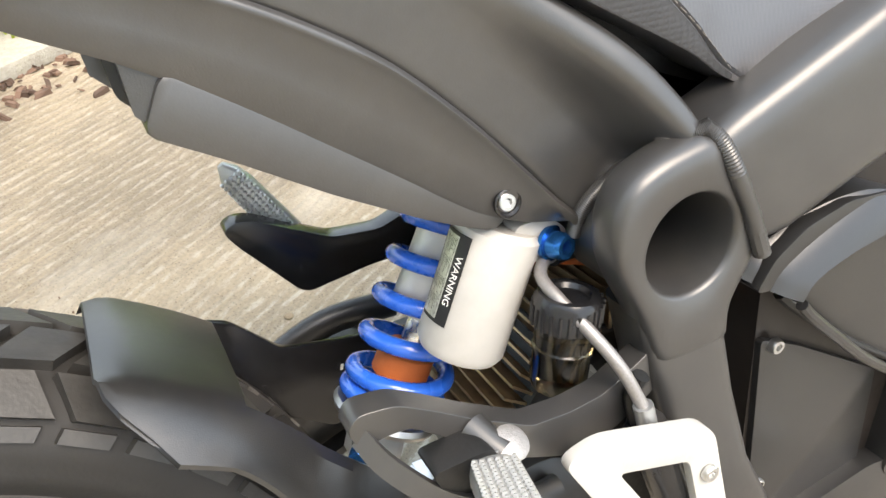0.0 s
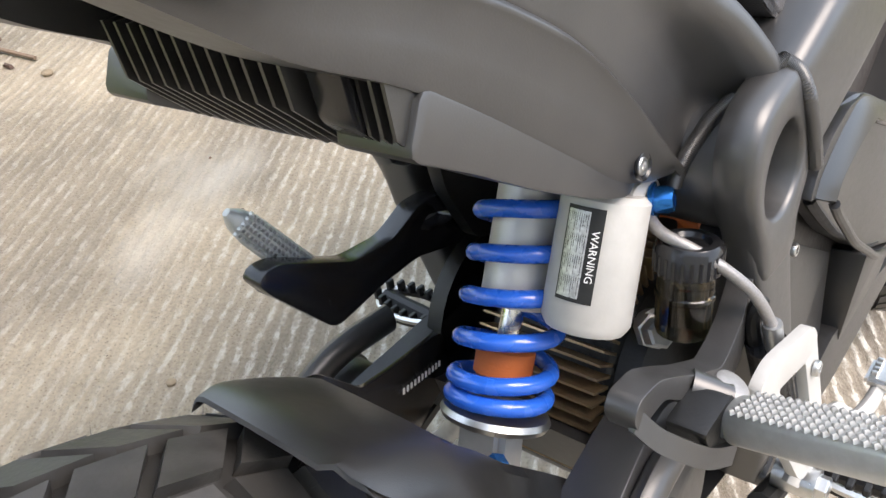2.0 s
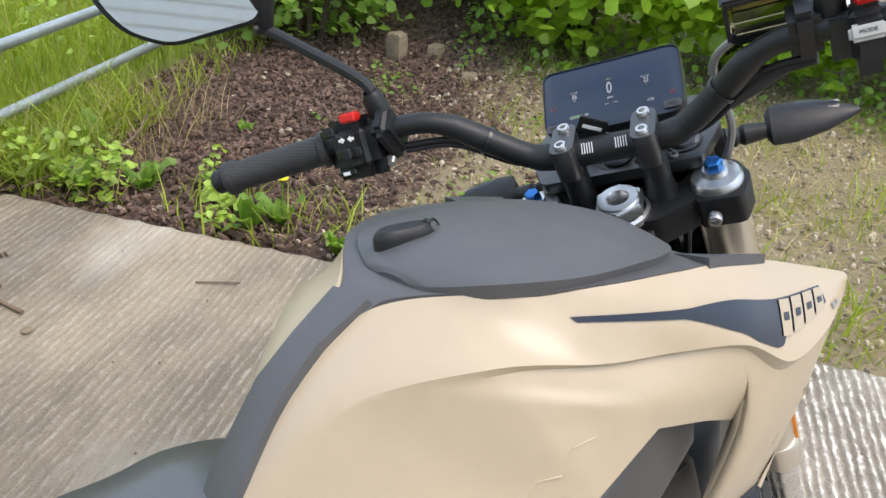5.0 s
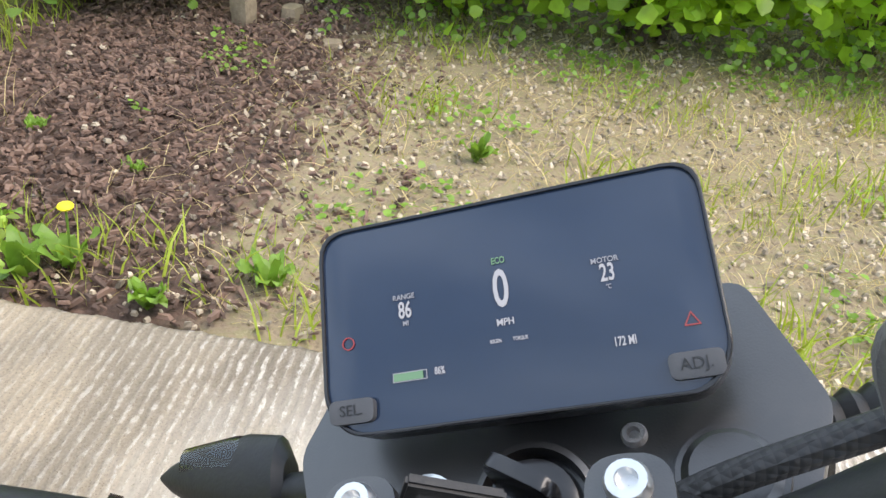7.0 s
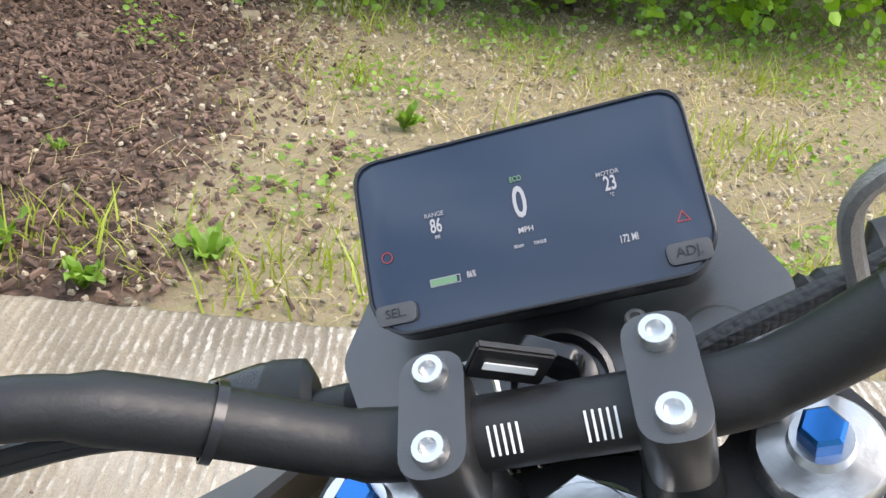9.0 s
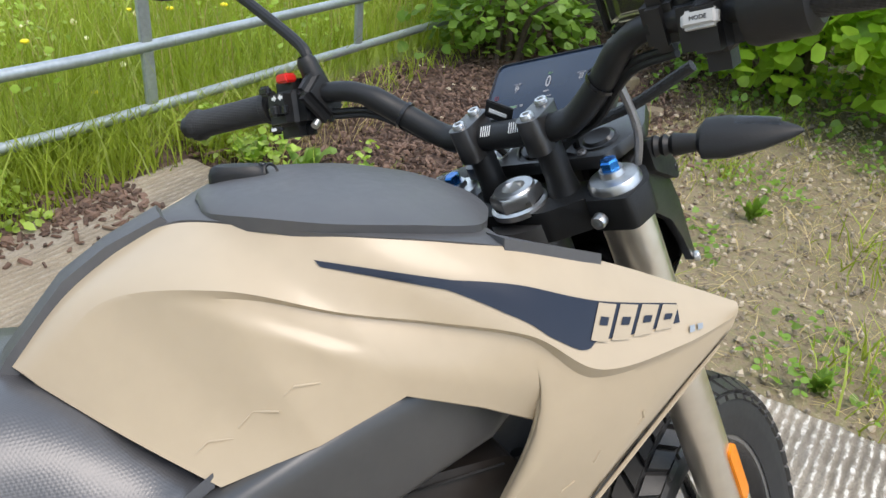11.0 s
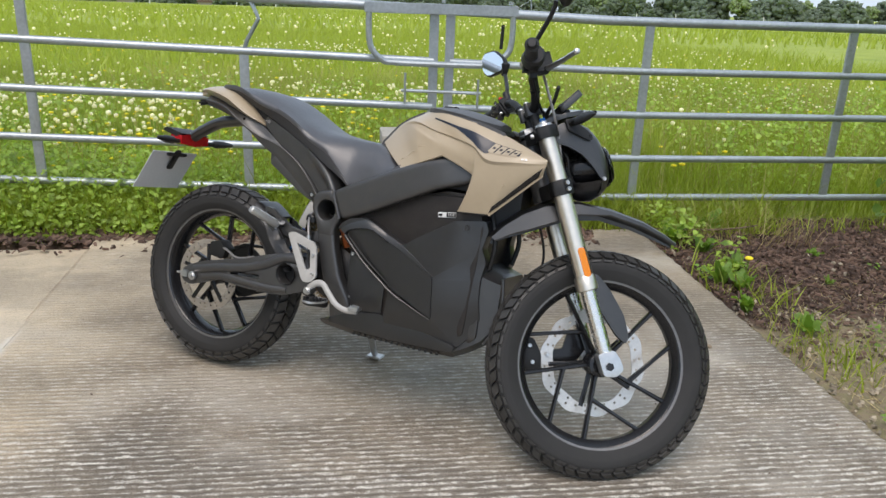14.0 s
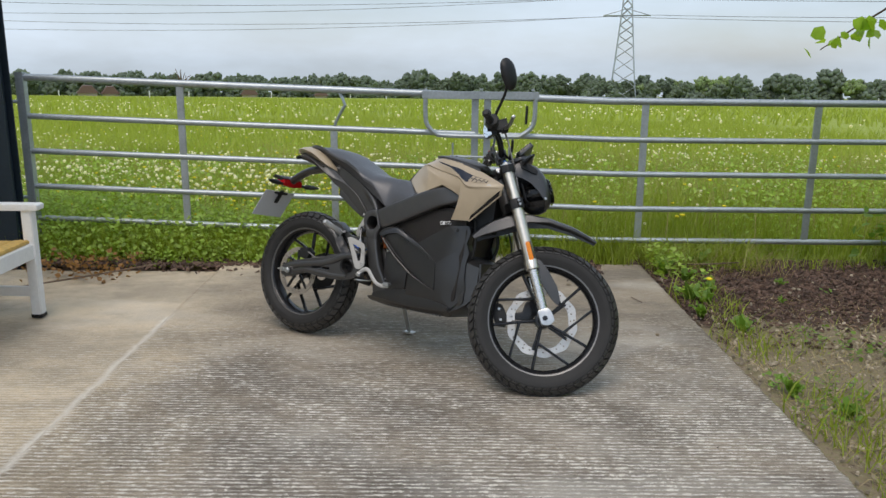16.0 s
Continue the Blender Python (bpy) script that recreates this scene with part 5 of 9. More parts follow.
# --- wheels
def tyre(R, half, h, bead, pitch, seed):
    """A dual-sport tyre: carcass with staggered tread blocks, about its own axle along y."""
    g = random.Random(seed)
    rc = R - 0.009 - h
    prof = []
    for k in range(-12, 13):
        f = radians(k * 8.6)
        prof.append((rc + h * math.cos(f), half * math.sin(f) * (1.0 if abs(k) < 10 else 0.96)))
    prof = [(bead, -half * 0.72)] + prof + [(bead, half * 0.72)]
    carcass = lathe(prof, (0, 0, 0), (0, 1, 0), 84)

    def at(th, f, lift):
        r = rc + (h + lift) * math.cos(f)
        return Vector((r * math.cos(th), (half + lift) * math.sin(f), r * math.sin(th)))

    blocks = bmesh.new()

    def block(t0, t1, f0, f1, skew, tall):
        lo, hi = [], []
        for (t, f) in ((t0, f0), (t1, f0), (t1, f1), (t0, f1)):
            tm, fm = (t0 + t1) / 2, (f0 + f1) / 2
            sh = skew * (f - fm)
            lo.append(at(t + sh, f, -0.002))
            hi.append(at(tm + (t - tm) * 0.91 + sh, fm + (f - fm) * 0.92, tall))
        vl, vh = [blocks.verts.new(p) for p in lo], [blocks.verts.new(p) for p in hi]
        blocks.faces.new(vh)
        for i in range(4):
            j = (i + 1) % 4
            blocks.faces.new((vl[i], vl[j], vh[j], vh[i]))

    n = int(2 * math.pi * R / pitch)
    for i in range(n):
        t = 2 * math.pi * i / n
        d = 2 * math.pi / n
        for s in (-1, 1):
            o = 0.0 if s < 0 else 0.5 * d
            block(t + o, t + o + d * 0.84, s * radians(1.5), s * radians(27), s * 0.16, 0.0095)
            block(t + o + d * 0.30, t + o + d * 1.10, s * radians(31), s * radians(57), s * -0.10, 0.0092)
            block(t + o + d * 0.30, t + o + d * 1.08, s * radians(60.5), s * radians(70), s * 0.05, 0.0045)
    # moulding whiskers left on the blocks
    for i in range(34):
        t, f = g.uniform(0, 6.283), radians(g.uniform(-50, 50))
        a = at(t, f, 0.008)
        b = at(t + g.uniform(-0.012, 0.012), f, 0.008 + g.uniform(0.006, 0.012))
        w = Vector((0, 0.0005, 0))
        vs = [blocks.verts.new(q) for q in (a - w, a + w, b)]
        blocks.faces.new(vs)
    return carcass, blocks


def spoke_bar(r0, a0, r1, a1, w, d, y=0.0):
    """A bar in the wheel's plane from (radius, angle) to (radius, angle)."""
    p = Vector((r0 * math.cos(a0), y, r0 * math.sin(a0)))
    q = Vector((r1 * math.cos(a1), y, r1 * math.sin(a1)))
    t = (q - p).normalized()
    n = Vector((t.z, 0, -t.x))
    up = Vector((0, 1, 0))
    loops = []
    for u, k in ((0, 1.25), (0.5, 0.95), (1, 1.15)):
        c = p.lerp(q, u)
        ww, dd = w * k, d * (1.15 - 0.3 * u)
        loops.append([c + n * ww + up * dd * 0.55, c + n * ww * 0.4 + up * dd, c - n * ww * 0.4 + up * dd, c - n * ww + up * dd * 0.55,
                      c - n * ww - up * dd * 0.55, c - n * ww * 0.4 - up * dd, c + n * ww * 0.4 - up * dd, c + n * ww - up * dd * 0.55])
    return loft(loops)


def disc(R, r_in, y, holes, mat_name, petals=0):
    n = 96
    outer = [(R * (1 + (0.025 * math.sin(petals * 2 * math.pi * k / n) if petals else 0)) * math.cos(2 * math.pi * k / n), R * (1 + (0.025 * math.sin(petals * 2 * math.pi * k / n) if petals else 0)) * math.sin(2 * math.pi * k / n)) for k in range(n)]
    hs = [[(r_in * (1 + 0.022 * math.sin(8 * 2 * math.pi * k / n)) * math.cos(2 * math.pi * k / n), r_in * (1 + 0.022 * math.sin(8 * 2 * math.pi * k / n)) * math.sin(2 * math.pi * k / n)) for k in range(n)]]
    for k in range(holes):
        a = 2 * math.pi * k / holes
        for w in ((0.22, 0.74) if k % 2 else (0.48,)):
            rr = r_in + (R * 0.97 - r_in) * w
            hs.append(circle(rr * math.cos(a + 0.05 * w), rr * math.sin(a + 0.05 * w), 0.0045, 6))
    return prism(outer, y - 0.0022, y + 0.0022, 0.0, hs)


def wheel(name, R, half, h, rim_r, m, disc_r, disc_in, disc_y, disc_mat, petals, turn, pitch):
    carcass, blocks = tyre(R, half, h, rim_r - 0.004, pitch, 5)
    w = rim_r
    hw = half * 0.62
    rim = lathe([(w - 0.03, -hw * 0.35), (w - 0.016, -hw * 0.9), (w - 0.012, -hw), (w + 0.006, -hw - 0.004), (w + 0.008, -hw + 0.004), (w - 0.004, -hw + 0.008), (w - 0.018, -hw * 0.3),
                 (w - 0.018, hw * 0.3), (w - 0.004, hw - 0.008), (w + 0.008, hw - 0.004), (w + 0.006, hw + 0.004), (w - 0.012, hw), (w - 0.016, hw * 0.9), (w - 0.03, hw * 0.35), (w - 0.03, -hw * 0.35)], (0, 0, 0), (0, 1, 0), 72)
    rim.transform(m)
    wh = part(name, rim, M_gloss, bike, "black cast wheel with five forked spokes")
    for s in (-1, 1):
        lip = lathe([(w - 0.010, s * (hw + 0.0014)), (w + 0.0055, s * (hw + 0.0050)), (w + 0.0055, s * (hw + 0.0020)), (w - 0.010, s * (hw - 0.002)), (w - 0.010, s * (hw + 0.0014))], (0, 0, 0), (0, 1, 0), 72)
        lip.transform(m)
        part("rim_lip", lip, M_rimlip, wh, "grey machined rim edge")
    for bm, nm, mat in ((carcass, "tyre", M_rubber), (blocks, "tread", M_tread)):
        bm.transform(m)
        part(nm, bm, mat, wh, "blocky dual-sport tyre" if nm == "tyre" else "dusty rubber tread blocks", 30)
    hub = lathe([(0.0001, -0.062), (0.024, -0.062), (0.026, -0.045), (0.036, -0.042), (0.038, -0.02), (0.03, 0), (0.038, 0.02), (0.036, 0.042), (0.026, 0.045), (0.024, 0.062), (0.0001, 0.062)], (0, 0, 0), (0, 1, 0), 28)
    hub.transform(m)
    part("hub", hub, M_gloss, wh)
    for k in range(5):
        a = turn + 2 * math.pi * k / 5
        b = join(spoke_bar(0.03, a - 0.10, w - 0.02, a - 0.02, 0.0062, 0.012), spoke_bar(0.105, a - 0.03, w - 0.02, a + 0.74, 0.0056, 0.011))
        b.transform(m)
        part("spoke", b, M_gloss, wh)
    d = disc(disc_r, disc_in, disc_y, 28, "disc", petals)
    d.transform(m)
    part("brake_disc", d, disc_mat, wh, "drilled steel brake disc")
    for k in range(5):
        a = 2 * math.pi * k / 5 + 0.4
        b = join(spoke_bar(0.028, a, disc_in + 0.012, a, 0.007, 0.004, disc_y))
        b.transform(m)
        part("disc_carrier", b, M_gloss, wh)
    return wh


REAR = Matrix.Translation((0.0, 0, 0.325))
wheel("rear_wheel", 0.325, 0.064, 0.052, 0.238, REAR, 0.126, 0.098, -0.088, M_discr, 0, 0.3, 0.047)

# --- front assembly: its own axes stand on the steering axis
FORK = Matrix.Translation((1.03, 0, 0.985)) @ Matrix.Rotation(radians(-26.5), 4, "Y") @ Matrix.Rotation(radians(30.0), 4, "Z")
AXLE = (0.025, 0, -0.766)
FORK = FORK @ Matrix.Translation(AXLE) @ Matrix.Rotation(radians(1.9), 4, "X") @ Matrix.Rotation(radians(1.4), 4, "Y") @ Matrix.Translation((-AXLE[0], 0, -AXLE[2]))
FWHEEL = FORK @ Matrix.Translation(AXLE)
wheel("front_wheel", 0.338, 0.050, 0.044, 0.252, FWHEEL, 0.160, 0.124, 0.060, M_disc, 10, 0.50, 0.039)


def front(name, bm, mat, parent=None, label="", sharp=35):
    bm.transform(FORK)
    return part(name, bm, mat, parent or bike, label, sharp)


FX, FY = 0.028, 0.096
for s in (-1, 1):
    y = s * FY
    leg = front("fork_leg", join(rod((FX, y, -0.055), (FX, y, -0.525), 0.0265, 28, bev=0.002), lathe([(0.0265, 0), (0.031, 0.003), (0.031, 0.038), (0.028, 0.045), (0.022, 0.046)], (FX, y, -0.545), (0, 0, 1), 28)), M_champ, None, "champagne metal fork leg")
    front("lower_tube", rod((FX, y, -0.53), (FX, y, -0.755), 0.0215, 24), M_chrome, leg)
    foot = prism(rounded([(FX - 0.026, -0.725), (FX + 0.024, -0.725), (FX + 0.034, -0.755), (FX + 0.036, -0.785), (FX + 0.01, -0.80), (FX - 0.024, -0.79)], 0.01), y - 0.022, y + 0.022, 0.005)
    front("fork_foot", foot, M_alu, leg, "cast aluminium axle foot")
    front("fork_cap", join(lathe([(0.0001, 0.012), (0.012, 0.012), (0.013, 0.006), (0.024, 0.004), (0.0265, 0.0), (0.0265, -0.012)], (FX, y, -0.052), (0, 0, 1), 30)), M_alu, leg, "polished fork cap")
    front("adjuster", hexbolt((FX, y, -0.042), (0, 0, 1), 0.0095, 0.012), M_blue, leg, "blue anodised damping adjuster")
    front("axle_bolt", rod((AXLE[0], y + s * 0.018, AXLE[2]), (AXLE[0], y + s * 0.030, AXLE[2]), 0.012, 6), M_gloss, leg)
    if s < 0:
        front("fork_reflector", prism(rounded([(FX - 0.006, -0.505), (FX + 0.014, -0.505), (FX + 0.014, -0.420), (FX - 0.006, -0.420)], 0.010), y - 0.030, y - 0.018, 0.003), M_amber, leg, "amber oval fork reflector")
        front("reflector_base", prism(rounded([(FX - 0.009, -0.510), (FX + 0.019, -0.510), (FX + 0.019, -0.415), (FX - 0.009, -0.415)], 0.010), y - 0.022, y - 0.008, 0.003), M_black, leg)

# triple clamps
def clamp_plate(z0, z1, reach):
    half = [(-0.018, 0.0), (-0.02, 0.035), (0.004, 0.075), (FX - 0.030, FY - 0.020), (FX - 0.030, FY + 0.024), (FX + 0.004, FY + 0.034), (FX + 0.034, FY + 0.018), (FX + 0.034, FY - 0.02), (reach, 0.06), (reach + 0.006, 0.0)]
    pts = half + [(x, -y) for x, y in half[-2:0:-1]]
    bm = prism(rounded(pts, 0.008, 3), 0, z1 - z0, 0.004)
    bm.transform(Matrix.Translation((0, 0, z0)) @ Matrix(((1, 0, 0, 0), (0, 0, 1, 0), (0, 1, 0, 0), (0, 0, 0, 1))))
    return bm


front("top_clamp", clamp_plate(-0.092, -0.057, 0.036), M_black, None, "matt black top fork clamp")
front("bottom_clamp", clamp_plate(-0.262, -0.218, 0.05), M_black, None, "matt black lower fork clamp")
front("head_tube", rod((0, 0, -0.07), (0, 0, -0.26), 0.036, 28), M_frame)
front("steering_nut", join(lathe([(0.030, -0.006), (0.030, 0.0), (0.026, 0.002)], (0, 0, -0.054), (0, 0, 1), 30), lathe([(0.0275, 0.0), (0.0275, 0.011), (0.0255, 0.014), (0.0130, 0.014), (0.0118, 0.012), (0.0118, -0.006)], (0, 0, -0.052), (0, 0, 1), 6), lathe([(0.0225, 0.014), (0.021, 0.0165), (0.0125, 0.0165), (0.0115, 0.015), (0.0115, -0.008), (0.0001, -0.008)], (0, 0, -0.052), (0, 0, 1), 28)), M_alu, None, "large silver steering head nut")
for s in (-1, 1):
    front("clamp_bolt", socket_bolt((FX - 0.036, s * (FY - 0.006), -0.074), (-1, 0, 0), 0.0075, 0.009), M_alu)
    front("clamp_bolt", socket_bolt((FX + 0.012, s * (FY + 0.036), -0.232), (0.3, s, 0), 0.0065, 0.008), M_alu)
    front("clamp_bolt", socket_bolt((FX + 0.012, s * (FY + 0.036), -0.250), (0.3, s, 0), 0.0065, 0.008), M_alu)

# handlebar
BAR = [(0.0235, 0.0, 0.012), (0.0235, 0.055, 0.013), (0.0245, 0.082, 0.021), (0.024, 0.118, 0.050), (0.018, 0.153, 0.083), (0.012, 0.188, 0.096), (0.000, 0.25, 0.099), (-0.029, 0.396, 0.104)]
pts = spline([(x, -y, z) for x, y, z in BAR[:0:-1]] + BAR, 5)
front("handlebar", tube(pts, [0.0142 if abs(p.y) < 0.075 else 0.0132 if abs(p.y) < 0.15 else 0.0112 for p in pts], 16), M_black, None, "wide matt black tapered handlebar")
for s in (-1, 1):
    y = s * 0.041
    post = lathe([(0.019, -0.062), (0.0165, -0.054), (0.0145, -0.040), (0.0140, -0.002), (0.0001, -0.002)], (0.0235, y, 0), (0, 0, 1), 24)
    rs = front("bar_riser", post, M_black, None, "round black handlebar riser")
    head = prism(rounded([(-0.002, y - 0.0125), (0.049, y - 0.0125), (0.049, y + 0.0125), (-0.002, y + 0.0125)], 0.0122, 6), 0, 0.038, 0.003)
    head.transform(Matrix.Translation((0, 0, -0.005)) @ Matrix(((1, 0, 0, 0), (0, 0, 1, 0), (0, 1, 0, 0), (0, 0, 0, 1))))
    front("riser_clamp", head, M_plastic, rs)
    for x in (0.008, 0.039):
        front("riser_bolt", socket_bolt((x, y, 0.031), (-0.05, 0, 1), 0.0068, 0.007), M_alu, rs)
    for k in range(5):
        front("bar_mark", box((0.0235 - 0.0096, s * (0.012 + 0.0026 * k), 0.0228), (0.011, 0.0009, 0.0004), 0.0, Matrix.Rotation(radians(-42), 4, "Y")), M_print)


def bar_at(y):
    s = 1 if y >= 0 else -1
    y = abs(y)
    for a, b in zip(BAR, BAR[1:]):
        if a[1] <= y <= b[1]:
            u = (y - a[1]) / (b[1] - a[1])
            v = Vector(a).lerp(Vector(b), u)
            return Vector((v.x, s * y, v.z))
    return Vector((BAR[-1][0], s * y, BAR[-1][2]))


for s in (-1, 1):
    g0, g1 = bar_at(s * 0.279), bar_at(s * 0.395)
    d = (g1 - g0).normalized()
    grip = front("grip", lathe([(0.0001, -0.003), (0.019, -0.003), (0.0195, 0.004), (0.0165, 0.007), (0.0162, 0.108), (0.019, 0.112), (0.019, 0.120), (0.014, 0.124), (0.0001, 0.124)], g0, d, 28), M_grip, None, "black diamond-patterned rubber grip")
    front("bar_end", lathe([(0.0135, 0.122), (0.0135, 0.134), (0.010, 0.138), (0.0001, 0.138)], g0, d, 20), M_black, grip)

# left switchgear: two half shells with a rider's face full of buttons
c = bar_at(0.247) + Vector((-0.002, 0, -0.008))
FACE = Matrix.Translation(c) @ Matrix.Rotation(radians(26), 4, "Y")


def on_face(name, centre, size, mat, bev=0.002, label="", parent=None):
    b = box(centre, size, bev, None, 3)
    b.transform(FACE)
    return front(name, b, mat, parent or sw, label)


b = box((0, 0, 0), (0.052, 0.058, 0.064), 0.016, None, 5)
b.transform(FACE)
sw = front("switch_housing", b, M_black, None, "black switch housing with red button")
on_face("housing_seam", (0.002, 0, 0), (0.0015, 0.0588, 0.0648), M_gloss, 0.0006)
on_face("red_switch", (-0.012, -0.006, 0.033), (0.016, 0.019, 0.010), M_red, 0.002, "red rocker switch")
on_face("beam_switch", (-0.026, 0.016, 0.022), (0.008, 0.018, 0.012), M_gloss, 0.003)
on_face("signal_switch", (-0.027, -0.004, -0.002), (0.008, 0.030, 0.011), M_gloss, 0.002)
on_face("signal_knob", (-0.032, -0.004, -0.002), (0.010, 0.012, 0.014), M_black, 0.003)
on_face("horn_button", (-0.027, 0.004, -0.022), (0.008, 0.024, 0.011), M_gloss, 0.004)
on_face("horn_mark", (-0.0312, 0.004, -0.022), (0.0006, 0.008, 0.0035), M_print, 0.0)
for k in (-1, 1):
    b = prism([(-0.0035, -0.0016), (0.0, -0.0016), (0.0, -0.0034), (0.0040, 0.0), (0.0, 0.0034), (0.0, 0.0016), (-0.0035, 0.0016)], -0.0004, 0.0004, 0.0)
    b.transform(FACE @ Matrix.Translation((-0.0264, -0.003 - 0.0055 * k, 0.012)) @ Matrix.Rotation(radians(90 + 90 * k), 4, "X") @ Matrix.Rotation(radians(-90), 4, "Z"))
    front("switch_mark", b, M_print, sw)
front("switch_clamp", box(bar_at(0.209) + Vector((0, 0, -0.002)), (0.042, 0.022, 0.056), 0.008, Matrix.Rotation(radians(-20), 4, "Y"), 3), M_black, sw)
front("clamp_screw", rod(bar_at(0.209) + Vector((-0.020, 0, -0.022)), bar_at(0.209) + Vector((-0.028, 0, -0.024)), 0.0042, 12), M_alu, sw)

# right switchgear, reservoir and lever
c = bar_at(-0.238)
swr = front("switch_housing", box(c + Vector((0.0, 0, -0.008)), (0.056, 0.054, 0.070), 0.018, Matrix.Rotation(radians(12), 4, "Y"), 5), M_black, None, "black throttle housing with red kill switch")
front("red_switch", box(c + Vector((-0.010, -0.002, 0.030)), (0.014, 0.022, 0.010), 0.002, Matrix.Rotation(radians(-25), 4, "Y")), M_red, swr, "red kill switch")
b = box((0, 0, 0), (0.010, 0.028, 0.014), 0.003, None, 3)
b.transform(Matrix.Translation(c + Vector((-0.026, 0.002, 0.006))) @ Matrix.Rotation(radians(35), 4, "Y"))
front("mode_button", b, M_white, swr, "pale mode button")
words("MODE", 0.0046, FORK @ Matrix.Translation(c + Vector((-0.026, 0.002, 0.006))) @ Matrix.Rotation(radians(35), 4, "Y") @ Matrix.Translation((-0.0052, 0, 0)) @ Matrix(((0, 0, -1, 0), (-1, 0, 0, 0), (0, 1, 0, 0), (0, 0, 0, 1))), M_black, swr, "button_letters", 0.0004)
front("throttle_drum", lathe([(0.0001, -0.004), (0.028, -0.004), (0.030, 0.002), (0.029, 0.040), (0.022, 0.046), (0.0001, 0.046)], bar_at(-0.268), (0, -1, 0), 26), M_black, swr)
mc = bar_at(-0.185)
ro = mc + Vector((0.040, 0.020, 0.012))
master = front("brake_reservoir", box(ro, (0.036, 0.066, 0.034), 0.006, None, 3), M_smoke, None, "amber-tinted brake fluid reservoir with black lid")
front("reservoir_lid", box(ro + Vector((0, 0, 0.0205)), (0.041, 0.072, 0.007), 0.0025), M_black, master)
front("reservoir_body", box(ro + Vector((0.001, 0, -0.020)), (0.034, 0.064, 0.008), 0.003), M_black, master)
for k in (-1, 1):
    front("reservoir_rib", box(ro + Vector((0, 0.033 * k, 0.001)), (0.038, 0.003, 0.036), 0.001), M_black, master)
    front("lid_screw", socket_bolt(ro + Vector((0, 0.027 * k, 0.024)), (0, 0, 1), 0.0035, 0.002), M_alu, master)
front("master_clamp", box(mc + Vector((0.006, -0.008, 0.002)), (0.046, 0.026, 0.046), 0.007), M_black, master)
lev = [mc + Vector((0.042, -0.01, -0.010)), mc + Vector((0.058, -0.05, -0.012)), mc + Vector((0.062, -0.12, -0.022)), mc + Vector((0.062, -0.18, -0.030)), mc + Vector((0.063, -0.222, -0.036))]
front("brake_lever", join(tube(spline(lev, 5), [0.0075] * 10 + [0.0065] * 10 + [0.006], 10, 1.25), lathe([(0.0001, -0.009), (0.006, -0.007), (0.0085, 0), (0.006, 0.007), (0.0001, 0.009)], lev[-1], (0, 1, 0), 14)), M_alu, None, "silver front brake lever with ball end")
front("brake_hose", tube(spline([mc + Vector((0.04, 0.04, -0.005)), (0.062, -0.112, 0.055), (0.060, -0.118, -0.02), (0.062, -0.09, -0.10), (0.050, -0.06, -0.24)], 7), 0.0042, 8), M_hose, None, "grey braided front brake hose")
for dz, mt in ((-0.014, M_black), (-0.020, M_black)):
    for s in (-1, 1):
        pp = [bar_at(s * 0.20) + Vector((-0.004, 0, dz - 0.006)), bar_at(s * 0.15) + Vector((0.0, 0, dz - 0.004)), bar_at(s * 0.10) + Vector((0.006, 0, dz - 0.004)), bar_at(s * 0.062) + Vector((0.022, 0, dz - 0.004)), Vector((0.065, s * 0.045, -0.03)), Vector((0.07, s * 0.04, -0.12))]
        front("cable", tube(spline(pp, 5), 0.0036, 8), mt)
for s in (-1, 1):
    front("cable_tie", lathe([(0.0145, -0.002), (0.0155, -0.002), (0.0155, 0.002), (0.0145, 0.002)], bar_at(s * 0.118), (0, 0.75 * s, 0.66), 18), M_gloss)

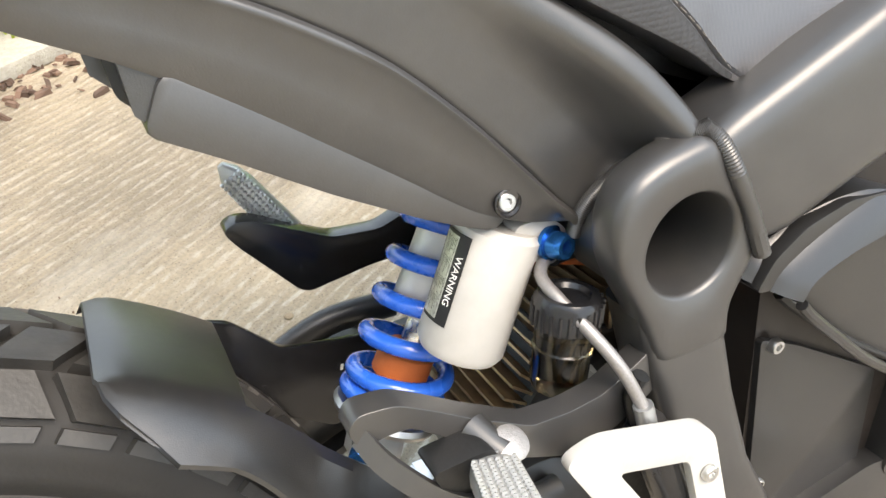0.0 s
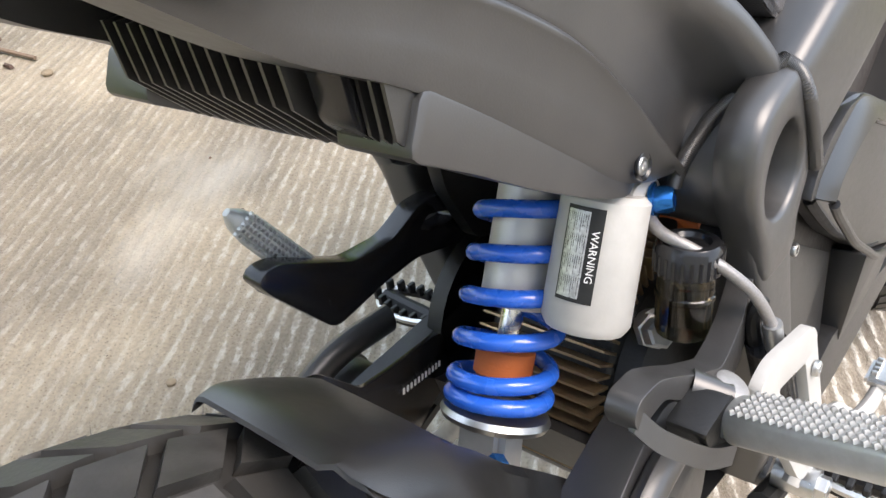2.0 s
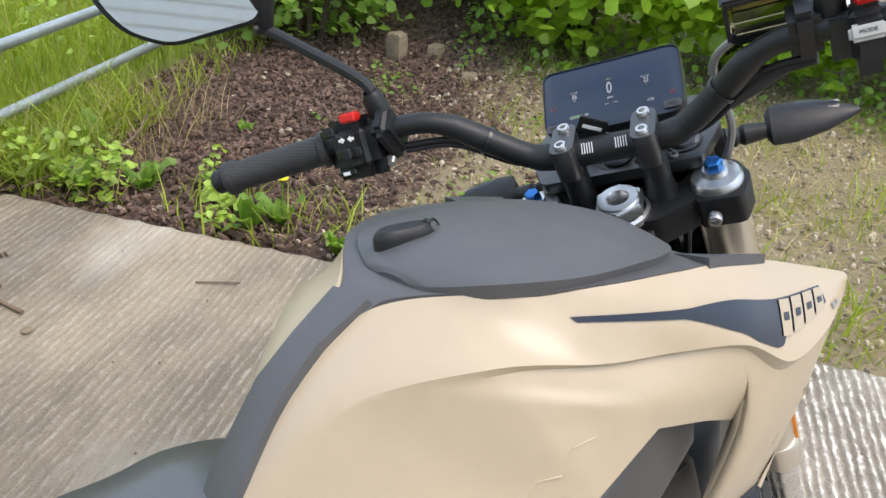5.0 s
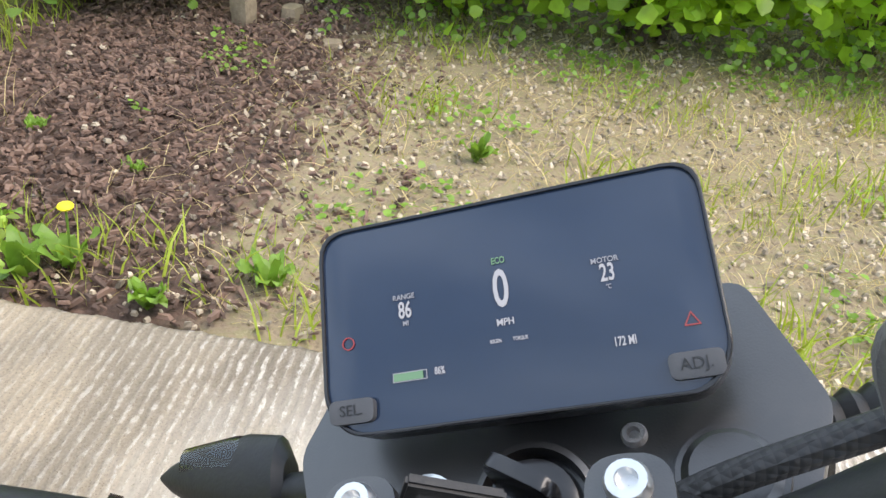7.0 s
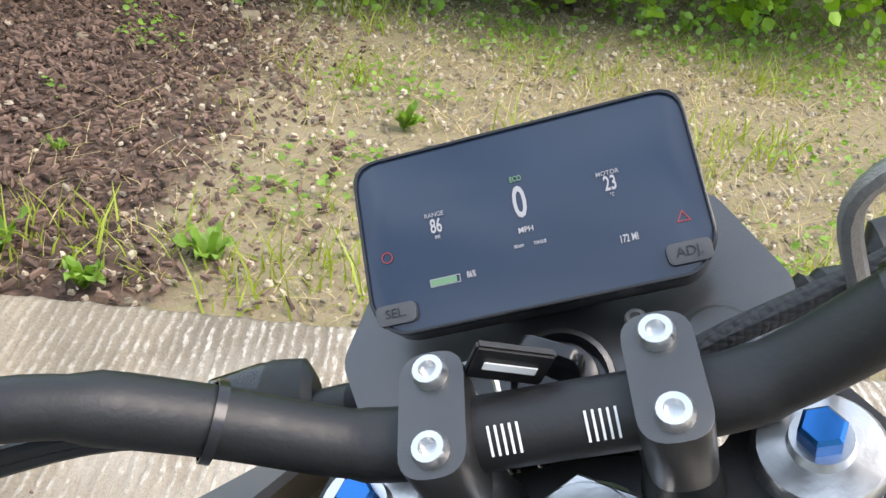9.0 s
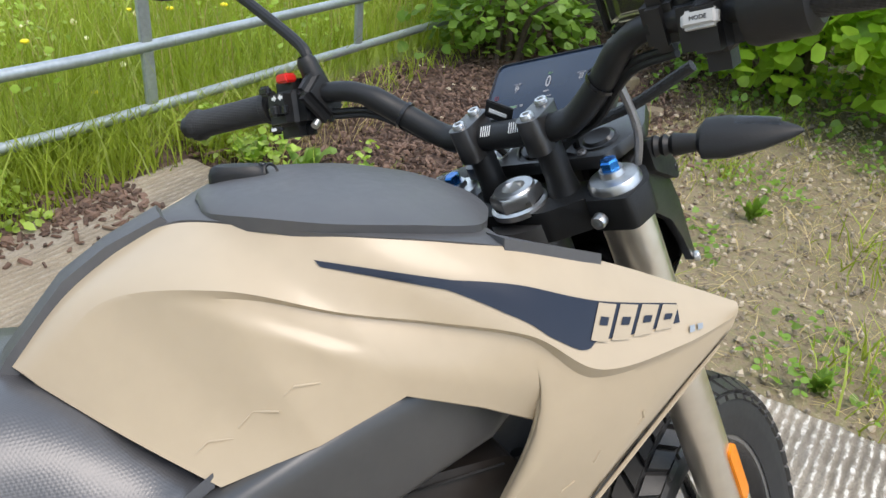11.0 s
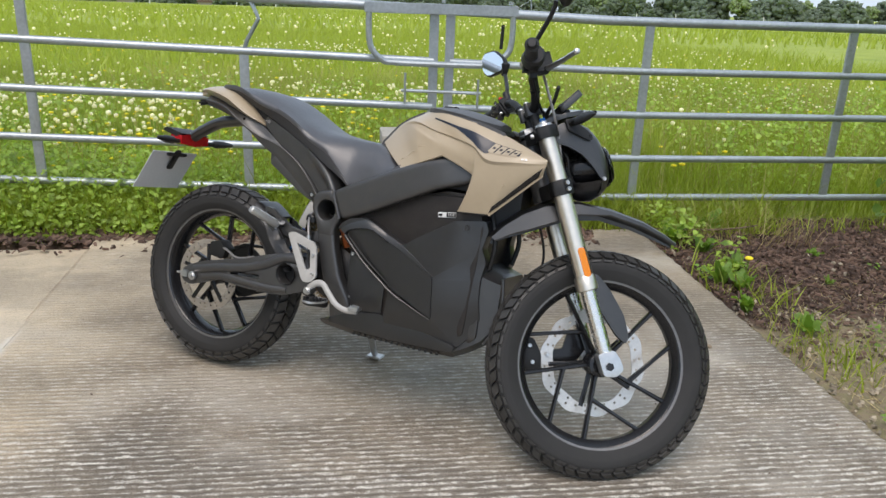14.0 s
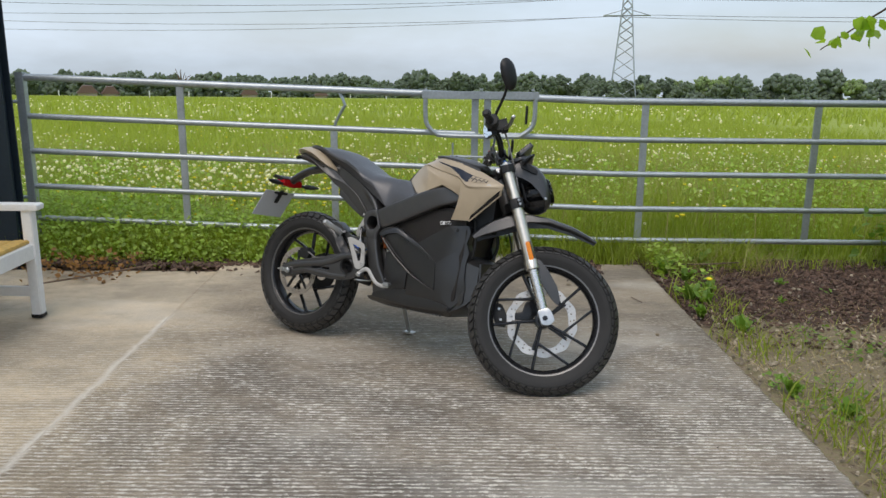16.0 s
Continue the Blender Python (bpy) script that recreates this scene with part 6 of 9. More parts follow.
# mirrors
for s in (-1, 1):
    base = bar_at(s * 0.214) + Vector((0.010, 0, 0.014))
    neck = Vector((0.054, 0.312, 0.221)) if s > 0 else Vector((0.085, -0.300, 0.215))
    head = Vector((0.036, 0.345, 0.243)) if s > 0 else Vector((0.100, -0.335, 0.262))
    st = front("mirror", join(tube(spline([base, base + Vector((0.004, 0, 0.024)), base + Vector((0.012, s * 0.012, 0.042)), neck.lerp(base, 0.35) + Vector((0.004, 0, 0.012)), neck, neck + (head - neck) * 0.3], 5), 0.0065, 10), lathe([(0.013, 0), (0.011, 0.028), (0.0075, 0.034)], base + Vector((0, 0, -0.004)), (0, 0, 1), 16)), M_black, None, "black-stemmed rear view mirror")
    # head: rounded shell with glass facing the rider
    nrm = Vector((-0.90, -0.36 if s > 0 else -0.10, 0.30)).normalized()
    if s < 0:
        nrm = Vector((-0.62, 0.70, 0.25)).normalized()
    sd = Vector((0, s, 0.18)).normalized() if s > 0 else Vector((-0.05, -0.30, 0.95)).normalized()
    sd = (sd - nrm * sd.dot(nrm)).normalized()
    up = nrm.cross(sd) * s
    if up.z < 0:
        up = -up
    outline = [(-0.094, -0.008), (-0.084, -0.028), (0.020, -0.044), (0.066, -0.024), (0.092, 0.014), (0.084, 0.046), (0.0, 0.052), (-0.080, 0.016)] if s > 0 else [(-0.070, -0.012), (-0.052, -0.030), (0.0, -0.042), (0.052, -0.036), (0.074, -0.008), (0.066, 0.024), (0.030, 0.042), (-0.030, 0.038), (-0.062, 0.018)]
    sm = [Vector(q) for q in rounded(outline, 0.018 if s > 0 else 0.03, 3)]
    cen = head + sd * 0.040 + up * 0.03 if s > 0 else Vector((0.102, -0.362, 0.262))
    loops = []
    for k, off in ((0.90, 0.0), (1.0, -0.002), (1.0, -0.009), (0.86, -0.020), (0.5, -0.028)):
        loops.append([cen + sd * q.x * k + up * q.y * k - nrm * (-off) for q in sm])
    front("mirror_shell", loft(loops), M_black, st)
    if s > 0:
        inner = cen - sd * 0.082 - nrm * 0.008
        front("mirror_neck", lathe([(0.0066, 0.0), (0.0085, 0.003), (0.0150, (inner - neck).length * 0.9), (0.0125, (inner - neck).length)], neck, inner - neck, 16), M_black, st)
    gl = bmesh.new()
    gl.faces.new([gl.verts.new(cen + sd * q.x * 0.90 + up * q.y * 0.90 + nrm * 0.0025) for q in sm])
    front("sky_tinted_mirror_glass", gl, M_mirror, st, "mirror glass tinted blue for reflected sky")

# display
sx = Vector((0.0237, -0.9997, 0.0))
sy = Vector((0.8967, 0.0211, 0.442)).normalized()
sz = sx.cross(sy)
SC = Matrix.Translation((0.1272, 0.002, 0.0134)) @ Matrix((sx, sy, sz)).transposed().to_4x4() @ Matrix.Scale(1.023, 4)


def on_screen(name, bm, mat, parent=None, label=""):
    bm.transform(SC)
    return front(name, bm, mat, parent, label)


def flat(bm):
    """Turns a plate made in x, z into one lying in x, y."""
    bm.transform(Matrix(((1, 0, 0, 0), (0, 0, 1, 0), (0, -1, 0, 0), (0, 0, 0, 1))))
    return bm


rim_pts = rounded([(-0.076, -0.030), (-0.066, -0.042), (0.066, -0.042), (0.076, -0.030), (0.076, 0.042), (-0.076, 0.042)], 0.012, 5)
dash = on_screen("display", flat(prism(rim_pts, 0.0, 0.018, 0.003)), M_plastic, None, "dark colour display reading zero with lit figures")
on_screen("screen_glass", flat(prism([(x * 0.985, z * 0.975) for x, z in rim_pts], -0.0012, 0.004, 0.0006)), M_screen, dash, "glossy display glass coloured dark blue for reflected sky")


on_screen("bezel", flat(prism(rim_pts, -0.0026, 0.003, 0.0008, [[(x * 0.980, z * 0.964) for x, z in rim_pts]])), M_gloss, dash, "thin black display rim")


def screen_text(txt, size, x, y, mat, narrow=0.74):
    words(txt, size, FORK @ SC @ Matrix.Translation((x, y, 0.0018)) @ Matrix.Diagonal((narrow, 1, 1, 1)), mat, dash, "readout", 0.0002, bold=0.015)


screen_text("0", 0.0205, -0.0014, 0.0052, M_digit, 0.62)
screen_text("ECO", 0.0036, -0.0013, 0.0168, M_digit_green)
screen_text("MPH", 0.0036, -0.001, -0.0071, M_digit, 0.95)
screen_text("REGEN", 0.0019, -0.0054, -0.0138, M_digit)
screen_text("TORQUE", 0.0019, 0.0039, -0.0139, M_digit)
screen_text("RANGE", 0.0029, -0.0404, 0.0092, M_digit_dim, 0.95)
screen_text("86", 0.0092, -0.0402, 0.0037, M_digit, 0.6)
screen_text("MI", 0.0026, -0.0402, -0.0014, M_digit_dim, 0.95)
screen_text("MOTOR", 0.0029, 0.038, 0.0097, M_digit_dim, 0.95)
screen_text("23", 0.0092, 0.0384, 0.0047, M_digit, 0.6)
screen_text("\u00b0C", 0.0024, 0.0382, -0.0004, M_digit_dim)
screen_text("172 MI", 0.0046, 0.0408, -0.0207, M_digit, 0.62)
screen_text("86%", 0.0040, -0.0281, -0.0214, M_digit, 0.62)
on_screen("battery_gauge", plate_on(Matrix.Translation((-0.0407, -0.0218, 0.0018)), 0.0118, 0.0028, 0.0003), M_digit_green, dash)
on_screen("gauge_frame", flat(prism([(-0.0470, -0.0236), (-0.0332, -0.0236), (-0.0332, -0.0200), (-0.0470, -0.0200)], -0.0019, -0.0015, 0.0, [[(-0.0467, -0.0233), (-0.0335, -0.0233), (-0.0335, -0.0203), (-0.0467, -0.0203)]])), M_digit_dim, dash)
on_screen("brake_symbol", flat(prism(circle(-0.0648, -0.0057, 0.0026, 18), -0.0019, -0.0015, 0.0, [circle(-0.0648, -0.0057, 0.0022, 18)])), M_digit_red, dash)
on_screen("warning_symbol", flat(prism([(0.0612, -0.0187), (0.0670, -0.0187), (0.0641, -0.0136)], -0.0019, -0.0015, 0.0, [[(0.0619, -0.0183), (0.0663, -0.0183), (0.0641, -0.0145)]])), M_digit_red, dash)
for x, txt in ((-0.0638, "SEL."), (0.0630, "ADJ.")):
    on_screen("display_key", flat(prism(rounded([(x - 0.0090, -0.0370), (x + 0.0090, -0.0370), (x + 0.0094, -0.0278), (x - 0.0094, -0.0278)], 0.003), -0.0045, 0.002, 0.0016)), M_key, dash)
    words(txt, 0.0058, FORK @ SC @ Matrix.Translation((x, -0.0322, 0.0047)), M_black, dash, "key_letters", 0.0003)
on_screen("display_bracket", box((0, -0.012, -0.034), (0.05, 0.02, 0.036), 0.004), M_black, dash)
# shelf behind the bars with key barrel and socket cap
sh = prism(rounded([(-0.086, 0.040), (0.086, 0.040), (0.107, 0.098), (0.085, 0.16), (-0.085, 0.16), (-0.107, 0.098)], 0.008), 0, 0.014, 0.004)
sh.transform(Matrix.Translation((0, 0, -0.046)) @ Matrix(((0, 0, 1, 0), (1, 0, 0, 0), (0, 1, 0, 0), (0, 0, 0, 1))))
shelf = front("dash_panel", sh, M_plastic, None, "black plastic panel below the display")
kb = (0.065, 0.001, -0.030)
front("key_barrel", lathe([(0.0001, 0.008), (0.012, 0.008), (0.017, 0.006), (0.018, -0.01)], kb, (-0.3, 0, 1), 24), M_gloss, shelf)
front("barrel_ring", lathe([(0.0195, -0.004), (0.0215, 0.004), (0.0240, 0.003), (0.0250, -0.010)], kb, (-0.3, 0, 1), 32), M_plastic, shelf)
for x, y in ((0.092, -0.036), (0.050, -0.058)):
    front("panel_bolt", socket_bolt((x, y, -0.033), (0, 0, 1), 0.0050, 0.004), M_hose, shelf)
k1 = prism(rounded([(-0.012, 0.004), (0.012, 0.004), (0.015, 0.030), (-0.015, 0.030)], 0.008), -0.003, 0.003, 0.001)
k1.transform(Matrix.Translation(kb) @ Matrix.Rotation(radians(60), 4, "Z"))
front("key", k1, M_gloss, shelf, "black ignition key in its barrel")
front("key_ring", lathe([(0.013, -0.0008), (0.0145, 0), (0.013, 0.0008), (0.0115, 0), (0.013, -0.0008)], (0.062, 0.040, -0.022), (-0.4, 0.2, 0.9), 26), M_alu, shelf, "bright key ring")
tag = box((0.040, 0.012, 0.030), (0.004, 0.030, 0.020), 0.001, Matrix.Rotation(radians(30), 4, "X"))
front("key_tag", tag, M_black, shelf, "small black key tag with pale print")
front("tag_print", box((0.0375, 0.012, 0.030), (0.0006, 0.020, 0.004), 0.0, Matrix.Rotation(radians(30), 4, "X")), M_print, shelf)
front("dash_hose", tube(spline([(0.075, -0.180, 0.030), (0.068, -0.118, 0.004), (0.059, -0.062, -0.010), (0.052, -0.02, -0.034)], 8), 0.0056, 10), M_grip, None, "black braided hose across the dash panel")
front("socket_cap", lathe([(0.0001, 0.006), (0.014, 0.006), (0.017, 0.003), (0.019, 0.003), (0.020, -0.004)], (0.072, -0.068, -0.031), (-0.1, 0, 1), 28), M_plastic, shelf)

# headlamp and its shroud
def shell_loop(x, hw, z0, z1, n=20, p=2.6):
    out = []
    for k in range(n):
        a = 2 * math.pi * k / n
        ca, sa = math.cos(a), math.sin(a)
        out.append(Vector((x + LX, hw * math.copysign(abs(ca) ** (2 / p), ca), (z0 + z1) / 2 + (z1 - z0) / 2 * math.copysign(abs(sa) ** (2 / p), sa))))
    return out


LX = -0.024


def mask_row(z, x_front, hw, x_back, n=18):
    """One level of the curved nose mask: outside round the front, then back along the inside."""
    out = []
    for k in range(n + 1):
        a = -math.pi / 2 + math.pi * k / n
        ca, sa = abs(math.cos(a)) ** 0.75, math.copysign(abs(math.sin(a)) ** 0.75, math.sin(a))
        out.append((x_back + (x_front - x_back) * ca, hw * sa))
    return [Vector((x, y, z)) for x, y in out] + [Vector((x_back + (x - x_back) * 0.92, y * 0.95, z)) for x, y in out[::-1]]


NOSE = [(-0.062, 0.150, 0.070, 0.118), (-0.085, 0.176, 0.082, 0.130), (-0.125, 0.195, 0.084, 0.146), (-0.165, 0.203, 0.082, 0.154), (-0.205, 0.204, 0.077, 0.160), (-0.240, 0.198, 0.070, 0.163), (-0.266, 0.184, 0.056, 0.158), (-0.280, 0.168, 0.036, 0.150)]
lamp = front("headlamp_shroud", loft([mask_row(*r) for r in NOSE]), M_plastic, None, "angular black headlamp shroud open at its sides", 40)
front("headlamp_lens", loft([shell_loop(0.222, 0.062, -0.262, -0.135), shell_loop(0.234, 0.056, -0.252, -0.145), shell_loop(0.240, 0.028, -0.222, -0.175)]), M_lens, lamp, "clear rounded headlamp lens")
front("lens_rim", lathe([(0.050, -0.004), (0.056, 0.0), (0.056, 0.004), (0.051, 0.005), (0.049, 0.0)], (0.203, 0, -0.198), (1, 0, 0.05), 36), M_black, lamp, "black lens rim")
front("lamp_reflector", loft([shell_loop(0.2265, 0.056, -0.250, -0.142), shell_loop(0.2268, 0.02, -0.21, -0.18)]), M_gloss, lamp)
front("lamp_housing", join(lathe([(0.0001, 0.0), (0.034, 0.0), (0.040, 0.010), (0.054, 0.050), (0.056, 0.078)], (0.092, 0, -0.190), (1, 0, 0), 28), box((0.086, 0.0, -0.190), (0.020, 0.040, 0.030), 0.004)), M_gloss, lamp, "dark back of the lamp")
for k in range(6):
    a = k * math.pi / 3 + 0.3
    front("cooling_rib", box((0.108, 0.043 * math.cos(a), -0.190 + 0.043 * math.sin(a)), (0.030, 0.004, 0.010), 0.001, Matrix.Rotation(a, 4, "X")), M_black, lamp)
front("chin_cup", loft([[Vector((x, y * w, zb + (zt - zb) * (abs(y) ** 2.2))) for y in np.linspace(-1, 1, 13)] + [Vector((x, y * w * 0.94, zb + 0.006 + (zt - zb - 0.006) * (abs(y) ** 2.2))) for y in np.linspace(1, -1, 13)] for x, w, zb, zt in ((0.070, 0.046, -0.262, -0.228), (0.095, 0.060, -0.283, -0.236), (0.130, 0.068, -0.292, -0.240), (0.163, 0.068, -0.284, -0.243))]), M_gloss, lamp, "glossy dark cup under the lamp")
for s in (-1, 1):
    wing = [(0.040, -0.078), (0.070, -0.058), (0.112, -0.054), (0.134, -0.072), (0.148, -0.120), (0.158, -0.165), (0.166, -0.225), (0.170, -0.250), (0.158, -0.246), (0.140, -0.200), (0.118, -0.160), (0.085, -0.128), (0.045, -0.104)]
    b = prism(rounded(wing, 0.007, 3), 0, 0.010, 0.003, y0f=lambda x, z: s * (0.094 - 0.10 * max(0, x - 0.12) - 0.06 * max(0, -0.16 - z)), y1f=lambda x, z: s * (0.084 - 0.10 * max(0, x - 0.12) - 0.06 * max(0, -0.16 - z)))
    front("side_panel", b, M_plastic, lamp)
    front("signal_bracket", prism(rounded([(0.092, -0.048), (0.116, -0.056), (0.160, -0.110), (0.158, -0.124), (0.148, -0.126), (0.094, -0.084)], 0.006), s * 0.093, s * 0.105, 0.003, y1f=lambda x, z: s * (0.106 - 0.16 * max(0, x - 0.115)), y0f=lambda x, z: s * (0.090 - 0.16 * max(0, x - 0.115))), M_black, lamp)
    front("panel_bolt", socket_bolt((0.152, s * 0.097, -0.114), (0.3, s, 0), 0.0045, 0.004), M_gloss, lamp)
    front("panel_bolt", socket_bolt((0.163, s * 0.085, -0.243), (0.3, s, 0), 0.0065, 0.006), M_alu, lamp)
    front("wiring", tube(spline([(0.06, s * 0.030, -0.10), (0.085, s * 0.046, -0.15), (0.080, s * 0.040, -0.20), (0.095, s * 0.030, -0.25)], 5), 0.005, 8), M_black, lamp)
    # turn signals
    b0, b1, tip = Vector((0.106, s * 0.090, -0.062)), Vector((0.116, s * 0.148, -0.068)), Vector((0.132, s * 0.242, -0.079))
    if s > 0:
        for q in (b0, b1, tip):
            q.z -= 0.026
    ind = front("turn_signal", tube([b0, b0.lerp(b1, 0.2), b0.lerp(b1, 0.28), b0.lerp(b1, 0.36), b0.lerp(b1, 0.44), b0.lerp(b1, 0.52), b0.lerp(b1, 0.6), b1], [0.011, 0.010, 0.012, 0.009, 0.012, 0.009, 0.012, 0.009], 14), M_black, None, "black arrow-shaped turn signal on a rubber stalk")
    fwd = Vector((0.9, 0, 0.43)).normalized()
    upv = Vector((-0.43, 0, 0.9)).normalized()
    ax = (tip - b1).normalized()
    loops = []
    for u, w, h in ((0.0, 0.014, 0.009), (0.06, 0.024, 0.013), (0.30, 0.025, 0.0125), (0.65, 0.018, 0.009), (0.90, 0.008, 0.005), (1.0, 0.002, 0.002)):
        cc = b1.lerp(tip, u) + fwd * 0.004
        loops.append([cc + fwd * w * math.cos(a) + upv * h * math.sin(a) for a in [2 * math.pi * k / 14 for k in range(14)]])
    front("signal_body", loft(loops), M_black, ind)
    lens = []
    for u, w, h in ((0.10, 0.016, 0.010), (0.4, 0.017, 0.011), (0.8, 0.010, 0.007)):
        cc = b1.lerp(tip, u) + fwd * 0.011
        lens.append([cc + fwd * w * math.cos(a) + upv * h * math.sin(a) for a in [2 * math.pi * k / 12 for k in range(12)]])
    front("signal_lens", loft(lens), M_lens, ind, "clear signal lens")

# high front mudguard
FEN = [(-0.195, -0.322, 0.045), (-0.15, -0.299, 0.055), (-0.09, -0.281, 0.062), (-0.02, -0.274, 0.068), (0.08, -0.292, 0.068), (0.17, -0.335, 0.062), (0.26, -0.395, 0.052), (0.315, -0.445, 0.040), (0.348, -0.480, 0.026)]
loops = []
for i, (x, z, hw) in enumerate(FEN):
    a, b = FEN[max(0, i - 1)], FEN[min(len(FEN) - 1, i + 1)]
    t = Vector((b[0] - a[0], 0, b[1] - a[1])).normalized()
    n = Vector((-t.z, 0, t.x))
    c = Vector((x, 0, z))
    deep = (-0.35, -0.60, -0.80, -0.80, -0.50, -0.26, -0.26, -0.26, -0.26)[i]
    sec = [(-1, deep), (-0.93, -0.06), (-0.6, 0.10), (0, 0.18), (0.6, 0.10), (0.93, -0.06), (1, deep)]
    top = [c + Vector((0, hw * u, 0)) + n * hw * v for u, v in sec]
    low = [c + Vector((0, (hw - 0.003) * u, 0)) + n * (hw * v - 0.004) for u, v in sec[::-1]]
    loops.append(top + low)
front("front_mudguard", loft(loops), M_plastic, None, "long black plastic beak mudguard", 40)
front("inner_guard", prism(rounded([(0.045, -0.50), (0.072, -0.505), (0.096, -0.56), (0.116, -0.64), (0.113, -0.705), (0.098, -0.722), (0.078, -0.69), (0.050, -0.60)], 0.010), -0.082, -0.064, 0.004), M_plastic, None, "black plastic fork guard")
cal = front("brake_caliper", join(prism(rounded([(-0.180, -0.735), (-0.140, -0.752), (-0.122, -0.70), (-0.132, -0.645), (-0.162, -0.635), (-0.186, -0.68)], 0.010), 0.048, 0.098, 0.007)), M_black, None, "black front brake caliper")
front("caliper_bracket", prism(rounded([(-0.135, -0.72), (-0.02, -0.752), (0.022, -0.72), (0.010, -0.66), (-0.022, -0.66), (-0.05, -0.702), (-0.135, -0.69)], 0.008), 0.072, 0.084, 0.003), M_gloss, cal)
front("caliper_hose", tube(spline([(-0.150, 0.085, -0.64), (-0.11, 0.10, -0.54), (-0.03, 0.09, -0.42), (-0.02, 0.06, -0.28)], 7), 0.004, 8), M_black, cal)
for x, z in ((-0.150, -0.665), (-0.155, -0.715), (-0.105, -0.705)):
    front("caliper_bolt", hexbolt((x, 0.047, z), (0, -1, 0), 0.007, 0.006), M_alu, cal)
front("axle", rod((AXLE[0], -0.125, AXLE[2]), (AXLE[0], 0.125, AXLE[2]), 0.010, 16), M_alu)
front("axle_cap", prism(rounded([(AXLE[0] - 0.018, AXLE[2] - 0.02), (AXLE[0] + 0.028, AXLE[2] - 0.016), (AXLE[0] + 0.03, AXLE[2] + 0.016), (AXLE[0] - 0.018, AXLE[2] + 0.02)], 0.008), -0.090, -0.070, 0.003), M_alu)

# ---------------------------------------------------------------- tank panels: columns from the rear edge to the nose, three lines each
MID = -0.012
TANK = [
    ((0.604, -0.030, 0.872), (0.624, -0.055, 0.861), (0.742, -0.162, 0.800)),
    ((0.655, -0.027, 0.928), (0.676, -0.070, 0.926), (0.775, -0.170, 0.812)),
    ((0.730, -0.036, 0.973), (0.757, -0.134, 0.945), (0.815, -0.180, 0.826)),
    ((0.800, -0.112, 0.982), (0.840, -0.170, 0.926), (0.884, -0.186, 0.855)),
    ((0.870, -0.158, 0.977), (0.908, -0.186, 0.912), (0.948, -0.190, 0.832)),
    ((0.965, -0.170, 0.961), (0.982, -0.206, 0.894), (1.004, -0.188, 0.805)),
    ((1.055, -0.172, 0.938), (1.040, -0.219, 0.859), (0.953, -0.178, 0.698)),
    ((1.135, -0.180, 0.908), (1.123, -0.215, 0.862), (1.052, -0.184, 0.704)),
    ((1.205, -0.190, 0.880), (1.204, -0.194, 0.868), (1.193, -0.180, 0.838)),
]


def tank_pt(u, v, out=0.0):
    """A point on the right panel: u from rear to nose, v from the top edge (0) by the crease (0.5) to the lower edge (1)."""
    k = u * (len(TANK) - 1)
    i = min(int(k), len(TANK) - 2)
    f = k - i
    B = Vector(TANK[i][2]).lerp(Vector(TANK[i + 1][2]), f)
    g = k - i
    n = len(TANK) - 1
    T, C = (0.5 * (2 * Vector(TANK[i][j]) + (Vector(TANK[i + 1][j]) - Vector(TANK[max(0, i - 1)][j])) * g
                   + (2 * Vector(TANK[max(0, i - 1)][j]) - 5 * Vector(TANK[i][j]) + 4 * Vector(TANK[i + 1][j]) - Vector(TANK[min(n, i + 2)][j])) * g * g
                   + (3 * Vector(TANK[i][j]) - Vector(TANK[max(0, i - 1)][j]) - 3 * Vector(TANK[i + 1][j]) + Vector(TANK[min(n, i + 2)][j])) * g ** 3) for j in (0, 1))
    if v <= 0.5:
        w = v * 2
        p = T.lerp(C, w)
        bulge = 0.007 * math.sin(math.pi * w) * (1 - 0.6 * abs(2 * u - 1))
        p += Vector((0, -0.7, 0.7)) * bulge
    else:
        w = (v - 0.5) * 2
        p = C.lerp(B, w)
        deep = 0.0065 * min(1.0, max(0.0, (u - 0.18) * 9)) * min(1.0, max(0.15, (1.0 - u) * 4))
        p += Vector((0, 1, 0)) * deep * (w / 0.06 if w < 0.06 else max(0.0, 1 - (w - 0.06) / 0.55) ** 1.3)
        p += Vector((0, -1, 0)) * 0.005 * math.sin(math.pi * w)
        # wedge-shaped rib that grows forward and stops short in the middle of the panel
        mid_w = 0.15 + 2.1 * (u - 0.22)
        if 0.19 < u < 0.38:
            grow = min(1.0, (u - 0.19) / 0.13) * min(1.0, (0.38 - u) / 0.06)
            p += Vector((0, -0.0045, 0)) * grow * max(0.0, 1 - abs(w - mid_w) / (0.10 if w < mid_w else 0.22))
    return p + Vector((0, -1, 0.25)).normalized() * out


EMBOSSED = [[(0.727, 0.820), (0.738, 0.831), (0.756, 0.833)], [(0.760, 0.841), (0.772, 0.854), (0.789, 0.855)], [(0.793, 0.866), (0.801, 0.874), (0.820, 0.875)],
            [(1.0900, 0.7900), (1.0960, 0.7960), (1.0930, 0.8040)], [(1.0500, 0.7600), (1.0540, 0.7720)], [(1.0220, 0.7330), (1.0340, 0.7430)]]
GRID = [(u / 96, v / 60, tank_pt(u / 96, v / 60)) for u in range(97) for v in range(30, 61)]


def tank_at(x, z, out):
    """The panel's surface over a place x, z on its flank."""
    u, v, _ = min(GRID, key=lambda g: (g[2].x - x) ** 2 + (g[2].z - z) ** 2)
    p = tank_pt(u, v, out)
    return Vector((x, p.y, z))


